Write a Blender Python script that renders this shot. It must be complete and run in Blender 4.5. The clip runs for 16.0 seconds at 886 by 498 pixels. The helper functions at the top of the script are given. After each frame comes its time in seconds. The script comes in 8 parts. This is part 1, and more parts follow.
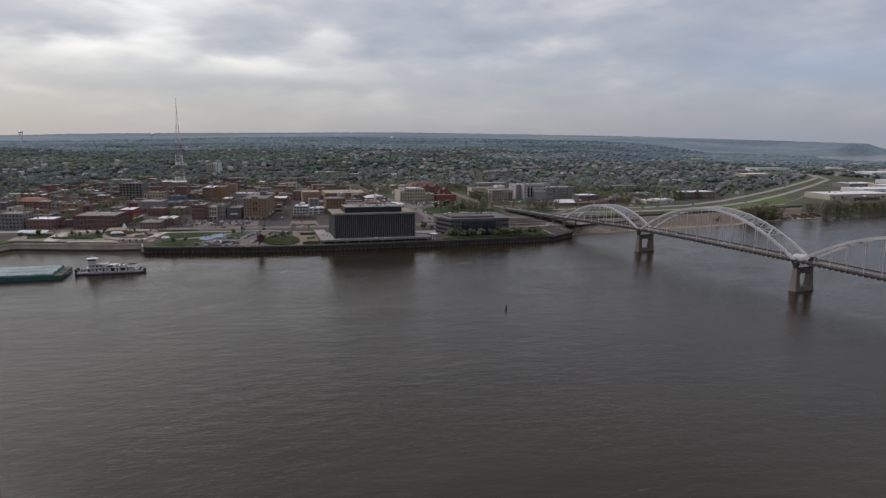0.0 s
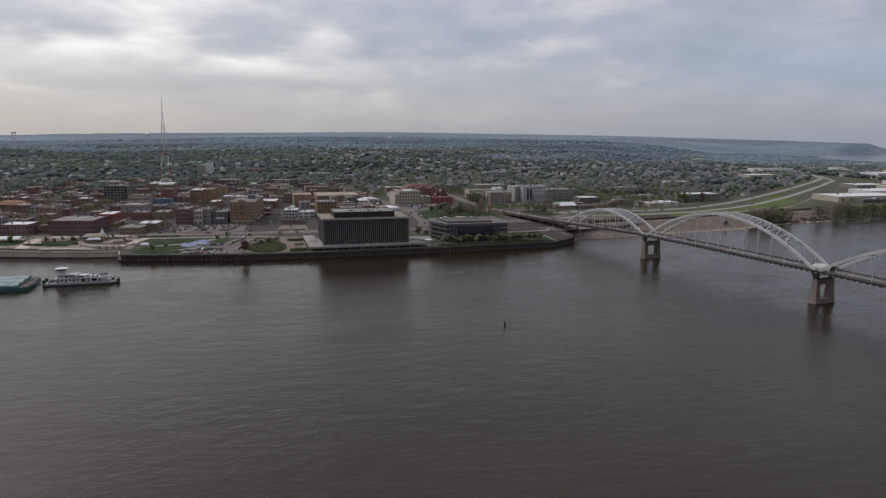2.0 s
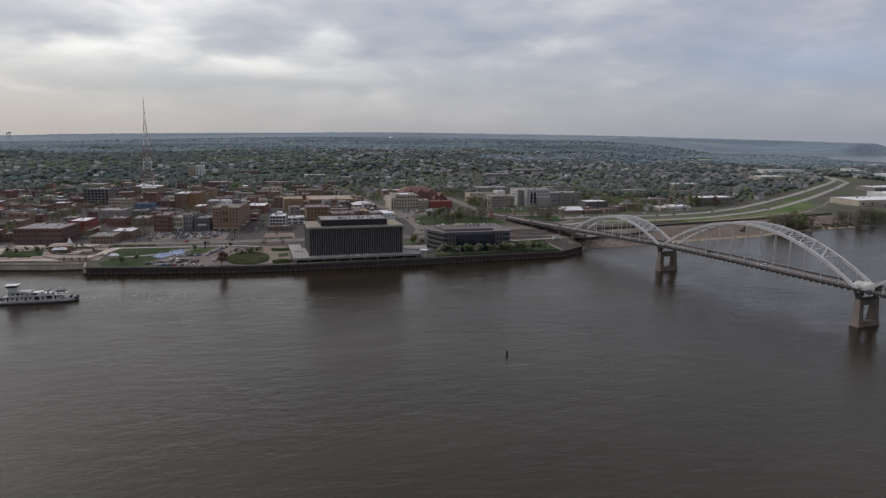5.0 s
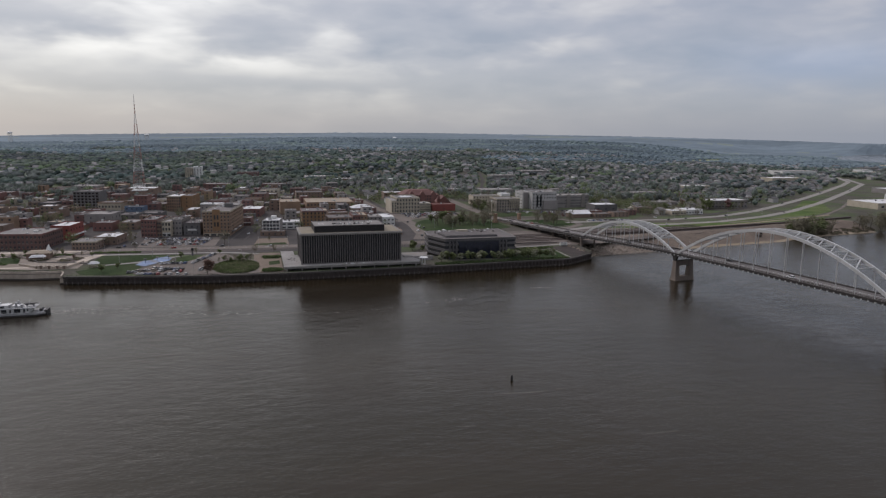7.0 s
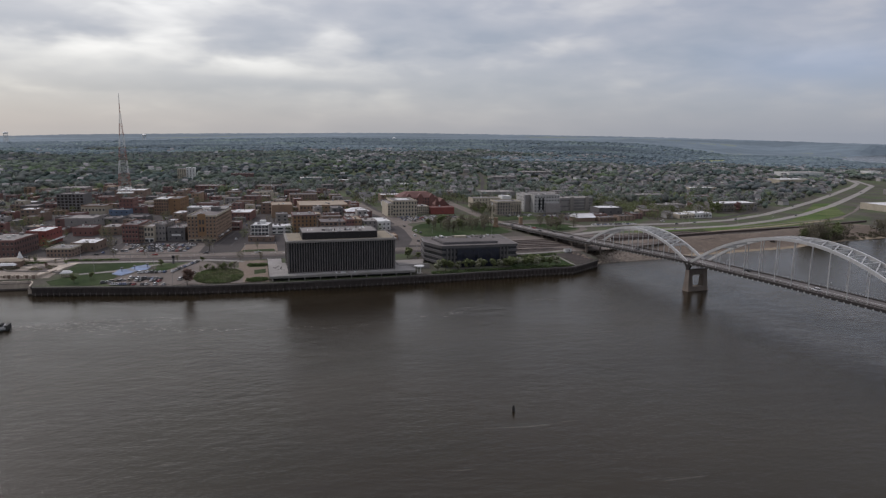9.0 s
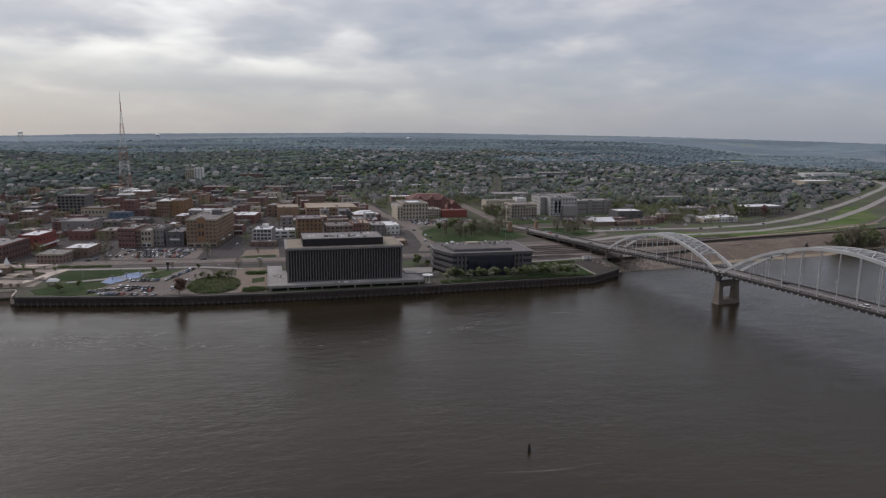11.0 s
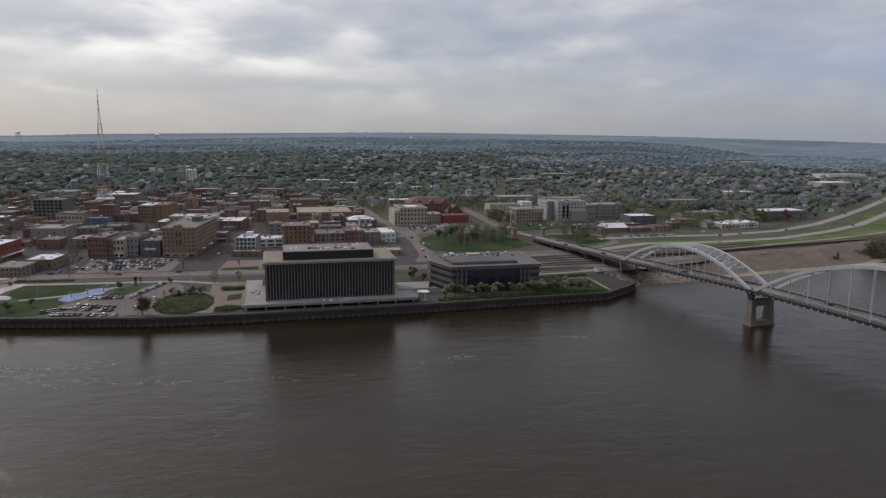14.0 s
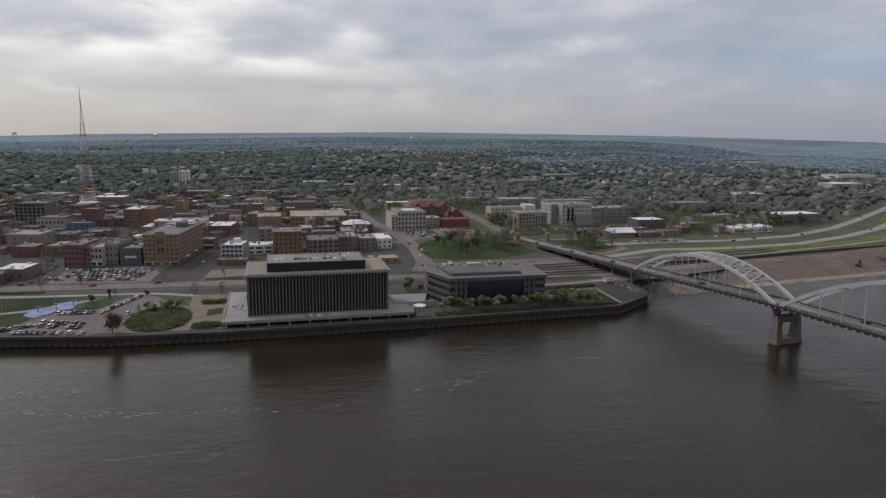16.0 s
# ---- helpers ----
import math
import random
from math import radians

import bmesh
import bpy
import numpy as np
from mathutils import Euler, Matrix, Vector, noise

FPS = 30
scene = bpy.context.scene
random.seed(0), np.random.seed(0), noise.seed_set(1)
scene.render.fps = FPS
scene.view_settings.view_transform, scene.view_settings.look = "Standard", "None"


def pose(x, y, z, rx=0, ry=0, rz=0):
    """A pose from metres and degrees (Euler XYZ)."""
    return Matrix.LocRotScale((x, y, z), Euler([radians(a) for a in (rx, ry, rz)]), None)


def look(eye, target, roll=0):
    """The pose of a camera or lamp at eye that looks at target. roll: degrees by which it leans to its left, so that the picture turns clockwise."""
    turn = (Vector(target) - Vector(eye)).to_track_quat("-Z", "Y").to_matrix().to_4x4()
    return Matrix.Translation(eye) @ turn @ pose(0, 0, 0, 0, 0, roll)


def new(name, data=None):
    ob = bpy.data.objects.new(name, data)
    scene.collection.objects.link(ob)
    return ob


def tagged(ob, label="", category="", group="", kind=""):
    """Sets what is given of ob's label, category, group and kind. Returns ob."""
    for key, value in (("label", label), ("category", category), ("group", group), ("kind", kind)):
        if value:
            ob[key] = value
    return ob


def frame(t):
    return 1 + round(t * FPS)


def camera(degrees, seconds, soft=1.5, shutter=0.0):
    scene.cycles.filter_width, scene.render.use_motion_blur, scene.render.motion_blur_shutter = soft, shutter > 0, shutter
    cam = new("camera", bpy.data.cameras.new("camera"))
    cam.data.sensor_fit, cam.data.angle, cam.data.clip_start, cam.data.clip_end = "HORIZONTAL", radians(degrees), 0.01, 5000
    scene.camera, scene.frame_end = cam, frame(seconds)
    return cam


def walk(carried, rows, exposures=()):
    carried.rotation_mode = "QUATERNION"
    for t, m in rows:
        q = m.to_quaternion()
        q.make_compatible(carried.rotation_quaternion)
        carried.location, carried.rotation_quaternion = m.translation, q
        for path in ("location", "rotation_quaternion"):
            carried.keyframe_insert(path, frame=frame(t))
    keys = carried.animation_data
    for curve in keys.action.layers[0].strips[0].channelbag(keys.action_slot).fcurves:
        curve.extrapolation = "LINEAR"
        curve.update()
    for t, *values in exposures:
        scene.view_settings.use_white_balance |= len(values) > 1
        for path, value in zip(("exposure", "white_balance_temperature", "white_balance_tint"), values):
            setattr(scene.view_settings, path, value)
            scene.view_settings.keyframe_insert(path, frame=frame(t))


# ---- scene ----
cam = camera(66.50, 16.0, soft=1.3)
ROWS = [
    (0, look((-74.03, -605.30, 105.51), (63.35, -132.36, 19.15), 0.63)),
    (1, look((-67.98, -589.95, 105.83), (70.16, -117.25, 19.41), 0.62)),
    (2, look((-61.95, -574.62, 106.09), (76.33, -101.97, 19.61), 0.61)),
    (3, look((-55.92, -559.29, 106.29), (82.54, -86.70, 19.78), 0.60)),
    (4.2, look((-48.72, -540.92, 106.45), (89.61, -68.29, 19.91), 0.60)),
    (5.2, look((-42.75, -525.61, 106.52), (93.14, -52.27, 20.04), 0.60)),
    (6.3, look((-36.23, -508.79, 106.55), (96.98, -34.68, 20.12), 0.59)),
    (7, look((-32.10, -498.09, 106.53), (101.14, -23.97, 20.21), 0.60)),
    (8, look((-26.27, -482.81, 106.49), (107.13, -8.70, 20.32), 0.60)),
    (8.7, look((-22.23, -472.12, 106.44), (111.08, 2.02, 20.31), 0.61)),
    (9.7, look((-16.53, -456.85, 106.36), (111.86, 18.63, 20.13), 0.62)),
    (10.8, look((-10.38, -440.06, 106.28), (112.58, 36.83, 19.94), 0.63)),
    (12, look((-3.85, -421.75, 106.23), (117.10, 55.63, 19.77), 0.64)),
    (13, look((1.43, -406.49, 106.24), (121.58, 71.08, 19.74), 0.62)),
    (14.5, look((9.02, -383.61, 106.40), (128.20, 94.19, 19.78), 0.58)),
    (16, look((16.14, -360.72, 106.81), (134.66, 117.22, 20.02), 0.55)),
]
walk(cam, ROWS, ((0, 0.0, 6560, 12.5), (16, 0.0, 6560, 12.5)))

# ---- world and sun: broken overcast, brighter towards the sun behind the clouds ----
SUN_AZ, SUN_EL = radians(-38), radians(42)
SUN_DIR = Vector((math.sin(SUN_AZ) * math.cos(SUN_EL), math.cos(SUN_AZ) * math.cos(SUN_EL), math.sin(SUN_EL)))


def make_world():
    w = bpy.data.worlds.new("overcast_sky")
    scene.world = w
    w.use_nodes = True
    nt = w.node_tree
    N, L = nt.nodes, nt.links
    N.clear()

    def node(kind, **kw):
        n = N.new(kind)
        for k, v in kw.items():
            n.inputs[k].default_value = v
        return n

    def math_(op, a, b=None, clamp=False):
        n = N.new("ShaderNodeMath")
        n.operation, n.use_clamp = op, clamp
        for i, v in enumerate((a, b)):
            if v is None:
                continue
            if isinstance(v, (int, float)):
                n.inputs[i].default_value = v
            else:
                L.new(v, n.inputs[i])
        return n.outputs[0]

    def ramp(fac, *stops):
        n = N.new("ShaderNodeValToRGB")
        els = n.color_ramp.elements
        while len(els) < len(stops):
            els.new(0.5)
        for e, (p, c) in zip(els, stops):
            e.position, e.color = p, (*c, 1)
        L.new(fac, n.inputs[0])
        return n.outputs[0]

    def mix(fac, a, b, kind="MIX"):
        n = N.new("ShaderNodeMix")
        n.data_type, n.blend_type = "RGBA", kind
        for i, v in ((0, fac), (6, a), (7, b)):
            if isinstance(v, (int, float)):
                n.inputs[i].default_value = v
            elif isinstance(v, tuple):
                n.inputs[i].default_value = (*v, 1)
            else:
                L.new(v, n.inputs[i])
        return n.outputs[2]

    co = N.new("ShaderNodeTexCoord").outputs["Generated"]
    sep = N.new("ShaderNodeSeparateXYZ")
    L.new(co, sep.inputs[0])
    up = math_("MAXIMUM", sep.outputs[2], 0.0)
    # bearing and height of the sky direction, in degrees
    az = math_("MULTIPLY", math_("ARCTAN2", sep.outputs[0], sep.outputs[1]), 57.3)
    el = math_("MULTIPLY", math_("ARCSINE", up), 57.3)
    comb = N.new("ShaderNodeCombineXYZ")
    L.new(az, comb.inputs[0])
    L.new(math_("MULTIPLY", el, 3.2), comb.inputs[1])

    def cloud(scale, detail, rough, off, warp=0.6):
        m = N.new("ShaderNodeMapping")
        m.inputs["Location"].default_value = off
        L.new(comb.outputs[0], m.inputs[0])
        n = node("ShaderNodeTexNoise", Scale=scale, Detail=detail, Roughness=rough, Distortion=warp)
        L.new(m.outputs[0], n.inputs["Vector"])
        return n.outputs[0]

    big = cloud(0.085, 3.0, 0.5, (3.1, 7.7, 0), 0.2)
    fine = cloud(0.22, 3.0, 0.48, (1.3, 2.2, 4), 0.2)
    ragged = cloud(0.16, 3.0, 0.6, (31.0, 12.0, 9), 0.3)
    thick = math_("ADD", math_("MULTIPLY", big, 0.26), math_("MULTIPLY", fine, 0.20))
    thick = math_("ADD", thick, 0.268)
    # banks of cloud and bright rifts: bearing, height, half-widths, how bright
    # first row: rifts above the view, added to brighten the left bank's water
    CLOUDS = ((-15.0, 14.5, 14.0, 2.6, 1.5), (6.0, 14.5, 9.0, 2.4, 1.0),
              (-12.5, 5.8, 4.6, 0.96, 0.9),
              (-7.0, 7.5, 2.9, 1.34, 0.9),
              (-5.1, 9.1, 6.2, 0.58, 0.6),
              (0.0, 4.8, 4.6, 0.67, 0.9),
              (5.8, 7.0, 2.6, 0.96, 0.55),
              (8.5, 4.6, 3.8, 0.58, 0.35),
              (23.7, 6.5, 1.9, 0.67, 0.3),
              (28.0, 9.7, 3.8, 0.67, 0.3),
              (40.7, 8.9, 4.3, 1.06, 0.3),
              (-12.7, 7.1, 3.6, 0.53, -0.9),
              (1.0, 7.0, 3.4, 0.77, -0.5),
              (10.7, 7.0, 2.2, 0.62, -0.6),
              (19.4, 7.1, 2.9, 0.77, -0.8),
              (5.2, 8.8, 2.9, 0.67, -0.35),
              (5.7, 3.5, 8.2, 0.48, -0.5),
              (-11.2, 3.1, 7.7, 0.48, -0.4),
              (36.2, 7.0, 4.3, 1.25, -0.45))
    azw = math_("ADD", az, math_("MULTIPLY", math_("SUBTRACT", ragged, 0.5), 7.0))
    elw = math_("ADD", el, math_("MULTIPLY", math_("SUBTRACT", fine, 0.5), 1.8))
    for ca, ce, wa, we, amount in CLOUDS:
        da = math_("DIVIDE", math_("SUBTRACT", azw, ca), wa)
        de = math_("DIVIDE", math_("SUBTRACT", elw, ce), we)
        q = math_("ADD", math_("MULTIPLY", da, da), math_("MULTIPLY", de, de))
        thick = math_("SUBTRACT", thick, math_("MULTIPLY", math_("POWER", 2.718, math_("MULTIPLY", q, -0.6)), 0.115 * amount))
    # towards the hidden sun
    sun = N.new("ShaderNodeVectorMath")
    sun.operation = "DOT_PRODUCT"
    L.new(co, sun.inputs[0])
    flat = Vector((SUN_DIR.x, SUN_DIR.y, 0.25)).normalized()
    sun.inputs[1].default_value = flat
    glow = math_("MULTIPLY", math_("ADD", sun.outputs["Value"], 0.15), 0.87, True)
    glow = math_("POWER", glow, 1.35)
    grey = ramp(thick, (0.36, (1.02, 1.01, 0.97)), (0.43, (0.76, 0.755, 0.74)), (0.49, (0.56, 0.56, 0.58)), (0.585, (0.40, 0.415, 0.46)))
    away = ramp(thick, (0.36, (0.60, 0.60, 0.63)), (0.43, (0.47, 0.475, 0.53)), (0.49, (0.365, 0.395, 0.485)), (0.585, (0.28, 0.335, 0.44)))
    body = mix(glow, away, grey)
    # a thin place where the blue shows through
    da, de = math_("DIVIDE", math_("SUBTRACT", azw, 45.0), 7.0), math_("DIVIDE", math_("SUBTRACT", elw, 4.8), 1.5)
    thin = math_("POWER", 2.718, math_("MULTIPLY", math_("ADD", math_("MULTIPLY", da, da), math_("MULTIPLY", de, de)), -0.7))
    body = mix(math_("MULTIPLY", thin, 0.55), body, (0.31, 0.40, 0.60))
    # haze low down
    low = ramp(up, (0.0, (1, 1, 1)), (0.035, (0.62, 0.62, 0.62)), (0.10, (0, 0, 0)))
    hazec = mix(glow, (0.28, 0.325, 0.41), (0.43, 0.44, 0.46))
    body = mix(math_("MULTIPLY", low, 0.85), body, hazec)
    # greyer higher up, and brighter round the hidden sun
    rise = N.new("ShaderNodeMapRange")
    rise.inputs[1].default_value, rise.inputs[2].default_value, rise.inputs[4].default_value = 0.19, 0.40, 0.85
    L.new(up, rise.inputs[0])
    body = mix(rise.outputs[0], body, (0.448, 0.433, 0.398))
    zenith = N.new("ShaderNodeMapRange")
    zenith.inputs[1].default_value, zenith.inputs[2].default_value = 0.52, 0.75
    L.new(up, zenith.inputs[0])
    body = mix(zenith.outputs[0], body, (0.435, 0.450, 0.530))
    near_sun = N.new("ShaderNodeVectorMath")
    near_sun.operation = "DOT_PRODUCT"
    L.new(co, near_sun.inputs[0])
    near_sun.inputs[1].default_value = SUN_DIR
    veil = N.new("ShaderNodeMapRange")
    veil.inputs[1].default_value, veil.inputs[2].default_value, veil.inputs[3].default_value, veil.inputs[4].default_value = 0.80, 1.0, 1.0, 1.7
    L.new(near_sun.outputs["Value"], veil.inputs[0])
    # an overcast sky is brightest overhead
    high = math_("MULTIPLY_ADD", math_("MULTIPLY", math_("SUBTRACT", up, 0.40, True), 2.2, True), 1.0)
    high.node.inputs[2].default_value = 1.0
    sc = N.new("ShaderNodeVectorMath")
    sc.operation = "SCALE"
    L.new(body, sc.inputs[0])
    L.new(math_("MULTIPLY", high, veil.outputs[0]), sc.inputs["Scale"])
    body = sc.outputs[0]
    sky = N.new("ShaderNodeTexSky")
    sky.sky_type, sky.sun_disc = "NISHITA", False
    sky.sun_elevation, sky.sun_rotation = SUN_EL, SUN_AZ
    bg = node("ShaderNodeBackground", Strength=0.82)
    L.new(body, bg.inputs[0])
    blue = node("ShaderNodeBackground", Strength=0.02)
    L.new(sky.outputs[0], blue.inputs[0])
    add = N.new("ShaderNodeAddShader")
    L.new(bg.outputs[0], add.inputs[0])
    L.new(blue.outputs[0], add.inputs[1])
    out = N.new("ShaderNodeOutputWorld")
    L.new(add.outputs[0], out.inputs[0])


make_world()
sun_data = bpy.data.lights.new("sun", "SUN")
sun_data.energy, sun_data.angle, sun_data.color = 1.45, radians(14), (1.0, 0.94, 0.92)
new("sun", sun_data).matrix_world = look(SUN_DIR * 500, (0, 0, 0))

# ---- materials ----
def mat(name, col, rough=0.85, metal=0.0, noise_=((0.5, 0.25), (0.03, 0.2)), bump=None, rnd=0.0, isl=0.0, tint=None, spec=0.4, stretch=None):
    """Principled surface; noise_: (scale per metre, amount) pairs that vary its brightness; rnd, isl: by object and by island."""
    m = bpy.data.materials.new(name)
    m.use_nodes = True
    N, L = m.node_tree.nodes, m.node_tree.links
    b = N["Principled BSDF"]
    b.inputs["Roughness"].default_value, b.inputs["Metallic"].default_value = rough, metal
    b.inputs["Specular IOR Level"].default_value = spec
    geo = N.new("ShaderNodeNewGeometry")
    pos = geo.outputs["Position"]
    if stretch:
        mp = N.new("ShaderNodeMapping")
        mp.inputs["Scale"].default_value = stretch
        L.new(pos, mp.inputs[0])
        pos = mp.outputs[0]
    val = None

    def times(a, b_):
        n = N.new("ShaderNodeMath")
        n.operation = "MULTIPLY"
        if a is None:
            return b_
        L.new(a, n.inputs[0]), L.new(b_, n.inputs[1])
        return n.outputs[0]

    def span(src, amt):
        r = N.new("ShaderNodeMapRange")
        r.inputs[1].default_value, r.inputs[2].default_value = 0.25, 0.75
        r.inputs[3].default_value, r.inputs[4].default_value = 1 - amt, 1 + amt
        L.new(src, r.inputs[0])
        return r.outputs[0]

    for sc, amt in noise_:
        n = N.new("ShaderNodeTexNoise")
        n.inputs["Scale"].default_value, n.inputs["Detail"].default_value = sc, 4
        L.new(pos, n.inputs["Vector"])
        val = times(val, span(n.outputs[0], amt))
    for amt, src in ((rnd, "obj"), (isl, "isl")):
        if amt:
            o = N.new("ShaderNodeObjectInfo").outputs["Random"] if src == "obj" else geo.outputs["Random Per Island"]
            r = N.new("ShaderNodeMapRange")
            r.inputs[3].default_value, r.inputs[4].default_value = 1 - amt, 1 + amt
            L.new(o, r.inputs[0])
            val = times(val, r.outputs[0])
    base = None
    if tint:  # a second colour mixed in by island or in large patches
        mx = N.new("ShaderNodeMix")
        mx.data_type = "RGBA"
        mx.inputs[6].default_value, mx.inputs[7].default_value = (*col, 1), (*tint[0], 1)
        if tint[1] == "isl":
            wn = N.new("ShaderNodeTexWhiteNoise")
            wn.noise_dimensions = "1D"
            L.new(geo.outputs["Random Per Island"], wn.inputs["W"])
            L.new(wn.outputs[0], mx.inputs[0])
        else:
            n = N.new("ShaderNodeTexNoise")
            n.inputs["Scale"].default_value, n.inputs["Detail"].default_value = tint[1], 3
            L.new(geo.outputs["Position"], n.inputs["Vector"])
            r = N.new("ShaderNodeMapRange")
            r.inputs[1].default_value, r.inputs[2].default_value = 0.42, 0.58
            L.new(n.outputs[0], r.inputs[0])
            L.new(r.outputs[0], mx.inputs[0])
        base = mx.outputs[2]
    sc = N.new("ShaderNodeVectorMath")
    sc.operation = "SCALE"
    if base:
        L.new(base, sc.inputs[0])
    else:
        sc.inputs[0].default_value = col
    if val:
        L.new(val, sc.inputs["Scale"])
    else:
        sc.inputs["Scale"].default_value = 1
    L.new(sc.outputs[0], b.inputs["Base Color"])
    if bump:
        n = N.new("ShaderNodeTexNoise")
        n.inputs["Scale"].default_value, n.inputs["Detail"].default_value = bump[0], 5
        L.new(pos, n.inputs["Vector"])
        bp = N.new("ShaderNodeBump")
        bp.inputs["Strength"].default_value, bp.inputs["Distance"].default_value = bump[1], bump[2] if len(bump) > 2 else 0.05
        L.new(n.outputs[0], bp.inputs["Height"])
        L.new(bp.outputs[0], b.inputs["Normal"])
    return m


def water_material():
    m = bpy.data.materials.new("muddy_river_water")
    m.use_nodes = True
    N, L = m.node_tree.nodes, m.node_tree.links
    b = N["Principled BSDF"]
    b.inputs["IOR"].default_value = 1.33
    b.inputs["Specular IOR Level"].default_value = 0.5
    pos = N.new("ShaderNodeNewGeometry").outputs["Position"]

    def tex(scale, detail, stretch, rot=0.0, rough=0.55, warp=0.0):
        mp = N.new("ShaderNodeMapping")
        mp.inputs["Scale"].default_value, mp.inputs["Rotation"].default_value = stretch, (0, 0, rot)
        L.new(pos, mp.inputs[0])
        n = N.new("ShaderNodeTexNoise")
        n.inputs["Scale"].default_value, n.inputs["Detail"].default_value = scale, detail
        n.inputs["Roughness"].default_value, n.inputs["Distortion"].default_value = rough, warp
        L.new(mp.outputs[0], n.inputs["Vector"])
        return n.outputs[0]

    def rng(src, a, b_, c, d):
        r = N.new("ShaderNodeMapRange")
        for i, v in enumerate((a, b_, c, d)):
            r.inputs[i + 1].default_value = v
        L.new(src, r.inputs[0])
        return r.outputs[0]

    patches = tex(0.012, 4, (0.5, 1.6, 1), 0.1)
    streaks = tex(0.05, 6, (0.22, 1.8, 1), 0.12, 0.6, 0.8)
    boils = tex(0.028, 5, (0.6, 1.3, 1), -0.2, 0.6, 1.2)
    mx = N.new("ShaderNodeMix")
    mx.data_type = "RGBA"
    mx.inputs[6].default_value, mx.inputs[7].default_value = (0.0138, 0.0096, 0.0046, 1), (0.0195, 0.0140, 0.0072, 1)
    L.new(rng(patches, 0.35, 0.65, 0, 1), mx.inputs[0])
    foam = N.new("ShaderNodeMix")
    foam.data_type = "RGBA"
    foam.inputs[7].default_value = (0.20, 0.19, 0.17, 1)
    L.new(mx.outputs[2], foam.inputs[6])
    L.new(rng(streaks, 0.66, 0.78, 0, 0.5), foam.inputs[0])
    L.new(foam.outputs[2], b.inputs["Base Color"])
    L.new(rng(boils, 0.35, 0.65, 0.10, 0.18), b.inputs["Roughness"])
    chop = tex(1.1, 3, (0.55, 1.0, 1), 0.25, 0.6)
    waves = tex(0.40, 5, (0.6, 1.0, 1), 0.45, 0.66)
    swell = tex(0.12, 3, (0.6, 1.1, 1), 0.3)

    def plus(a, k, c):
        n = N.new("ShaderNodeMath")
        n.operation = "MULTIPLY_ADD"
        L.new(a, n.inputs[0])
        n.inputs[1].default_value = k
        L.new(c, n.inputs[2])
        return n.outputs[0]

    height = plus(swell, 1.7, plus(chop, 0.35, waves))
    bp = N.new("ShaderNodeBump")
    bp.inputs["Distance"].default_value = 0.30
    sp = N.new("ShaderNodeSeparateXYZ")
    L.new(pos, sp.inputs[0])
    lee = rng(sp.outputs[1], -130, -45, 1.0, 0.5)  # sheltered water along the town bank
    st = N.new("ShaderNodeMath")
    st.operation = "MULTIPLY"
    L.new(rng(boils, 0.30, 0.65, 0.55, 1.0), st.inputs[0])
    open_water = N.new("ShaderNodeMath")
    open_water.operation = "MAXIMUM"
    L.new(lee, open_water.inputs[0])
    L.new(rng(sp.outputs[0], 40, 200, 0.5, 1.0), open_water.inputs[1])
    L.new(open_water.outputs[0], st.inputs[1])
    L.new(st.outputs[0], bp.inputs["Strength"])
    L.new(height, bp.inputs["Height"])
    L.new(bp.outputs[0], b.inputs["Normal"])
    return m


def glass(name, col, rough=0.08):
    m = mat(name, col, rough, 0.0, ((0.2, 0.3),), None, 0.35, spec=0.6)
    return m


def leafy(*ms):
    """Leaves let part of the light through."""
    for m in ms:
        N, L = m.node_tree.nodes, m.node_tree.links
        b, out = N["Principled BSDF"], N["Material Output"]
        t, mx = N.new("ShaderNodeBsdfTranslucent"), N.new("ShaderNodeMixShader")
        L.new(b.inputs["Base Color"].links[0].from_socket, t.inputs["Color"])
        mx.inputs[0].default_value = 0.42
        L.new(b.outputs[0], mx.inputs[1])
        L.new(t.outputs[0], mx.inputs[2])
        L.new(mx.outputs[0], out.inputs["Surface"])


WATER = water_material()
GRASS = mat("spring_lawn", (0.0200, 0.0365, 0.0106), 0.95, 0, ((0.6, 0.25), (0.05, 0.25)), (3, 0.4), tint=((0.036, 0.050, 0.020), 0.03), spec=0.12)
EARTH = mat("city_ground", (0.0718, 0.0655, 0.0546), 0.95, 0, ((0.4, 0.25), (0.02, 0.25)), (2, 0.3), tint=((0.066, 0.082, 0.042), 0.025), spec=0.12)
ASPHALT = mat("worn_asphalt", (0.060, 0.054, 0.052), 0.9, 0, ((0.8, 0.15), (0.06, 0.22)), (4, 0.2), spec=0.12)
CONC = mat("concrete", (0.2106, 0.195, 0.1794), 0.9, 0, ((0.7, 0.12), (0.08, 0.18)), (5, 0.2))
PLAZA = mat("pale_plaza_concrete", (0.2550, 0.2422, 0.2295), 0.9, 0, ((0.5, 0.12), (0.07, 0.2)), (4, 0.2), spec=0.12)
OFFWHITE = mat("off_white_render", (0.36, 0.355, 0.345), 0.85, 0, ((0.8, 0.1), (0.1, 0.15)))
TERRACE = mat("tan_terrace_paving", (0.245, 0.212, 0.180), 0.9, 0, ((0.5, 0.15), (0.07, 0.25)), (4, 0.2), tint=((0.195, 0.165, 0.135), 0.06), spec=0.12)
STONE = mat("weathered_tan_stone", (0.250, 0.222, 0.188), 0.9, 0, ((0.8, 0.12), (0.1, 0.18)), (4, 0.15))
PAVE = mat("pale_paving", (0.1408, 0.1214, 0.1074), 0.9, 0, ((0.5, 0.15), (0.07, 0.2)), (4, 0.2), spec=0.12)
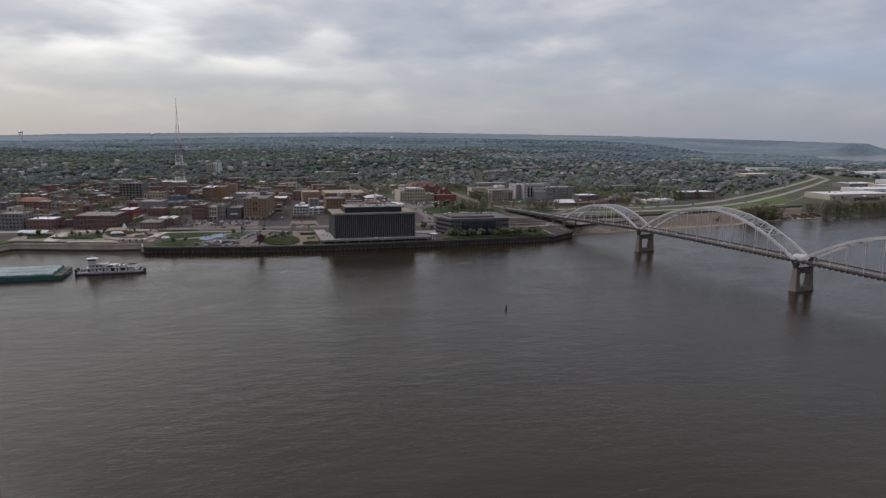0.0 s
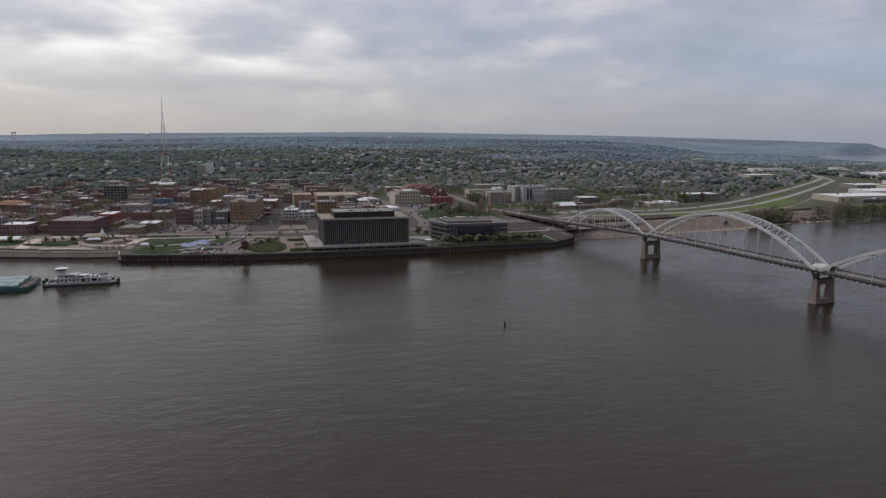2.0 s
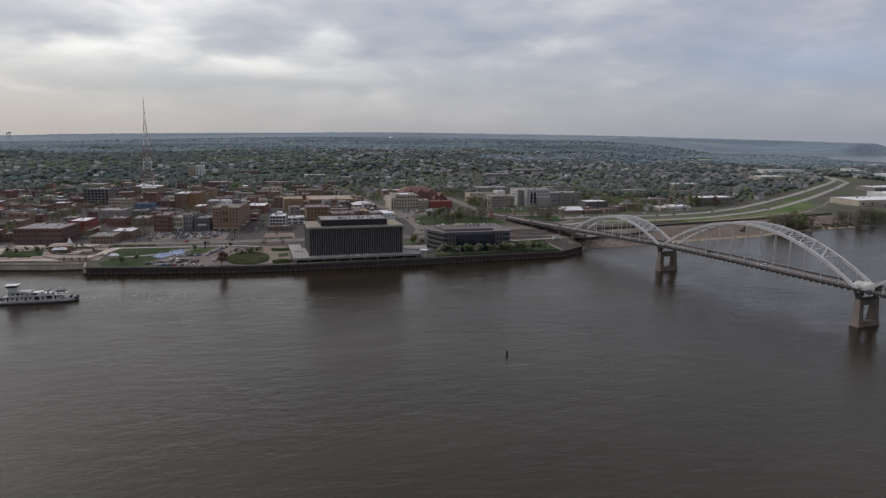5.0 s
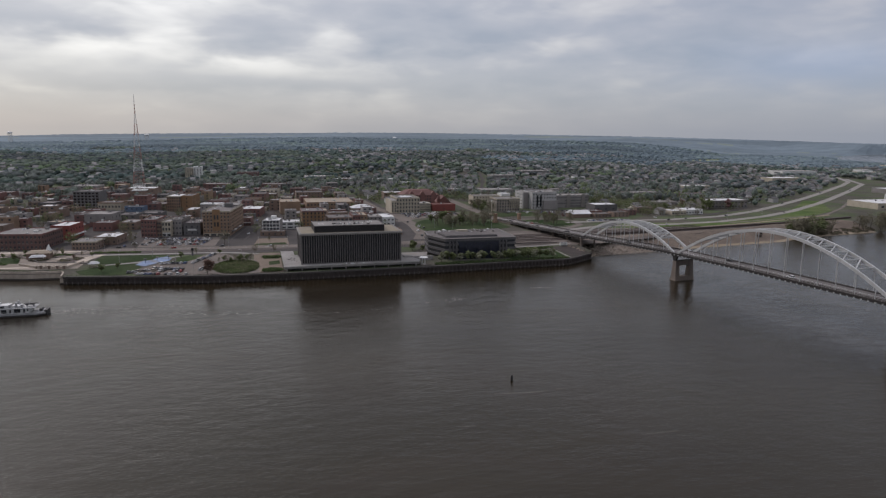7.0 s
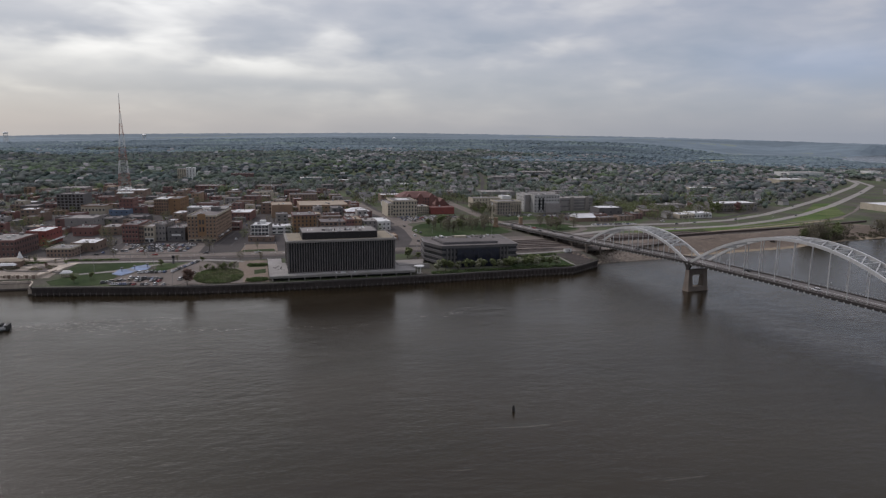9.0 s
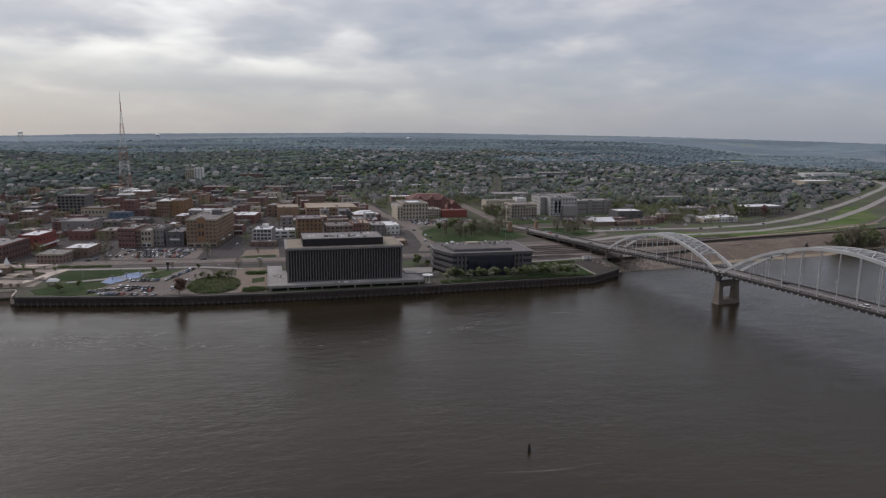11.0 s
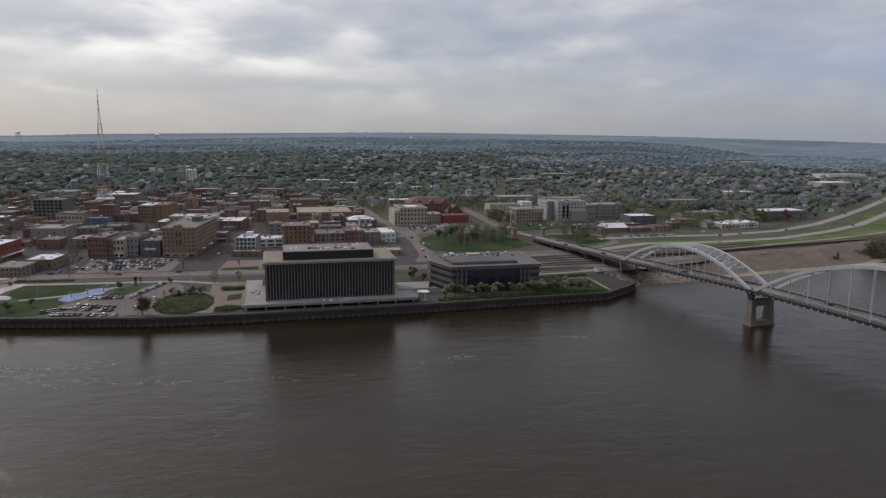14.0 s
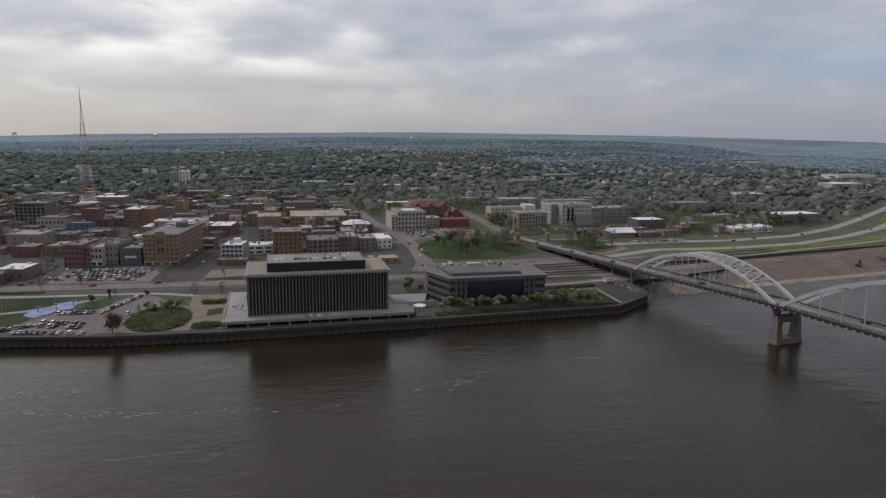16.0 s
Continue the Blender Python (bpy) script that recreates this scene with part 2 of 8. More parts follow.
BRICKPAVE = mat("tan_brick_paving", (0.1482, 0.1131, 0.0858), 0.9, 0, ((0.8, 0.15), (0.09, 0.2)), (4, 0.2))
SAND = mat("river_sand", (0.2106, 0.1677, 0.117), 0.95, 0, ((0.3, 0.2), (0.04, 0.25)), (1.2, 0.5, 0.2))
ROCK = mat("rubble_bank", (0.150, 0.122, 0.098), 0.95, 0, ((0.5, 0.35), (0.06, 0.25)), (1.0, 0.9, 0.5))
LEVEE = mat("dark_flood_bank", (0.065, 0.050, 0.044), 0.9, 0, ((0.3, 0.25),))
YARD = mat("rail_yard_gravel", (0.0690, 0.0555, 0.0495), 0.95, 0, ((0.7, 0.25), (0.05, 0.4)), (3, 0.5), tint=((0.135, 0.112, 0.096), 0.035), stretch=(0.15, 1, 1))
DIRT = mat("dug_earth", (0.112, 0.086, 0.066), 0.95, 0, ((0.3, 0.25), (0.05, 0.25)), (0.9, 0.7, 0.3))
BALLAST = mat("rail_ballast", (0.0663, 0.053, 0.0468), 0.95, 0, ((0.7, 0.2), (0.05, 0.25)), (3, 0.5))
SHEETPILE = mat("rusty_sheet_pile", (0.044, 0.035, 0.032), 0.75, 0.1, ((0.6, 0.25), (0.08, 0.25)), (1.5, 0.3), stretch=(1, 1, 0.25))
QUAY = mat("tan_quay_concrete", (0.38, 0.325, 0.27), 0.9, 0, ((0.6, 0.2), (0.08, 0.25)), (2, 0.2), stretch=(1, 1, 0.4))
CAPCONC = mat("weathered_cap_concrete", (0.064, 0.056, 0.052), 0.9, 0, ((0.8, 0.2), (0.1, 0.2)))
BLUEPAINT = mat("blue_play_surface", (0.15, 0.205, 0.32), 0.8, 0, ((0.7, 0.2), (0.15, 0.3)), tint=((0.16, 0.17, 0.19), 0.12))
STRIPE = mat("worn_white_paint", (0.4836, 0.4836, 0.468), 0.8, 0, ((1.5, 0.2),))
STEEL = mat("silver_bridge_paint", (0.43, 0.43, 0.425), 0.55, 0.15, ((0.5, 0.10), (0.08, 0.15)))
RAILPAINT = mat("grey_railing_paint", (0.26, 0.255, 0.25), 0.6, 0.1, ((0.6, 0.2),))
STEELDK = mat("dark_girder_steel", (0.0224, 0.0203, 0.0196), 0.75, 0.0, ((0.6, 0.25),))
PIER = mat("stained_pier_concrete", (0.1775, 0.1470, 0.1238), 0.9, 0, ((0.5, 0.18), (0.1, 0.25)), (2, 0.25), stretch=(1, 1, 0.3))
DARKGLASS = glass("dark_bronze_glass", (0.014, 0.013, 0.014), 0.12)
WINGLASS = glass("window_glass", (0.048, 0.051, 0.056), 0.1)
BLUEGLASS = glass("navy_mirror_glass", (0.016, 0.018, 0.030), 0.1)
FIN = mat("bronze_grey_fin", (0.1287, 0.1186, 0.1154), 0.6, 0.2, ((0.8, 0.1),))
SLABC = mat("tan_roof_edge", (0.195, 0.1833, 0.1677), 0.85, 0, ((0.5, 0.12),))
GRAVEL = mat("tan_roof_gravel", (0.2059, 0.1778, 0.1310), 0.95, 0, ((0.9, 0.12), (0.1, 0.15)), (3, 0.4))
BLACKMETAL = mat("black_metal_panel", (0.022, 0.02, 0.021), 0.55, 0.2, ((0.7, 0.2),))
GREYROOF = mat("grey_roof_membrane", (0.185, 0.172, 0.163), 0.9, 0, ((0.25, 0.2), (0.05, 0.25)), None, 0.25)
DARKROOF = mat("tar_roof", (0.108, 0.096, 0.093), 0.9, 0, ((0.25, 0.25), (0.05, 0.25)), None, 0.3)
WHITEROOF = mat("white_roof_membrane", (0.5304, 0.5304, 0.5304), 0.8, 0, ((0.3, 0.12), (0.08, 0.18)))
TANROOF = mat("tan_gravel_roof", (0.2652, 0.2184, 0.1677), 0.95, 0, ((0.25, 0.12), (0.04, 0.15)))
METAL = mat("galvanised_metal", (0.3276, 0.3276, 0.3276), 0.5, 0.4, ((1.0, 0.15),))
WHITE = mat("white_paint", (0.5616, 0.5616, 0.546), 0.6, 0, ((0.8, 0.1), (0.1, 0.1)))
REDBRICK = mat("red_brick", (0.168, 0.089, 0.079), 0.9, 0, ((1.2, 0.12), (0.12, 0.2)), (6, 0.2), 0.12)
DARKBRICK = mat("dark_red_brick", (0.150, 0.088, 0.080), 0.9, 0, ((1.2, 0.12), (0.12, 0.2)), (6, 0.2), 0.2)
TANBRICK = mat("buff_brick", (0.232, 0.158, 0.110), 0.9, 0, ((1.2, 0.1), (0.12, 0.18)), (6, 0.2), 0.1)
ORANGEBRICK = mat("orange_brick", (0.2106, 0.1287, 0.0718), 0.9, 0, ((1.2, 0.1), (0.12, 0.18)), (6, 0.2), 0.1)
BROWNBRICK = mat("brown_brick", (0.188, 0.136, 0.109), 0.9, 0, ((1.2, 0.12), (0.12, 0.2)), (6, 0.2), 0.2)
CREAM = mat("cream_limestone", (0.3666, 0.3276, 0.2613), 0.9, 0, ((0.8, 0.1), (0.1, 0.15)), (4, 0.15), 0.1)
GREYWALL = mat("grey_stucco", (0.221, 0.207, 0.198), 0.9, 0, ((0.8, 0.1), (0.1, 0.18)), None, 0.25)
DARKWALL = mat("charcoal_wall", (0.115, 0.110, 0.110), 0.85, 0, ((0.8, 0.12), (0.1, 0.2)), None, 0.2)
BLUEWALL = mat("faded_blue_paint", (0.0936, 0.1287, 0.1872), 0.8, 0, ((0.8, 0.12), (0.15, 0.2)))
REDPAINT = mat("red_paint", (0.1872, 0.0507, 0.0429), 0.7, 0, ((0.8, 0.1), (0.1, 0.15)))
REDROOF = mat("red_tile_roof", (0.117, 0.0562, 0.0484), 0.85, 0, ((1.0, 0.15), (0.1, 0.2)))
ORANGEROOF = mat("orange_tile_roof", (0.234, 0.117, 0.0741), 0.85, 0, ((1.0, 0.15), (0.1, 0.2)))
SHINGLE = mat("grey_shingle", (0.12, 0.115, 0.115), 0.9, 0, ((1.0, 0.15), (0.1, 0.2)), None, 0.35)
HOUSEWALL = mat("house_siding", (0.35, 0.345, 0.34), 0.8, 0, ((0.8, 0.1),), None, 0.4)
BARK = mat("grey_bark", (0.09, 0.075, 0.062), 0.95, 0, ((2, 0.25),), (6, 0.5))
LEAF = mat("spring_leaves", (0.150, 0.172, 0.085), 0.8, 0, ((0.9, 0.3), (0.1, 0.2)), None, 0.15, 0.3, ((0.125, 0.145, 0.065), "isl"), 0.2)
BUDS = mat("bare_twigs_in_bud", (0.160, 0.145, 0.115), 0.9, 0, ((0.9, 0.25),), None, 0.15, 0.3, ((0.135, 0.128, 0.082), "isl"), 0.1)
BLOSSOM = mat("white_blossom", (0.34, 0.33, 0.27), 0.85, 0, ((0.9, 0.25),), None, 0.1, 0.25, ((0.16, 0.18, 0.09), "isl"), 0.1)
PINK = mat("pink_blossom", (0.25, 0.14, 0.14), 0.85, 0, ((0.9, 0.25),), None, 0.1, 0.25, ((0.18, 0.12, 0.10), "isl"), 0.1)
REDBUD = mat("reddish_spring_twigs", (0.175, 0.118, 0.098), 0.9, 0, ((0.9, 0.25),), None, 0.1, 0.3, None, 0.1)
BANDGREY = mat("grey_concrete_band", (0.100, 0.095, 0.098), 0.85, 0, ((0.6, 0.12), (0.08, 0.15)))
HEDGE = mat("dense_green_shrub", (0.100, 0.138, 0.058), 0.85, 0, ((0.9, 0.35), (0.2, 0.2)), (2.0, 0.8, 0.3), 0.1, 0.25, None, 0.2)
BEDGREEN = mat("fresh_bed_shrubs", (0.1062, 0.1360, 0.0595), 0.85, 0, ((0.9, 0.3), (0.12, 0.3)), None, 0, 0.3, ((0.15, 0.16, 0.09), 0.09), 0.2)
# far tones paled and blued: distance haze painted into the base colour
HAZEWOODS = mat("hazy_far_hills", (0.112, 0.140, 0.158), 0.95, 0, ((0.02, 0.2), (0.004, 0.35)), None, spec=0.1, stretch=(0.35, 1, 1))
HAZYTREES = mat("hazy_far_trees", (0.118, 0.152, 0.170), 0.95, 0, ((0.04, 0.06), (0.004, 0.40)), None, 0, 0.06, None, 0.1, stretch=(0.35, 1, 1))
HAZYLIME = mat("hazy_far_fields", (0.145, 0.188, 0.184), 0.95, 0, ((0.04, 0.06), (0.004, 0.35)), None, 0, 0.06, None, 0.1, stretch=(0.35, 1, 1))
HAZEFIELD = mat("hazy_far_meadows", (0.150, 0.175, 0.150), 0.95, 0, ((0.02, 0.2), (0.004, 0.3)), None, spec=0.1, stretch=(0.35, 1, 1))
for _m, _e in ((HAZEWOODS, 0.068), (HAZEFIELD, 0.04)):  # skyline backdrop: haze added as a faint blue glow
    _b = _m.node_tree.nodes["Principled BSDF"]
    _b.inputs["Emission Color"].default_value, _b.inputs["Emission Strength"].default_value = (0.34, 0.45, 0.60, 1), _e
# WOODS, FOREST and FARWOODS too take a pale bluish haze into their colour
WOODS = mat("hazed_spring_woods", (0.150, 0.192, 0.158), 0.9, 0, ((0.4, 0.15), (0.010, 0.30)), None, 0, 0.25, ((0.200, 0.212, 0.190), "isl"), 0.1)
FOREST = mat("hazed_woodland_floor", (0.132, 0.160, 0.155), 0.95, 0, ((0.05, 0.25), (0.006, 0.3)), None, tint=((0.165, 0.190, 0.140), 0.012), spec=0.1)
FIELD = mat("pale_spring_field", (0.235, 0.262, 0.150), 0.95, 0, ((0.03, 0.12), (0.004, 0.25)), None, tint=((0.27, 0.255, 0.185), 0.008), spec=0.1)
FARWOODS = mat("hazed_wooded_hills", (0.124, 0.164, 0.152), 0.95, 0, ((0.05, 0.08), (0.005, 0.35)), None, 0, 0.10, ((0.170, 0.205, 0.160), 0.006), 0.1, stretch=(0.5, 1, 1))
# sun on the highway verge painted in as a brighter grass
BRIGHTGRASS = mat("sunlit_verge_grass", (0.062, 0.098, 0.026), 0.95, 0, ((0.5, 0.2), (0.04, 0.25)), (3, 0.4), tint=((0.085, 0.105, 0.04), 0.02), spec=0.12)
leafy(FARWOODS, BEDGREEN, LEAF, BUDS, BLOSSOM, PINK, REDBUD, HEDGE, WOODS)
MULCH = mat("dark_brown_mulch", (0.034, 0.026, 0.023), 0.95, 0, ((0.6, 0.3), (0.1, 0.3)), (3, 0.5))
ROADDECK = mat("pale_bridge_roadway", (0.145, 0.134, 0.128), 0.9, 0, ((0.6, 0.12), (0.06, 0.2)), (4, 0.2), spec=0.12)
RAILSTEEL = mat("rusty_rail_steel", (0.085, 0.060, 0.050), 0.6, 0.4, ((0.6, 0.2),))
PALEBLUE = mat("pale_blue_metal_roof", (0.22, 0.27, 0.28), 0.5, 0.2, ((0.6, 0.15),))
TARP = mat("white_tarpaulin", (0.36, 0.355, 0.33), 0.6, 0, ((0.5, 0.2), (0.15, 0.25)), (0.7, 0.6, 0.3))
TYRE = mat("black_rubber", (0.02, 0.02, 0.02), 0.85, 0, ())
CARGLASS = mat("car_glass", (0.02, 0.022, 0.025), 0.1, 0, ())
CARPAINT = [mat(n, c, 0.35, 0.1, ((0.5, 0.05),), spec=0.6) for n, c in (
    ("white_car_paint", (0.70, 0.70, 0.70)), ("silver_car_paint", (0.42, 0.42, 0.43)), ("black_car_paint", (0.025, 0.025, 0.027)),
    ("grey_car_paint", (0.13, 0.13, 0.135)), ("red_car_paint", (0.26, 0.03, 0.028)), ("blue_car_paint", (0.05, 0.08, 0.17)), ("tan_car_paint", (0.34, 0.29, 0.22)))]
BARGE = mat("pale_barge_cover", (0.150, 0.210, 0.202), 0.6, 0.1, ((0.4, 0.2), (0.08, 0.25)))
BARGESIDE = mat("teal_barge_paint", (0.06, 0.155, 0.14), 0.6, 0.1, ((0.4, 0.3), (0.1, 0.2)))
BOATWHITE = mat("weathered_boat_white", (0.50, 0.50, 0.49), 0.6, 0, ((0.8, 0.15), (0.2, 0.15)))
BOATGREY = mat("pale_boat_grey", (0.30, 0.30, 0.30), 0.6, 0, ((0.8, 0.2),))
BOATDARK = mat("tarred_boat_black", (0.035, 0.034, 0.034), 0.7, 0, ((0.8, 0.2),))
BARGEHULL = mat("dark_barge_hull", (0.030, 0.075, 0.072), 0.7, 0.1, ((0.4, 0.3),))
TOWERRED = mat("tower_red_paint", (0.27, 0.12, 0.10), 0.6, 0.1, ((0.3, 0.15),))

# ---- mesh helpers ----
class Geo:
    """Collects boxes, tubes and prisms into one mesh."""

    def __init__(self):
        self.v, self.f = [], []

    def add(self, verts, faces):
        n = len(self.v)
        self.v += [tuple(p) for p in verts]
        self.f += [tuple(n + i for i in f) for f in faces]
        return self

    def box(self, x0, x1, y0, y1, z0, z1, taper=0.0):
        t = taper
        return self.add([(x0, y0, z0), (x1, y0, z0), (x1, y1, z0), (x0, y1, z0), (x0 + t, y0 + t, z1), (x1 - t, y0 + t, z1), (x1 - t, y1 - t, z1), (x0 + t, y1 - t, z1)],
                        [(3, 2, 1, 0), (4, 5, 6, 7), (0, 1, 5, 4), (1, 2, 6, 5), (2, 3, 7, 6), (3, 0, 4, 7)])

    def beam(self, a, b, w, h, up=(0, 0, 1)):
        a, b = Vector(a), Vector(b)
        d = (b - a).normalized()
        s = d.cross(Vector(up))
        if s.length < 1e-4:
            s = d.cross(Vector((0, 1, 0)))
        s.normalize()
        u = s.cross(d)
        s, u = s * w / 2, u * h / 2
        return self.add([p + i * s + j * u for p in (a, b) for i, j in ((-1, -1), (1, -1), (1, 1), (-1, 1))],
                        [(3, 2, 1, 0), (4, 5, 6, 7), (0, 1, 5, 4), (1, 2, 6, 5), (2, 3, 7, 6), (3, 0, 4, 7)])

    def sweep(self, pts, w, h):
        """One continuous bar of w by h along points, kept level across."""
        pts = [Vector(p) for p in pts]
        n0, m = len(self.v), len(pts)
        for i, p in enumerate(pts):
            d = pts[min(i + 1, m - 1)] - pts[max(i - 1, 0)]
            s = Vector((d.y, -d.x, 0)).normalized() * w / 2
            u = s.cross(d).normalized() * h / 2
            if u.z < 0:
                u = -u
            self.v += [tuple(p + a * s + b * u) for a, b in ((-1, -1), (1, -1), (1, 1), (-1, 1))]
        for i in range(m - 1):
            a = n0 + 4 * i
            self.f += [(a + k, a + (k + 1) % 4, a + 4 + (k + 1) % 4, a + 4 + k) for k in range(4)]
        self.f += [(n0 + 3, n0 + 2, n0 + 1, n0), tuple(n0 + 4 * (m - 1) + k for k in range(4))]
        return self

    def tube(self, a, b, r0, r1=None, n=8):
        r1 = r0 if r1 is None else r1
        a, b = Vector(a), Vector(b)
        d = (b - a).normalized()
        s = d.orthogonal().normalized()
        u = d.cross(s)
        ring = [(math.cos(2 * math.pi * k / n), math.sin(2 * math.pi * k / n)) for k in range(n)]
        vs = [a + r0 * (c * s + q * u) for c, q in ring] + [b + r1 * (c * s + q * u) for c, q in ring]
        return self.add(vs, [(k, (k + 1) % n, n + (k + 1) % n, n + k) for k in range(n)] + [tuple(range(n))[::-1], tuple(range(n, 2 * n))])

    def prism(self, pts, z0, z1):
        n = len(pts)
        if sum(pts[i][0] * pts[(i + 1) % n][1] - pts[(i + 1) % n][0] * pts[i][1] for i in range(n)) < 0:
            pts = pts[::-1]
        return self.add([(x, y, z0) for x, y in pts] + [(x, y, z1) for x, y in pts],
                        [tuple(range(n))[::-1], tuple(range(n, 2 * n))] + [(k, (k + 1) % n, n + (k + 1) % n, n + k) for k in range(n)])

    def gable(self, x0, x1, y0, y1, z0, z1, along="x", over=0.0):
        """A gabled roof solid over a rectangle."""
        x0, x1, y0, y1 = x0 - over, x1 + over, y0 - over, y1 + over
        if along == "x":
            m = (y0 + y1) / 2
            vs = [(x0, y0, z0), (x1, y0, z0), (x1, y1, z0), (x0, y1, z0), (x0, m, z1), (x1, m, z1)]
            fs = [(3, 2, 1, 0), (0, 1, 5, 4), (2, 3, 4, 5), (0, 4, 3), (1, 2, 5)]
        else:
            m = (x0 + x1) / 2
            vs = [(x0, y0, z0), (x1, y0, z0), (x1, y1, z0), (x0, y1, z0), (m, y0, z1), (m, y1, z1)]
            fs = [(3, 2, 1, 0), (0, 1, 4), (2, 3, 5), (1, 2, 5, 4), (3, 0, 4, 5)]
        return self.add(vs, fs)

    def hip(self, x0, x1, y0, y1, z0, z1, run):
        return self.add([(x0, y0, z0), (x1, y0, z0), (x1, y1, z0), (x0, y1, z0), (x0 + run, y0 + run, z1), (x1 - run, y0 + run, z1), (x1 - run, y1 - run, z1), (x0 + run, y1 - run, z1)],
                        [(3, 2, 1, 0), (4, 5, 6, 7), (0, 1, 5, 4), (1, 2, 6, 5), (2, 3, 7, 6), (3, 0, 4, 7)])

    def mesh(self, name, material, smooth=False):
        me = bpy.data.meshes.new(name)
        me.from_pydata(self.v, [], self.f)
        me.materials.append(material)
        if smooth:
            me.polygons.foreach_set("use_smooth", [True] * len(me.polygons))
        me.update()
        return me


def part(name, geo, material, parent, label="", at=None, smooth=False):
    """Links a Geo, or a mesh made before, as one mesh object under a thing or a part."""
    me = geo.mesh(name, material, smooth) if isinstance(geo, Geo) else geo
    ob = new(name, me)
    ob.parent = parent
    if at is not None:
        ob.location = at
    if label:
        ob["label"] = label
    return ob


def thing(name, label, category, at=(0, 0, 0), rz=0.0, group="", kind=""):
    ob = new(name)
    ob.empty_display_size = 0.5
    ob.location, ob.rotation_euler = at, (0, 0, radians(rz))
    return tagged(ob, label, category, group, kind)


def fast_mesh(name, verts, tris, material, smooth=False):
    me = bpy.data.meshes.new(name)
    me.vertices.add(len(verts))
    me.vertices.foreach_set("co", np.asarray(verts, np.float32).ravel())
    me.loops.add(len(tris) * 3)
    me.loops.foreach_set("vertex_index", np.asarray(tris, np.int32).ravel())
    me.polygons.add(len(tris))
    me.polygons.foreach_set("loop_start", np.arange(0, len(tris) * 3, 3, dtype=np.int32))
    if smooth:
        me.polygons.foreach_set("use_smooth", np.ones(len(tris), bool))
    me.materials.append(material)
    me.update(calc_edges=True)
    return me


# ---- the lie of the land ----
SHORE = [(-4600, 20), (-600, 15), (-300, 22), (-286, 27), (-272, 50), (-266, 51), (-220, 37), (-187, 28.6), (-164, 27.5), (-160, 7), (-118, -1), (-65, -11), (-12, -14), (60, -13),
         (100, -12.5), (144, -10), (212, -7.5), (243, 13), (249, 24), (297, 29), (374, 39), (470, 50), (520, 68), (579, 80), (747, 96), (900, 112), (1400, 200), (2200, 420), (4600, 900)]
SX, SY = [p[0] for p in SHORE], [p[1] for p in SHORE]
WALL_END = 246.0


def shore(x):
    return float(np.interp(x, SX, SY))


def sstep(a, b, v):
    t = np.clip((v - a) / (b - a), 0, 1)
    return t * t * (3 - 2 * t)


def land(x, y):
    """Height of dry land; flat along x in the city, with low hills that close the distance."""
    base = 5.2 + 2.3 * np.clip(np.asarray(y, float) / 60.0, 0, 1)
    d = np.hypot(x, y + 400.0)
    az = np.degrees(np.arctan2(x, y + 400.0))
    elev = -0.26 - 0.33 * np.minimum(np.abs(az - 14) / 32.0, 1.6) ** 2 - 0.11 * (1 - sstep(-14, 8, az))
    ridge = 106 + 4650 * np.tan(np.radians(elev))
    start = 1000 + 3000 * sstep(28, 44, az)  # the flood plain lies lower
    rise = sstep(start, 4650, d) * (ridge - 7.5)
    hill = 16 * sstep(900, 1700, d) * (1 - sstep(1900, 3300, d)) * (1 - sstep(8, 26, az))
    roll_ = 3.0 * np.sin(x / 330.0 + 1.0) * np.sin(y / 410.0) * sstep(800, 1800, d) * (1 - sstep(26, 40, az))
    return base + rise + hill + roll_


def ground_z(x, y):
    s = y - shore(x)
    z = float(land(x, y))
    if x > WALL_END:  # open beach and bank
        t = min(max(s / 46.0, 0), 1)
        z = -0.6 + (z + 0.6) * (t * t * (3 - 2 * t)) if s < 46 else z
    # the far reach of the river
    u, v = (x - 2950) * 0.80 + (y - 1950) * 0.6, -(x - 2950) * 0.6 + (y - 1950) * 0.80
    k = (u / 900.0) ** 2 + (v / 300.0) ** 2
    if k < 1.5:
        z += (-4 - z) * (1 - float(sstep(0.8, 1.5, k)))
    return z


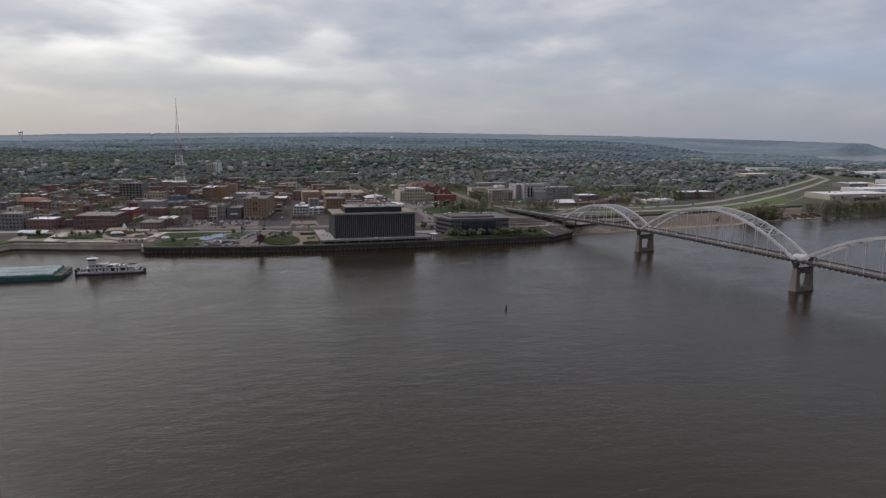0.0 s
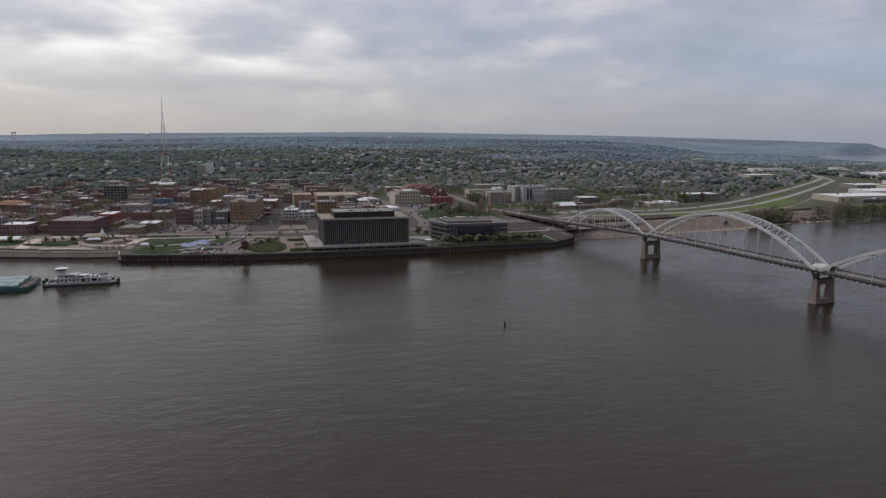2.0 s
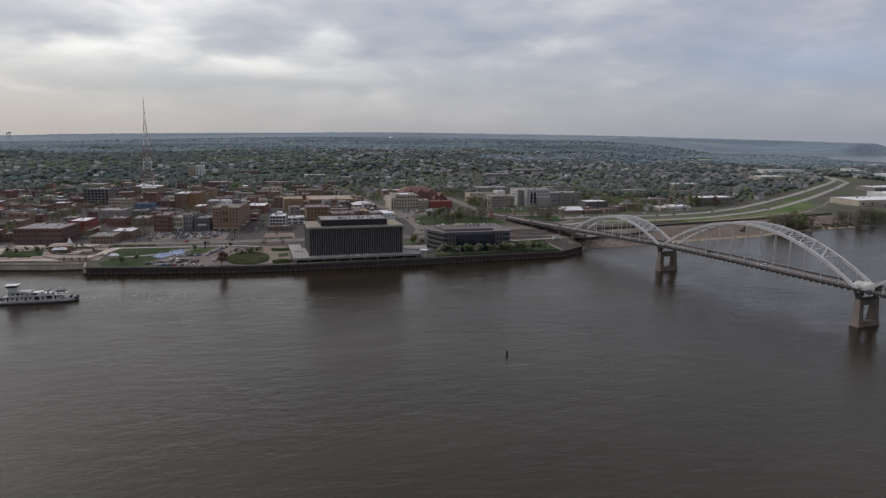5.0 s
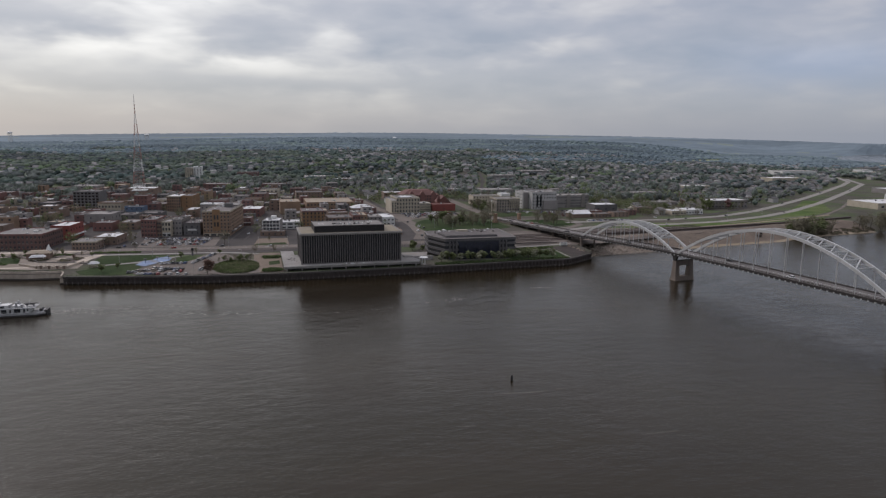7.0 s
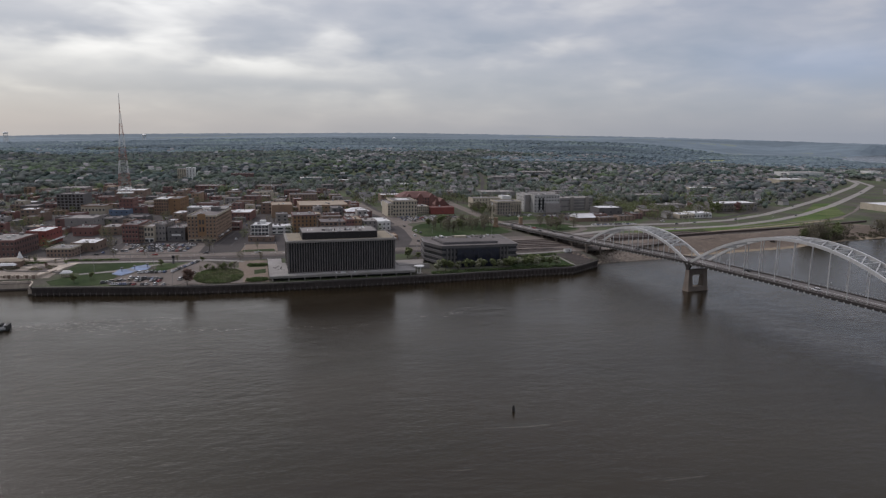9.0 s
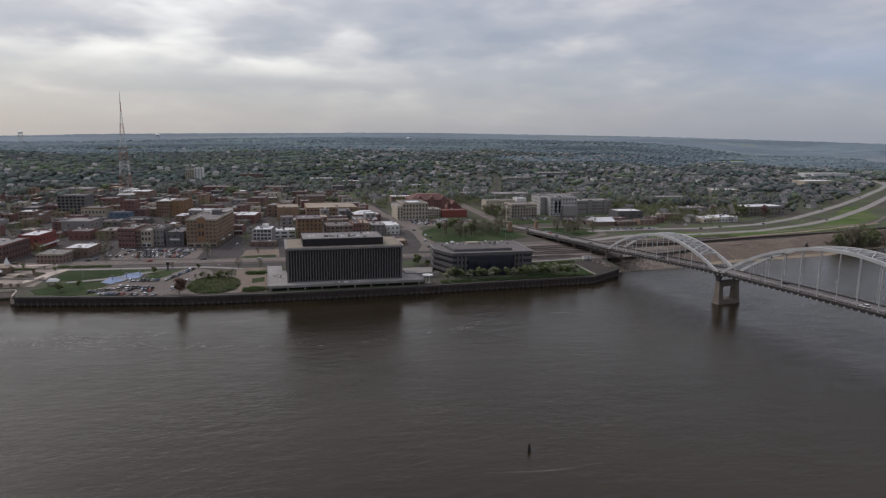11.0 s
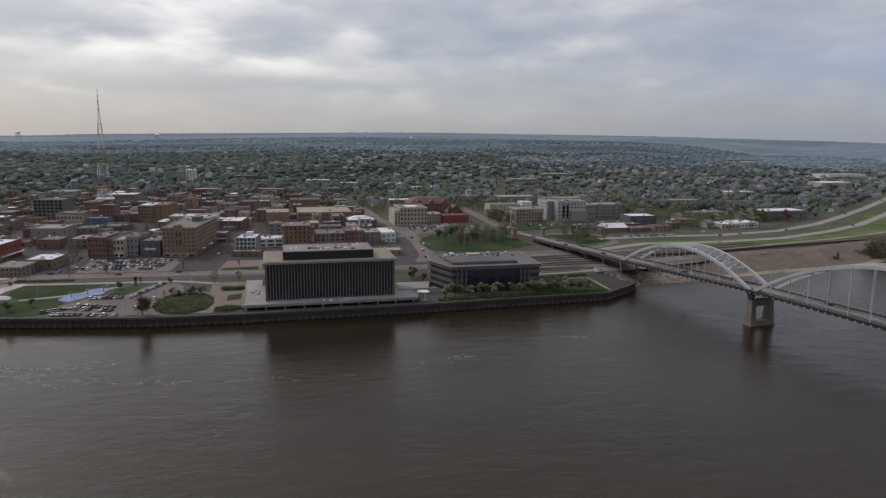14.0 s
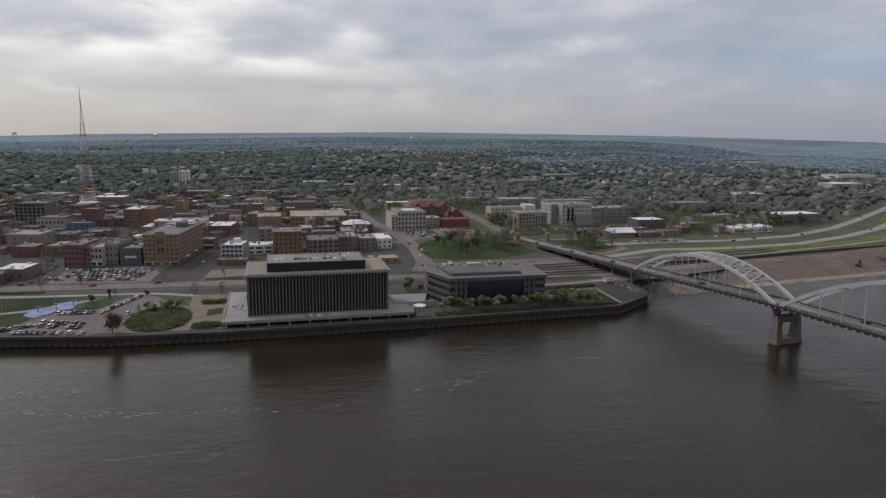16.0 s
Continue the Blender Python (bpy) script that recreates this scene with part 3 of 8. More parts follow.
def build_ground():
    xs = sorted(set(list(np.arange(-340, 720, 10.0)) + [-166, -163, -160, -276, 243, 246, 249] + [-4600, -3800, -3000, -2300, -1800, -1400, -1100, -900, -750, -640, -560, -490, -430, -380]
                    + list(np.arange(720, 1500, 40)) + list(np.arange(1500, 3400, 60)) + [3700, 4100, 4600]))
    ys = list(np.arange(-12, 60, 8.0)) + [60] + list(np.arange(72, 420, 24.0)) + list(np.arange(430, 1100, 60.0)) + list(np.arange(1100, 2600, 70.0)) + list(np.arange(2600, 4800, 180.0))
    rows = []
    for x in xs:
        y0 = shore(x)
        col = [(x, -4700, -4), (x, y0 - 60, -4), (x, y0 - 8, -3.5), (x, y0 - 0.05, -3)]
        col.append((x, y0 + 0.6, ground_z(x, y0 + 0.6)))
        prev = y0 + 0.6
        for y in ys:
            y = max(y, prev + 0.02)
            d = math.hypot(x, y + 360)
            px, py = x, y
            if d > 4660:  # round off the far edge
                px, py = x * 4660 / d, -360 + (y + 360) * 4660 / d
            col.append((px, py, ground_z(px, py) - 40 * float(sstep(3220, 3600, math.hypot(px, py + 360)))))
            prev = y
        rows.append(col)
    n = len(rows[0])
    g = Geo()
    g.v = [p for c in rows for p in c]
    g.f = [(i * n + j, (i + 1) * n + j, (i + 1) * n + j + 1, i * n + j + 1) for i in range(len(rows) - 1) for j in range(n - 1)]
    me = g.mesh("ground", EARTH, True)
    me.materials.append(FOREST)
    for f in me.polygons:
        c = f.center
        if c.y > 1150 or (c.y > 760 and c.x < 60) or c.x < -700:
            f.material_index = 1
    tagged(new("ground", me), "flat riverside town ground with grass and bare soil", "ground", kind="structure")


build_ground()
wg = Geo().add([(-4600, -4700, 0), (4600, -4700, 0), (4600, 2600, 0), (-4600, 2600, 0)], [(0, 1, 2, 3)])
tagged(new("water", wg.mesh("water", WATER)), "wide muddy brown river with small ripples", "river", kind="structure")


def ribbon(points, width):
    """Outline of a strip along points."""
    out_l, out_r = [], []
    for i, p in enumerate(points):
        a, b = Vector(points[max(i - 1, 0)]), Vector(points[min(i + 1, len(points) - 1)])
        d = (b - a).normalized()
        n = Vector((-d.y, d.x)) * width / 2
        out_l.append((p[0] + n.x, p[1] + n.y))
        out_r.append((p[0] - n.x, p[1] - n.y))
    return out_l, out_r


def drape(name, pts, material, up, label, category, kind="structure", skirt=0.25, parent=None):
    """A thin slab cut to an outline and laid on the ground."""
    bm = bmesh.new()
    bm.faces.new([bm.verts.new((x, y, 0)) for x, y in pts])
    y_lo, y_hi = min(p[1] for p in pts), max(p[1] for p in pts)
    cuts = [c for c in (0.0, 20.0, 40.0, 60.0) if y_lo < c < y_hi]
    for c in cuts:
        bmesh.ops.bisect_plane(bm, geom=bm.verts[:] + bm.edges[:] + bm.faces[:], plane_co=(0, c, 0), plane_no=(0, 1, 0))
    for f in bm.faces:
        if f.normal.z < 0:
            f.normal_flip()
    for v in bm.verts:
        v.co.z = float(land(v.co.x, v.co.y)) + up
    rim = [e for e in bm.edges if e.is_boundary]
    ret = bmesh.ops.extrude_edge_only(bm, edges=rim)
    for v in [g for g in ret["geom"] if isinstance(g, bmesh.types.BMVert)]:
        v.co.z -= up + skirt
    me = bpy.data.meshes.new(name)
    bm.to_mesh(me)
    bm.free()
    me.materials.append(material)
    ob = new(name, me)
    if parent:
        ob.parent = parent
        return ob
    return tagged(ob, label, category, kind=kind)


def strip(name, points, width, material, up, label, category, **kw):
    """A road or path as a chain of quads that follows the ground."""
    fine = []
    for (ax, ay), (bx, by) in zip(points, points[1:]):
        n = max(1, int(math.hypot(bx - ax, by - ay) / 25))
        fine += [(ax + (bx - ax) * k / n, ay + (by - ay) * k / n) for k in range(n)]
    fine.append(points[-1])
    l, r = ribbon(fine, width)
    g, n = Geo(), len(fine)
    z = [ground_z(*p) + up for p in fine]
    g.v = [(*p, h) for p, h in zip(l, z)] + [(*p, h) for p, h in zip(r, z)] + [(*p, h - up - 0.3) for p, h in zip(l, z)] + [(*p, h - up - 0.3) for p, h in zip(r, z)]
    for k in range(n - 1):
        g.f += [(n + k, n + k + 1, k + 1, k), (k, k + 1, 2 * n + k + 1, 2 * n + k), (n + k + 1, n + k, 3 * n + k, 3 * n + k + 1)]
    return tagged(new(name, g.mesh(name, material)), label, category, kind=kw.get("kind", "structure"))


# ---- river wall of steel sheet piles ----
def build_river_wall():
    wall = thing("river_wall", "dark rusty sheet pile river wall with concrete cap", "river wall", kind="structure")
    line = [p for p in SHORE if -161 <= p[0] <= 244]
    dense = []
    for (ax, ay), (bx, by) in zip(line, line[1:]):
        n = max(1, int(math.hypot(bx - ax, by - ay) / 0.75))
        dense += [(ax + (bx - ax) * k / n, ay + (by - ay) * k / n) for k in range(n)]
    dense.append(line[-1])
    g = Geo()
    out = []
    for k, p in enumerate(dense):  # corrugated face
        a, b = Vector(dense[max(k - 1, 0)]), Vector(dense[min(k + 1, len(dense) - 1)])
        d = (b - a).normalized()
        o = 0.45 if (k // 2) % 2 else 0.05
        out.append((p[0] + d.y * o, p[1] - d.x * o))
    n = len(out)
    g.v = [(x, y, -3) for x, y in out] + [(x, y, 4.3) for x, y in out]
    g.f = [(k, k + 1, n + k + 1, n + k) for k in range(n - 1)]
    part("sheet_piling", g, SHEETPILE, wall)
    cap, rail, fender = Geo(), Geo(), Geo()
    l, r = ribbon(line, 1.9)
    m = len(line)
    for k in range(m - 1):
        cap.add([(*l[k], 4.2), (*l[k + 1], 4.2), (*r[k + 1], 4.2), (*r[k], 4.2), (*l[k], 5.45), (*l[k + 1], 5.45), (*r[k + 1], 5.45), (*r[k], 5.45)],
                [(0, 1, 2, 3), (7, 6, 5, 4), (4, 5, 1, 0), (6, 7, 3, 2), (5, 6, 2, 1), (7, 4, 0, 3)])
    part("wall_cap", cap, CAPCONC, wall)
    for (ax, ay), (bx, by) in zip(r, r[1:]):
        fender.beam((ax, ay - 0.1, 1.1), (bx, by - 0.1, 1.1), 0.5, 0.35)
        rail.beam((ax, ay + 0.5, 6.5), (bx, by + 0.5, 6.5), 0.07, 0.07)
        rail.beam((ax, ay + 0.5, 6.0), (bx, by + 0.5, 6.0), 0.05, 0.05)
    for k in range(0, len(dense), 4):
        rail.beam((dense[k][0], dense[k][1] - 0.4, 5.4), (dense[k][0], dense[k][1] - 0.4, 6.55), 0.08, 0.08)
    part("fender_beam", fender, CAPCONC, wall)
    part("guard_rail", rail, STEELDK, wall)
    for k in range(3, len(dense), 5):
        p = dense[k]
        fender = Geo().box(p[0] - 0.15, p[0] + 0.15, p[1] - 0.95, p[1] - 0.6, -1, 1.6)
        part("fender_pile", fender, CONC, wall)


build_river_wall()


def build_low_quay():
    quay = thing("concrete_quay", "pale concrete quay wall with stepped ledges", "quay wall", kind="structure")
    line = [(-300, 20.8), (-286.6, 25.6), (-272.6, 48.4), (-266, 49.6), (-220, 35.7), (-187, 27.4), (-165.6, 26.2), (-163.2, 22), (-161.4, 8)]
    for name, w, z0, z1, material in (("quay_toe", 2.6, -3, 1.0, CAPCONC), ("quay_face", 2.0, 1.0, 4.0, QUAY), ("quay_ledge", 2.3, 4.0, 4.3, PAVE), ("quay_parapet", 0.9, 4.3, 5.8, QUAY)):
        g = Geo()
        l, r = ribbon(line, w)
        for k in range(len(line) - 1):
            g.prism([l[k], l[k + 1], r[k + 1], r[k]], z0, z1)
        part(name, g, material, quay)


build_low_quay()

# ---- dark office block on its plaza ----
def build_dark_block():
    x0, x1, y0, y1, zb, zt = 0.0, 74.2, 0.0, 37.0, 8.3, 29.6
    b = thing("office_block", "dark glass office block with close vertical bronze fins", "office building", (0, 0, 8.3))
    o = Vector((0, 0, -8.3))
    core = Geo().box(x0 + 0.9, x1 - 0.9, y0 + 0.9, y1 - 0.9, zb, zt)
    part("glass_wall", core, DARKGLASS, b, "dark bronze window wall", o)
    base = Geo().box(x0 + 0.5, x1 - 0.5, y0 + 0.5, y1 - 0.5, zb, zb + 0.5)
    part("base_course", base, FIN, b, at=o)
    nf, ns = 42, 21
    fin_y = Geo().box(-0.29, 0.29, -0.85, 0, 0, zt - zb).mesh("fin", FIN)
    fin_x = Geo().box(0, 0.85, -0.29, 0.29, 0, zt - zb).mesh("fin", FIN)
    for k in range(nf + 1):
        x = x0 + 0.45 + (x1 - x0 - 0.9) * k / nf
        part("fin", fin_y, FIN, b, at=(x, y0 + 0.9, 0))
        part("fin", fin_y, FIN, b, at=(x, y1 + 0.0, 0))
    for k in range(ns + 1):
        y = y0 + 0.45 + (y1 - y0 - 0.9) * k / ns
        part("fin", fin_x, FIN, b, at=(x0, y, 0))
        part("fin", fin_x, FIN, b, at=(x1 - 0.85, y, 0))
    for cx, cy in ((x0, y0), (x1, y0), (x0, y1), (x1, y1)):
        part("corner_pier", Geo().box(cx - 0.5, cx + 0.5, cy - 0.5, cy + 0.5, zb, zt), FIN, b, at=o)
    part("roof_edge", Geo().box(x0 - 1.4, x1 + 1.4, y0 - 1.4, y1 + 1.4, zt, zt + 1.25), SLABC, b, "tan concrete roof edge", o)
    part("roof", Geo().box(x0 + 0.4, x1 - 0.4, y0 + 0.4, y1 - 0.4, zt + 1.2, zt + 1.32), GRAVEL, b, "tan gravel roof", o)
    curb = Geo()
    for a in ((x0 - 0.2, x1 + 0.2, y0 - 0.2, y0 + 0.3), (x0 - 0.2, x1 + 0.2, y1 - 0.3, y1 + 0.2), (x0 - 0.2, x0 + 0.3, y0 + 0.3, y1 - 0.3), (x1 - 0.3, x1 + 0.2, y0 + 0.3, y1 - 0.3)):
        curb.box(*a, zt + 1.2, zt + 1.6)
    part("roof_curb", curb, CONC, b, at=o)
    px0, px1, py0, py1, pz0, pz1 = 10.0, 62.6, 4.6, 32.0, zt + 1.3, zt + 5.9
    ph = part("penthouse", Geo().box(px0, px1, py0, py1, pz0, pz1), BLACKMETAL, b, "black metal plant room", o)
    for k in range(27):
        x = px0 + 1 + (px1 - px0 - 2) * k / 26
        part("panel_rib", Geo().box(x - 0.06, x + 0.06, py0 - 0.08, py0, pz0, pz1), BLACKMETAL, ph)
    rim = Geo()
    for a in ((px0, px1, py0, py0 + 0.4), (px0, px1, py1 - 0.4, py1), (px0, px0 + 0.4, py0 + 0.4, py1 - 0.4), (px1 - 0.4, px1, py0 + 0.4, py1 - 0.4)):
        rim.box(*a, pz1, pz1 + 0.5)
    part("penthouse_rim", rim, FIN, ph)
    part("penthouse_roof", Geo().box(px0 + 0.4, px1 - 0.4, py0 + 0.4, py1 - 0.4, pz1, pz1 + 0.12), GREYROOF, ph)
    rnd = random.Random(4)
    for k in range(16):
        x, y = rnd.uniform(24, 56), rnd.uniform(9, 27)
        w, d, h = rnd.uniform(0.6, 2.4), rnd.uniform(0.6, 2.0), rnd.uniform(0.5, 1.4)
        part("roof_unit", Geo().box(x, x + w, y, y + d, pz1 + 0.12, pz1 + 0.12 + h), rnd.choice((METAL, WHITE, GREYROOF)), ph)
    for x, y, w in ((14.5, 16, 3.2), (52.5, 20, 3.0)):
        part("helipad_mark", Geo().box(x, x + 0.5, y, y + 6, pz1 + 0.12, pz1 + 0.14).box(x + w, x + w + 0.5, y, y + 6, pz1 + 0.12, pz1 + 0.14).box(x + 0.5, x + w, y + 2.7, y + 3.3, pz1 + 0.12, pz1 + 0.14), STRIPE, ph)
    part("light_well", Geo().box(24.5, 32, 13, 20, pz1 + 0.12, pz1 + 0.16), BLACKMETAL, ph)
    mast = part("flag_mast", Geo().tube((37.5, 20, pz1), (37.5, 20, pz1 + 13), 0.16, 0.07, 6), METAL, ph)
    return b


def build_plaza():
    p = thing("plaza_deck", "raised pale concrete plaza deck on square columns", "plaza", (0, 0, 0))
    pts = [(-12.8, -9.3), (87.2, -9.3), (89.5, 2), (86.0, 12), (80, 12), (80, 40), (-3, 40), (-3, 58), (-12.8, 58)]
    part("deck_slab", Geo().prism(pts, 7.2, 8.3), PLAZA, p)
    edge = Geo()
    ring = pts + pts[:1]
    for a, b in zip(ring, ring[1:]):
        if a[1] > 39 and b[1] > 39 and a[0] > -10:
            continue
        edge.beam((*a, 8.5), (*b, 8.5), 0.6, 0.7)
    part("deck_parapet", edge, PLAZA, p)
    col = Geo().box(-0.42, 0.42, -0.42, 0.42, 0, 2.3).mesh("column", PLAZA)
    for k in range(10):
        part("column", col, PLAZA, p, at=(-11.0 + 10.6 * k, -8.2, 4.95))
    # black panel stands in for the deep shade behind the columns
    part("back_wall", Geo().box(-11, 85, -3.4, -3.0, 4.9, 7.2), BLACKMETAL, p, "black back wall for the shade under the deck")
    rnd = random.Random(7)
    for k in range(9):
        x = 31 + rnd.uniform(-3, 14)
        w = rnd.uniform(1.0, 2.2)
        part("planter", Geo().box(x, x + w, -6.4 + rnd.uniform(-1, 2), -4 + rnd.uniform(0.2, 1), 8.3, 8.9, 0.1), WHITE if k % 2 else CONC, p)
    for k in range(12):
        x, y = rnd.uniform(-10, -3), rnd.uniform(10, 30)
        part("bench", Geo().box(x, x + 0.8, y, y + 0.35, 8.3, 8.7), DARKWALL, p)
    k_ = thing("mushroom_canopy", "white round canopy on slim posts beside the plaza", "canopy", (91.3, -4.5, 5.2))
    part("roof", Geo().tube((0, 0, 5.4), (0, 0, 5.75), 3.6, 3.6, 20).tube((0, 0, 5.75), (0, 0, 6.1), 3.5, 1.2, 20), WHITE, k_)
    for a in range(4):
        c, s = 1.5 * math.cos(a * 1.57 + 0.4), 1.5 * math.sin(a * 1.57 + 0.4)
        part("post", Geo().tube((c, s, 0), (c, s, 5.4), 0.18, 0.18, 8), WHITE, k_)
    part("footing", Geo().tube((0, 0, 0), (0, 0, 0.3), 2.6, 2.6, 14), CONC, k_)
    s_ = thing("plaza_stair", "concrete stair block behind the dark office block", "stair", (0, 0, 0))
    part("lower_terrace", Geo().prism([(80.2, 12.2), (98, 12.2), (104, 34), (80.2, 34)], 5.0, 8.0), CONC, s_)
    part("terrace_wall", Geo().prism([(80.2, 11.2), (103, 11.2), (103, 12.1), (80.2, 12.1)], 5.0, 9.0), GREYWALL, s_)


build_dark_block()
build_plaza()


# ---- low striped office with a blue mirror front ----
def build_low_office():
    b = thing("low_office", "low office with grey bands and a navy mirror glass front", "office building", (0, 0, 5.4))
    o = Vector((0, 0, -5.4))
    A, B, C, D = (112.0, 9.5), (172.0, 9.0), (174.0, 57.0), (106.5, 54.0)
    left = (103.5, 33.0)
    foot = [A, B, C, D, left]

    def inset(k):
        c = Vector((140, 33))
        return [tuple(c + (Vector(p) - c) * k) for p in foot]

    part("window_band", Geo().prism(inset(0.975), 5.4, 20.6), WINGLASS, b, "dark ribbon windows", o)
    for z0, z1 in ((7.9, 9.7), (12.1, 13.9), (16.3, 18.1), (20.0, 21.9)):
        part("spandrel_band", Geo().prism(foot, z0, z1), BANDGREY, b, "grey concrete band", o)
    part("roof", Geo().prism(inset(0.96), 21.6, 21.93), DARKROOF, b, at=o)
    ring, cope = foot + foot[:1], Geo()
    for p, q in zip(ring, ring[1:]):
        cope.beam((*p, 22.0), (*q, 22.0), 0.5, 0.25)
    part("coping", cope, CONC, b, "pale metal coping", o)
    part("mirror_front", Geo().box(123.5, 156.8, 7.6, 12, 5.5, 18.9), BLUEGLASS, b, "navy mirror glass front", o)
    for k in range(1, 10):
        x = 123.5 + 33.3 * k / 10
        part("mullion", Geo().box(x - 0.05, x + 0.05, 7.52, 7.6, 5.5, 18.9), STEELDK, b, at=o)
    for x0 in (115.5, 157.6):
        for k in range(3):
            part("pilaster", Geo().box(x0 + 2.8 * k, x0 + 1.1 + 2.8 * k, 8.3, 10, 5.5, 19.6), BANDGREY, b, at=o)
    up = part("upper_roof", Geo().prism([(115, 16), (158, 15), (156, 26), (128, 40), (113, 36)], 21.9, 23.4), BANDGREY, b, "set-back roof screen", o)
    part("upper_roof_top", Geo().prism([(115.5, 16.6), (157.4, 15.6), (155.4, 25.6), (128, 39.3), (113.7, 35.5)], 23.4, 23.6), DARKROOF, up)
    rnd = random.Random(8)
    for k in range(34):
        x, y = rnd.uniform(110, 166), rnd.choice((rnd.uniform(40, 52), 46.0, 41.0))
        part("roof_unit", Geo().box(x, x + rnd.uniform(0.7, 2.5), y, y + rnd.uniform(0.7, 2), 21.9, 21.9 + rnd.uniform(0.6, 1.8)), rnd.choice((METAL, CONC, WHITE)), b, at=o)
    part("roof_unit", Geo().box(131, 140, 38, 42, 21.9, 24.6), CREAM, b, "pale plant housing", o)


build_low_office()

# ---- tied-arch road bridge ----
AX = Vector((0.1195, -0.9928, 0))       # along the bridge, out over the river
CR = Vector((0.9928, 0.1195, 0))        # across it
P1 = Vector((269.9, -76.1, 0))
HALF = 7.4


def on_bridge(s, c=0.0, z=0.0):
    p = P1 + AX * s + CR * c
    return Vector((p.x, p.y, z))


def deck_z(s):
    return float(np.interp(s, [-300, -120, -10, 60, 170, 330, 520], [9.0, 15.4, 20.2, 21.1, 21.4, 21.4, 21.0]))


def build_bridge():
    br = thing("arch_bridge", "silver steel tied-arch road bridge on concrete piers", "bridge", (269.9, -76.1, 0))
    o = Vector((-269.9, 76.1, 0))
    ss = list(range(-290, 501, 10))
    part("roadway", Geo().sweep([on_bridge(a, 0, deck_z(a) - 0.2) for a in ss], 13.4, 0.4), ROADDECK, br, "grey worn roadway", o)
    for side in (-1, 1):
        part("sidewalk", Geo().sweep([on_bridge(a, side * 7.6, deck_z(a)) for a in ss], 1.7, 0.35), CAPCONC, br, at=o)
        part("edge_girder", Geo().sweep([on_bridge(a, side * 8.4, deck_z(a) - 0.85) for a in ss], 0.35, 1.45), STEELDK, br, "dark edge girder", o)
    # cantilever brackets and floor beams
    bracket = Geo().box(-0.45, 0.45, -0.25, 0.25, -0.3, 0.3).mesh("bracket", RAILPAINT)
    for side, gap in ((-1, 4.0), (1, 16.0)):
        for k in range(int(-284 / gap), int(490 / gap) + 1):
            s = gap * k
            ob = part("bracket", bracket, RAILPAINT, br, at=o + on_bridge(s, side * 8.72, deck_z(s) - 1.25))
            ob.rotation_euler = (0, 0, math.atan2(CR.y, CR.x) + math.pi / 2)
    for k in range(-29, 50):
        s = 10.0 * k
        part("floor_beam", Geo().beam(on_bridge(s, -8.2, deck_z(s) - 1.1), on_bridge(s, 8.2, deck_z(s) - 1.1), 0.4, 1.3), STEELDK, br, at=o)
    for side in (-1, 1):
        rail = Geo()
        for h in (0.65, 1.15):
            rail.sweep([on_bridge(a, side * 8.45, deck_z(a) + h) for a in ss], 0.08, 0.08)
        for a, b in zip(ss, ss[1:]):
            for k in range(4):
                s = a + 2.5 * k
                rail.beam(on_bridge(s, side * 8.45, deck_z(s)), on_bridge(s, side * 8.45, deck_z(s) + 1.2), 0.09, 0.09)
        part("railing", rail, RAILPAINT, br, at=o)
        inner = Geo().sweep([on_bridge(a, side * 6.6, deck_z(a) + 0.4) for a in ss], 0.25, 0.7)
        part("kerb_rail", inner, CAPCONC, br, at=o)
    part("lane_line", Geo().sweep([on_bridge(a, 0, deck_z(a) + 0.01) for a in ss], 0.35, 0.03), STRIPE, br, at=o)

    # arches: (start, end, rise, hangers)
    for s0, s1, rise, nh in ((-119.5, -1.6, 17.6, 9), (1.6, 162.0, 26.8, 13), (165.2, 326.0, 26.8, 13)):
        L = s1 - s0

        def top(s):
            u = (s - s0) / L
            return deck_z(s0) + (deck_z(s1) - deck_z(s0)) * u - 0.3 + 4 * rise * u * (1 - u)

        ns = 40
        pts = [s0 + L * k / ns for k in range(ns + 1)]
        for side in (-1, 1):
            rib = Geo()
            rib.sweep([on_bridge(a, side * HALF, top(a)) for a in pts], 1.15, 1.75)
            rb = part("arch_rib", rib, STEEL, br, at=o)
            for k in range(1, nh + 1):
                s = s0 + L * k / (nh + 1)
                if top(s) - deck_z(s) > 2.0:
                    part("hanger", Geo().beam(on_bridge(s, side * HALF, deck_z(s) - 0.4), on_bridge(s, side * HALF, top(s) - 0.8), 0.32, 0.45, (1, 0, 0)), STEEL, br, at=o)
        # bracing between the ribs, clear of the traffic at each end
        sel = [s0 + L * k / 20 for k in range(3, 18)]
        for k, s in enumerate(sel):
            part("strut", Geo().beam(on_bridge(s, -HALF, top(s) + 0.2), on_bridge(s, HALF, top(s) + 0.2), 0.55, 0.9), STEEL, br, at=o)
            if k + 1 < len(sel):
                e = sel[k + 1]
                m = (s + e) / 2
                g = Geo()
                if k == 0 or k + 2 == len(sel):  # a heavy X at the portals
                    for q in (-1, 1):
                        g.beam(on_bridge(s, -q * HALF, top(s) + 0.2), on_bridge(e, q * HALF, top(e) + 0.2), 0.55, 0.7)
                else:
                    for q in (-1, 1):
                        g.beam(on_bridge(s, q * HALF, top(s) + 0.2), on_bridge(m, 0, top(m) + 0.2), 0.45, 0.7)
                        g.beam(on_bridge(e, q * HALF, top(e) + 0.2), on_bridge(m, 0, top(m) + 0.2), 0.45, 0.7)
                part("lateral_brace", g, STEEL, br, at=o)
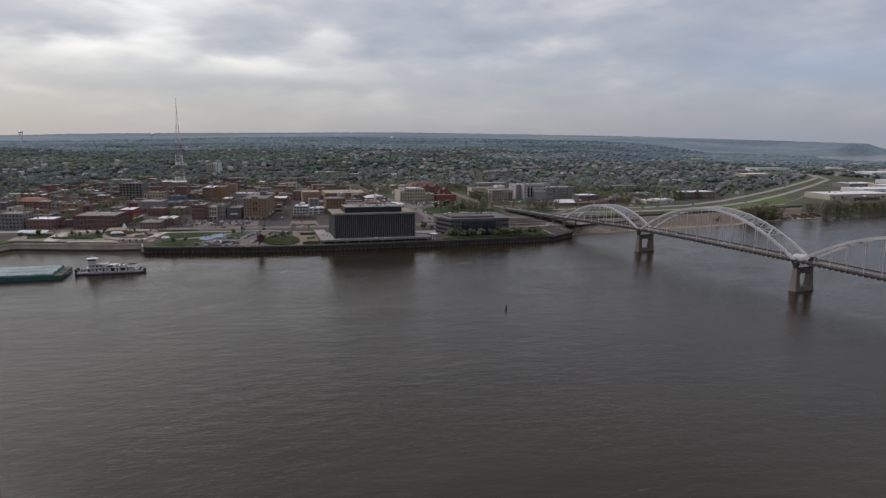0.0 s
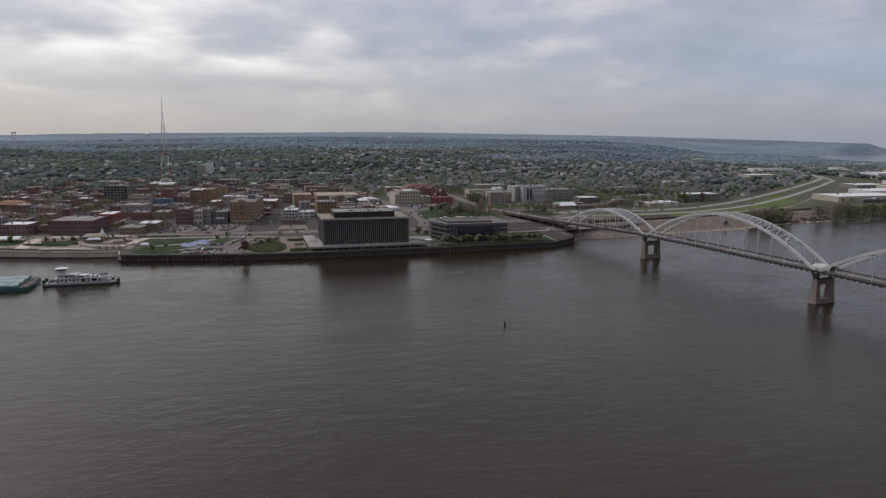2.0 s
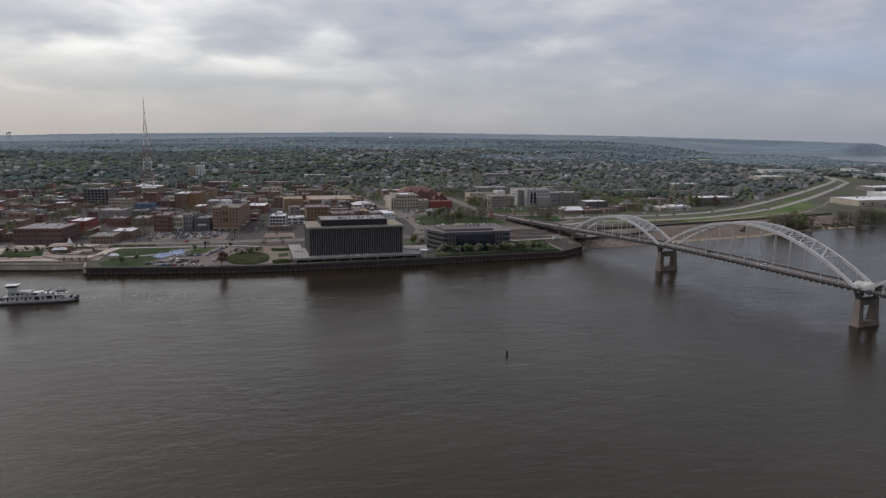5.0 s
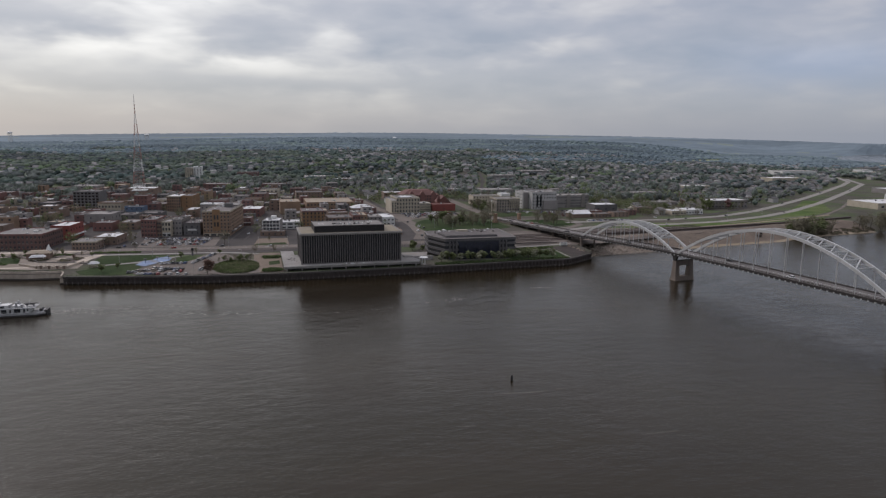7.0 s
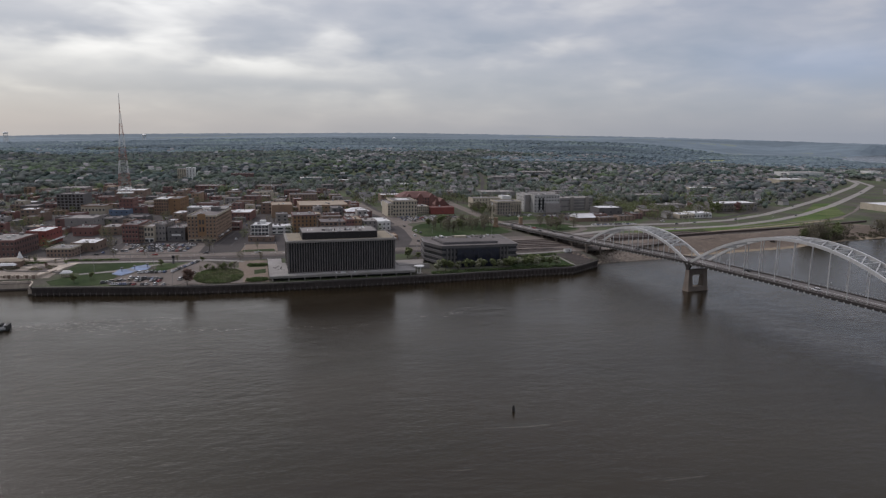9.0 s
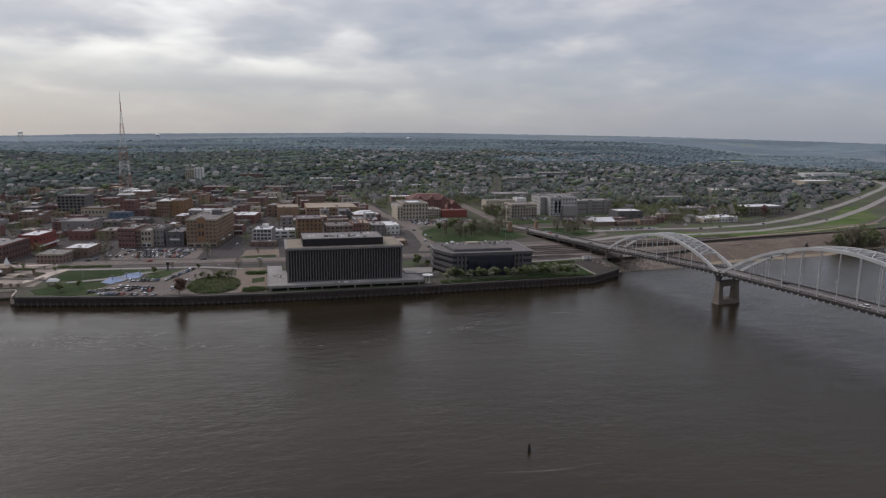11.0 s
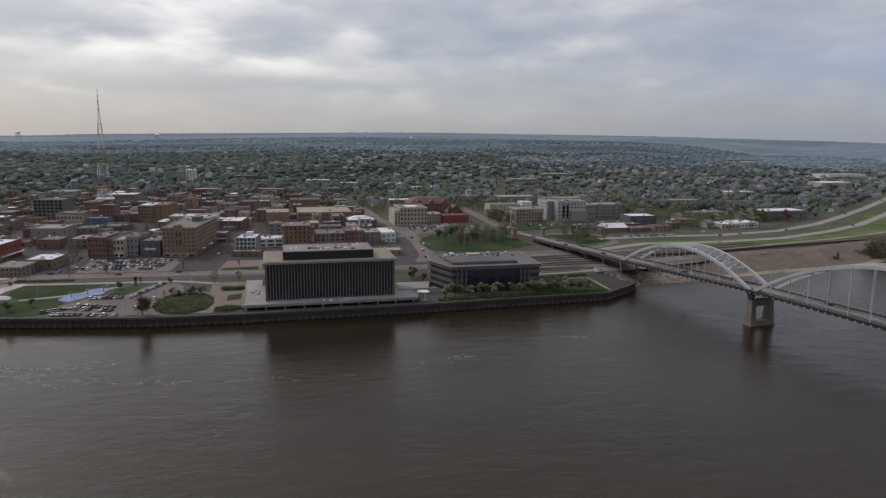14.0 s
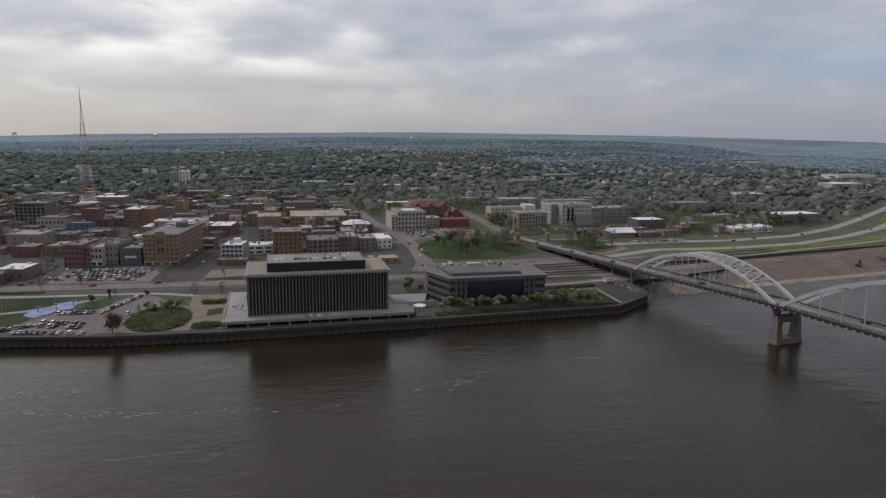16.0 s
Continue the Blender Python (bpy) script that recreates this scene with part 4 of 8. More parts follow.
    # river piers
    for s in (0.0, 163.5, 327.5):
        zt = deck_z(s) - 1.7
        pier = part("pier", Geo().add(*solid_pier(s, zt)), PIER, br, "stained concrete pier with an open middle", o)
        for side in (-1, 1):
            w, vs = Geo(), []
            for z, half in ((zt - 3.9, 0.9), (zt + 0.4, 3.0)):
                vs += [on_bridge(s + u * half, side * HALF + c, z) for u, c in ((-1, -0.8), (1, -0.8), (1, 0.8), (-1, 0.8))]
            w.add(vs, [(3, 2, 1, 0), (4, 5, 6, 7), (0, 1, 5, 4), (1, 2, 6, 5), (2, 3, 7, 6), (3, 0, 4, 7)])
            part("bearing", w, STEELDK, pier)
    # steel spine under the deck between the bearings
    for s in (0.0, 163.5, 327.5):
        part("bearing_beam", Geo().beam(on_bridge(s, -8.4, deck_z(s) - 2.0), on_bridge(s, 8.4, deck_z(s) - 2.0), 1.0, 1.5), STEELDK, br, at=o)
    # trestle bents under the approach
    for s in (-121, -145, -170, -195, -220, -245):
        zt = deck_z(s) - 1.7
        bent = part("bent", Geo().beam(on_bridge(s, -8, zt - 0.7), on_bridge(s, 8, zt - 0.7), 1.4, 1.4), PIER, br, at=o)
        for c in (-6, 0, 6) if s < -125 else (-7, 7):
            part("bent_column", Geo().tube(on_bridge(s, c, 3), on_bridge(s, c, zt - 1.3), 0.8, 0.8, 10), PIER, bent)
    # filled end of the approach
    g = Geo()
    a, b = on_bridge(-252, 0, 0), on_bridge(-300, 0, 0)
    for c in (-8.6, 8.1):
        g.add([a + CR * c + Vector((0, 0, 6)), a + CR * (c + 0.5) + Vector((0, 0, 6)), b + CR * (c + 0.5) + Vector((0, 0, 6)), b + CR * c + Vector((0, 0, 6)),
               a + CR * c + Vector((0, 0, deck_z(-252) - 0.2)), a + CR * (c + 0.5) + Vector((0, 0, deck_z(-252) - 0.2)), b + CR * (c + 0.5) + Vector((0, 0, 8)), b + CR * c + Vector((0, 0, 8))],
              [(3, 2, 1, 0), (4, 5, 6, 7), (0, 1, 5, 4), (1, 2, 6, 5), (2, 3, 7, 6), (3, 0, 4, 7)])
    g.beam(on_bridge(-252, -8, 8.3), on_bridge(-252, 8, 8.3), 0.6, 4.2)
    part("abutment", g, PIER, br, at=o)
    return br


def solid_pier(s, zt):
    """Two battered shafts on a footing, tied by an arched beam at the top."""
    vs, fs = [], []

    def hexa(c0a, c0b, c1a, c1b, d0, d1, z0, z1):
        n = len(vs)
        for ca, cb, d, z in ((c0a, c0b, d0, z0), (c1a, c1b, d1, z1)):
            for c, q in ((ca, -d), (cb, -d), (cb, d), (ca, d)):
                vs.append(tuple(on_bridge(s + q, c, z)))
        fs.extend(tuple(n + i for i in f) for f in ((0, 1, 2, 3), (7, 6, 5, 4), (4, 5, 1, 0), (5, 6, 2, 1), (6, 7, 3, 2), (7, 4, 0, 3)))

    hexa(-8.9, 8.9, -8.7, 8.7, 3.2, 3.0, -4, 1.1)
    hexa(-8.5, 8.5, -8.4, 8.4, 2.7, 2.5, 1.1, 3.0)
    for q in (-1, 1):
        lo = sorted((q * 8.4, q * 4.5))
        hi = sorted((q * 7.9, q * 5.0))
        hexa(lo[0], lo[1], hi[0], hi[1], 2.4, 1.6, 3.0, zt - 4.6)
        hexa(*sorted((q * 5.1, q * 4.6)), *sorted((q * 5.1, q * 3.4)), 1.5, 1.5, zt - 8.4, zt - 7.4)
    hexa(-7.9, 7.9, -8.1, 8.1, 1.6, 1.7, zt - 7.4, zt - 3.9)
    return vs, fs


build_bridge()

# painters' tarpaulin shelter over the roadway between two arches
tp = thing("tarpaulin_shelter", "white tarpaulin work shelter over the bridge roadway", "shelter", on_bridge(163.5, 0, deck_z(163.5) + 0.02), 7)
hoops, sheet = [], Geo()
for k in range(9):
    y = -6.5 + 13.0 * k / 8
    sag = 0.35 * math.sin(k * 2.3) + 0.2 * math.sin(k * 5.1)
    hoops.append([(4.6 * math.cos(a) * (1 + 0.03 * math.sin(3 * a + k)), y, 0.15 + (3.1 + sag) * math.sin(a) ** 0.7) for a in np.linspace(0.0, math.pi, 13)])
sheet.v = [p for h in hoops for p in h]
sheet.f = [(13 * i + j, 13 * i + j + 1, 13 * i + j + 14, 13 * i + j + 13) for i in range(8) for j in range(12)]
part("tarpaulin", sheet, TARP, tp, "sagging white tarpaulin")
for k in (0, 2, 4, 6, 8):
    g = Geo()
    for a, b in zip(hoops[k], hoops[k][1:]):
        g.tube((a[0] * 0.985, a[1], a[2] * 0.985), (b[0] * 0.985, b[1], b[2] * 0.985), 0.07, 0.07, 5)
    part("hoop", g, METAL, tp)

# ---- streets, lawns, lots ----
drape("pavement", [(-430, 62), (128, 62), (128, 470), (-430, 470)], ASPHALT, 0.05, "grey town streets and yards", "pavement")
STREETS_X = (-355, -250, -138, -42)
TURN = radians(-10)  # the old town's grid lies turned from the river blocks


def town(u, v):
    """Plan of the old town to the world."""
    c, s = math.cos(TURN), math.sin(TURN)
    return -42 + c * (u + 42) - s * (v - 165), 165 + s * (u + 42) + c * (v - 165)


def untown(x, y):
    c, s = math.cos(-TURN), math.sin(-TURN)
    return -42 + c * (x + 42) - s * (y - 165), 165 + s * (x + 42) + c * (y - 165)


STREETS_Y = (236, 338, 440)
strip("road", [(-430, 118), (-236, 103), (-150, 98), (-70, 92), (-10, 88), (100, 84), (124, 84)], 15, PAVE, 0.10, "pale concrete riverfront road", "road")
strip("railway_bed", [(-430, 92), (-240, 86), (-120, 80), (-60, 77), (100, 74), (190, 72), (330, 78), (420, 104), (560, 124)], 6, BALLAST, 0.14, "brown ballast railway bed", "railway")
strip("promenade", [(-158, 76), (-118, 72), (-60, 68), (-49, 64), (-30, 56)], 5, CONC, 0.18, "pale concrete promenade", "path")
for x in STREETS_X[:4]:
    for dx in (-6.0, 6.0):
        end = 290 if x == -42 else 468
        drape("sidewalk", [town(x + dx - 0.8, 130), town(x + dx + 0.8, 130), town(x + dx + 0.8, end), town(x + dx - 0.8, end)], CAPCONC, 0.16, "pale sidewalk beside a street", "sidewalk")
for y in STREETS_Y:
    for a, b in zip((-345, -240, -135), (-260, -155, -52)):
        for dy in (-7, 7):
            drape("sidewalk", [town(a, y + dy - 0.8), town(b, y + dy - 0.8), town(b, y + dy + 0.8), town(a, y + dy + 0.8)], CAPCONC, 0.16, "pale sidewalk beside a street", "sidewalk")


def lane_marks(name, pts, gap, length, width, up, label):
    g = Geo()
    for (ax, ay), (bx, by) in zip(pts, pts[1:]):
        d = math.hypot(bx - ax, by - ay)
        n = int(d / gap)
        for k in range(n):
            t0, t1 = k * gap / d, (k * gap + length) / d
            a, b = (ax + (bx - ax) * t0, ay + (by - ay) * t0), (ax + (bx - ax) * t1, ay + (by - ay) * t1)
            g.beam((*a, ground_z(*a) + up), (*b, ground_z(*b) + up), width, 0.03)
    tagged(new(name, g.mesh(name, STRIPE)), label, "road marking", kind="structure")


lane_marks("road_marking", [(-430, 118), (-236, 103), (-150, 98), (-70, 92), (-10, 88), (100, 84)], 9, 4, 0.18, 0.13, "worn white dashes on the riverfront road")
drape("car_park", [(-128, 108), (-66, 101), (-62, 152), (-128, 156)], PAVE, 0.12, "pale concrete car park with marked bays", "car park")
drape("car_park", [(-116, 5), (-100, -2), (-76, -7), (-70, -4), (-63, 10), (-62, 33), (-52, 56), (-60, 64), (-70, 61), (-87, 33), (-103, 33), (-114, 20)], PAVE, 0.12, "pale riverside car park", "car park")
drape("plaza_paving", [(-62, 62), (-52, 54), (-40, 42), (-32, 33), (-30, -9), (-64, -8), (-70, -6), (-62, 8), (-62, 33)], PAVE, 0.16, "tan paved forecourt round the shrub bed", "paving")
drape("plaza_paving", [(-34, 58), (-13.5, 58), (-13.5, -8), (-34, -8)], BRICKPAVE, 0.13, "tan brick paved garden terrace", "paving")
drape("plaza_paving", [(-34, 97), (-4, 97), (-4, 132), (-30, 134)], BRICKPAVE, 0.12, "tan brick paved corner square", "paving")
drape("terrace", [(-270, 100), (-150, 92), (-156, 30), (-164, 29), (-187, 31), (-220, 39.5), (-266, 53.5), (-276, 54)], TERRACE, 0.09, "tan paved riverside terrace", "terrace")
for pts, lab in (([(-148, 72), (-117, 69), (-92, 65), (-106, 50), (-119, 44), (-137, 39), (-150, 46)], "green riverside lawn"),
                 ([(-137, 34), (-119, 38), (-113, 26), (-118, 6), (-128, 3), (-150, 10), (-155, 20)], "green lawn by the river wall"),
                 ([(-92, 53), (-82, 60), (-76, 48), (-85, 35), (-98, 38), (-90, 44)], "small green lawn beside the splash pad"),
                 ([(-27, 44), (-15, 44), (-15, 36), (-27, 37)], "clipped garden bed"), ([(-23, 27), (-15, 30), (-15, 18), (-23, 15)], "clipped garden bed"),
                 ([(-32, 106), (-7, 108), (-6, 97), (-33, 98)], "grass strip by the road"),
                 ([(166, 26), (214, 28.4), (214, -2), (166, -4.5)], "green lawn behind the river wall"),
                 ([(129, 185), (136, 210), (150, 232), (175, 240), (208, 230), (222, 200), (226, 158), (190, 138), (150, 136), (131, 152)], "round green park lawn"),
                 ([(-234, 80), (-205, 76), (-200, 52), (-230, 56)], "green lawn in a riverside garden"), ([(-268, 84), (-246, 80), (-244, 62), (-262, 58)], "green riverside lawn"),
                 ([(252, 215), (300, 205), (312, 188), (300, 165), (262, 150), (240, 190)], "green verge inside a ramp loop"),
                 ([(235, 276), (300, 280), (300, 250), (240, 240)], "green lawn before the city hall"),
                 ([(345, 165), (452, 150), (579, 175), (640, 225), (760, 330), (790, 330), (700, 215), (560, 140), (430, 122), (350, 128)], "green highway verge")):
    drape("lawn", pts, BRIGHTGRASS if "highway" in lab else GRASS, 0.14 if "verge" not in lab and "median" not in lab else 0.08, lab, "lawn")
drape("splash_pad", [(-118, 33), (-111, 28), (-105, 35), (-103, 39), (-96, 43), (-95, 52), (-99, 58), (-106, 54), (-109, 47), (-115, 46)], BLUEPAINT, 0.2, "faded blue splash pad", "splash pad")
drape("path_edge", [(-139, 38), (-118, 43.4), (-105, 50.6), (-93, 57.5), (-88, 57), (-93, 53.5), (-104, 46.8), (-117, 39.4), (-139, 35)], CONC, 0.17, "pale curving path", "path")
drape("service_yard", [(186, 33), (217.4, 33.4), (218.6, 0), (229, 4), (240, 14), (240, 41), (186, 40)], MULCH, 0.1, "dark brown mulched yard at the wall's end", "yard")
strip("path", [(176, 44), (205, 45), (239, 50), (262, 58)], 3.6, CONC, 0.22, "pale gravel track beside the rail yard", "path")
tr_ = thing("site_trailer", "white site trailer at the end of the river wall", "trailer", (231, 43, ground_z(231, 43)), 8)
part("body", Geo().box(-3.2, 3.2, -1.25, 1.25, 0.7, 3.2), WHITE, tr_)
part("roof", Geo().box(-3.3, 3.3, -1.35, 1.35, 3.2, 3.35), GREYROOF, tr_)
part("skirt", Geo().box(-2.8, 2.8, -1.1, 1.1, 0.0, 0.7), DARKWALL, tr_)
part("door", Geo().box(0.4, 1.3, -1.3, -1.24, 0.8, 2.8), GREYWALL, tr_)
for k_, (x, y) in enumerate(((236, 33), (238.2, 28), (234, 37), (237, 22), (238.4, 18))):
    cb = thing("spoil_heap", "small heap of tan rubble on the bare yard", "rubble heap", (x, y, ground_z(x, y)), 40 * k_, "rubble heaps")
    part("heap", Geo().tube((0, 0, -0.2), (0.2, 0.1, 1.3 + 0.2 * (k_ % 3)), 2.0 + 0.3 * (k_ % 2), 0.5, 9), ROCK, cb)
strip("road", [(113, 470), (117, 357), (125, 312), (129, 250), (130, 193), (124, 130), (114, 100)], 13, PAVE, 0.11, "pale street down to the river", "road")
strip("road", [(118, 226), (145, 247), (178, 262), (215, 268), (240, 240), (238, 214)], 9, PAVE, 0.13, "pale road round the park", "road")
strip("road", [(240, 212), (262, 216), (300, 212), (316, 190), (306, 160), (284, 142), (255, 136)], 8, PAVE, 0.14, "pale concrete ramp loop", "road")
strip("road", [(236, 214), (236, 300), (240, 420), (246, 600)], 13, PAVE, 0.12, "pale street beyond the bridge", "road")
drape("car_park", [(132, 296), (206, 296), (214, 272), (176, 266), (134, 242)], PAVE, 0.1, "pale car park beside the courthouse", "car park")
drape("car_park", [(258, 284), (415, 290), (415, 255), (330, 240), (300, 262)], ASPHALT, 0.1, "grey car park below the white block", "car park")
HWY_N = [(262, 122), (330, 148), (402, 143), (480, 153), (565, 184), (640, 222), (760, 300), (836, 354), (1000, 474), (1160, 598), (1260, 735)]
HWY_S = [(300, 180), (364, 184), (430, 180), (510, 195), (590, 232), (670, 282), (790, 362), (900, 440), (1096, 584), (1190, 660), (1290, 790)]
strip("road", HWY_N, 9.5, CONC, 0.16, "pale concrete highway carriageway", "road")
strip("road", HWY_S, 9.5, CONC, 0.16, "pale concrete highway carriageway", "road")
strip("road", [(500, 208), (560, 240), (610, 268), (600, 290)], 6, ASPHALT, 0.13, "grey slip road", "road")
strip("path", [(480, 140), (560, 160), (659, 184), (740, 240), (862, 340)], 4, PAVE, 0.2, "pale levee path", "path")
strip("levee_wall", [(300, 92), (362, 95), (430, 108), (548, 124), (660, 150)], 3.2, LEVEE, 2.0, "dark brown flood wall bank", "flood wall")
strip("path", [(180, 33), (187, 28.6), (215.6, 30), (215.6, -3), (197, -4.6)], 1.3, CONC, 0.3, "pale concrete edge round a lawn", "path")
strip("path", [(300, 101), (370, 103), (440, 122), (517, 138), (580, 156), (660, 180)], 5, SAND, 0.16, "bare tan strip beside the highway verge", "path")
strip("path", [(330, 84), (400, 86), (446, 94), (520, 112)], 2.4, CONC, 0.4, "pale track on the dug bank", "path")
strip("haul_road", [(262, 66), (330, 74), (420, 92), (520, 108), (640, 128)], 8, PAVE, 0.25, "pale dusty haul road", "road")
drape("rail_yard", [(122, 60), (160, 46), (176, 50), (234, 46), (262, 46), (330, 62), (420, 92), (440, 128), (300, 128), (226, 132), (128, 128)], YARD, 0.06, "brown gravel rail yard", "rail yard")
strip("railway_bed", [(128, 62), (200, 55), (262, 58), (330, 66)], 5, BALLAST, 0.2, "brown ballast railway bed", "railway")
strip("railway_bed", [(128, 92), (200, 96), (300, 104), (420, 120)], 5, BALLAST, 0.2, "brown ballast railway bed", "railway")
for k in range(6):
    y0 = 61 + 8.2 * k
    line = [(126, y0 + 3), (190, y0), (250, y0 + 1 + 0.6 * k), (330, y0 + 8 + 1.2 * k), (430, y0 + 26 + 0.6 * k)]
    strip("railway_bed", line, 3.6, BALLAST if k % 2 else MULCH, 0.22, "dark ballast strip of the rail yard", "railway")
    tk_ = thing("railway_track", "rusty steel railway track in the yard", "railway track", (190, y0, ground_z(190, y0)), kind="structure")
    for side in (-0.75, 0.75):
        g = Geo()
        for (ax, ay), (bx, by) in zip(line, line[1:]):
            g.beam((ax - 190, ay - y0 + side, 0.42 + ground_z(ax, ay) - ground_z(190, y0)), (bx - 190, by - y0 + side, 0.42 + ground_z(bx, by) - ground_z(190, y0)), 0.16, 0.2)
        part("rail", g, RAILSTEEL, tk_)
strip("road", [(124, 104), (180, 110), (240, 112), (300, 118)], 8, PAVE, 0.2, "pale road under the bridge", "road")
for y0 in (56.3, 57.8):
    g = Geo()
    g.beam((130, y0 + 4, 7.9), (200, y0 - 2, 7.9), 0.12, 0.16).beam((200, y0 - 2, 7.9), (262, y0 + 1, 7.9), 0.12, 0.16)
    tagged(new("rail", g.mesh("rail", STEELDK)), "rusty steel rail", "rail", kind="structure")


def build_beach():
    g, xs = Geo(), list(np.arange(250, 640, 8.0))
    ss = [-0.5, 4, 9, 14, 20, 27, 34, 41, 47, 54]
    for x in xs:
        for k, s in enumerate(ss):
            y = shore(x) + s
            bump = 0.55 * noise.noise((x * 0.11, s * 0.16, 2.0)) + 0.9 * max(0.0, noise.noise((x * 0.05, s * 0.07, 5.0))) * (1 if s > 12 else 0.2)
            g.v.append((x, y, ground_z(x, y) + 0.12 + (bump + 0.5 if 0 < k < len(ss) - 1 else 0)))
    n = len(ss)
    low = [(i * n + j, (i + 1) * n + j, (i + 1) * n + j + 1, i * n + j + 1) for i in range(len(xs) - 1) for j in range(n - 1)]
    g.f = low
    ob = tagged(new("beach", g.mesh("beach", SAND, True)), "bare tan sand and dug earth beach", "beach", kind="structure")
    ob.data.materials.append(DIRT)
    ob.data.materials.append(ROCK)
    for i, f in enumerate(ob.data.polygons):
        if i % (n - 1) >= 2:
            f.material_index = 1
        if i // (n - 1) < 9:
            f.material_index = 2


build_beach()


def build_rubble():
    r = random.Random(17)
    g = Geo()
    for _ in range(1500):
        x = r.uniform(247, 325)
        s = abs(r.gauss(0, 9)) if r.random() < 0.7 else r.uniform(0, 30)
        y = shore(x) + s - 0.6
        w = r.uniform(0.3, 1.3)
        z = ground_z(x, y) + 0.25 + 0.03 * s
        a = r.uniform(0, 6.28)
        vs = []
        for dz, k in ((-0.5, 1.0), (0.35, 0.75)):
            for i in range(5):
                q = a + 1.257 * i + r.uniform(-0.3, 0.3)
                e = w * k * r.uniform(0.7, 1.1)
                vs.append((x + e * math.cos(q), y + 0.8 * e * math.sin(q), z + dz * w + r.uniform(-0.1, 0.1)))
        g.add(vs, [(5, 6, 7, 8, 9)] + [(i, (i + 1) % 5, 5 + (i + 1) % 5, 5 + i) for i in range(5)])
    tagged(new("rubble", g.mesh("rubble", RUBBLE)), "broken tan and grey rubble on the river bank", "rubble", kind="stuff")


RUBBLE = mat("broken_stone", (0.20, 0.168, 0.138), 0.95, 0, ((0.6, 0.2),), None, 0, 0.5)
build_rubble()


# ---- buildings ----
WIN_CACHE = {}


def window_mesh(w, h, axis, pane):
    key = (round(w, 2), round(h, 2), axis, pane.name)
    if key not in WIN_CACHE:
        g = Geo()
        if axis == "x":
            g.box(-w / 2, w / 2, -0.05, 0.3, 0, h)
        else:
            g.box(-0.05, 0.05, -w / 2, w / 2, 0, h)
        WIN_CACHE[key] = g.mesh("window", pane)
    return WIN_CACHE[key]


SILL_CACHE = {}


def sill_mesh(w):
    w = round(w, 2)
    if w not in SILL_CACHE:
        SILL_CACHE[w] = Geo().box(-w / 2 - 0.15, w / 2 + 0.15, -0.14, 0.1, -0.22, 0).mesh("sill", CREAM)
    return SILL_CACHE[w]


BUILT = []  # footprints taken
PLAN = []  # footprints of the old town, in its own plan


def free(x0, x1, y0, y1, m=1.5):
    return all(x1 + m < a or x0 - m > b or y1 + m < c or y0 - m > d for a, b, c, d in BUILT)


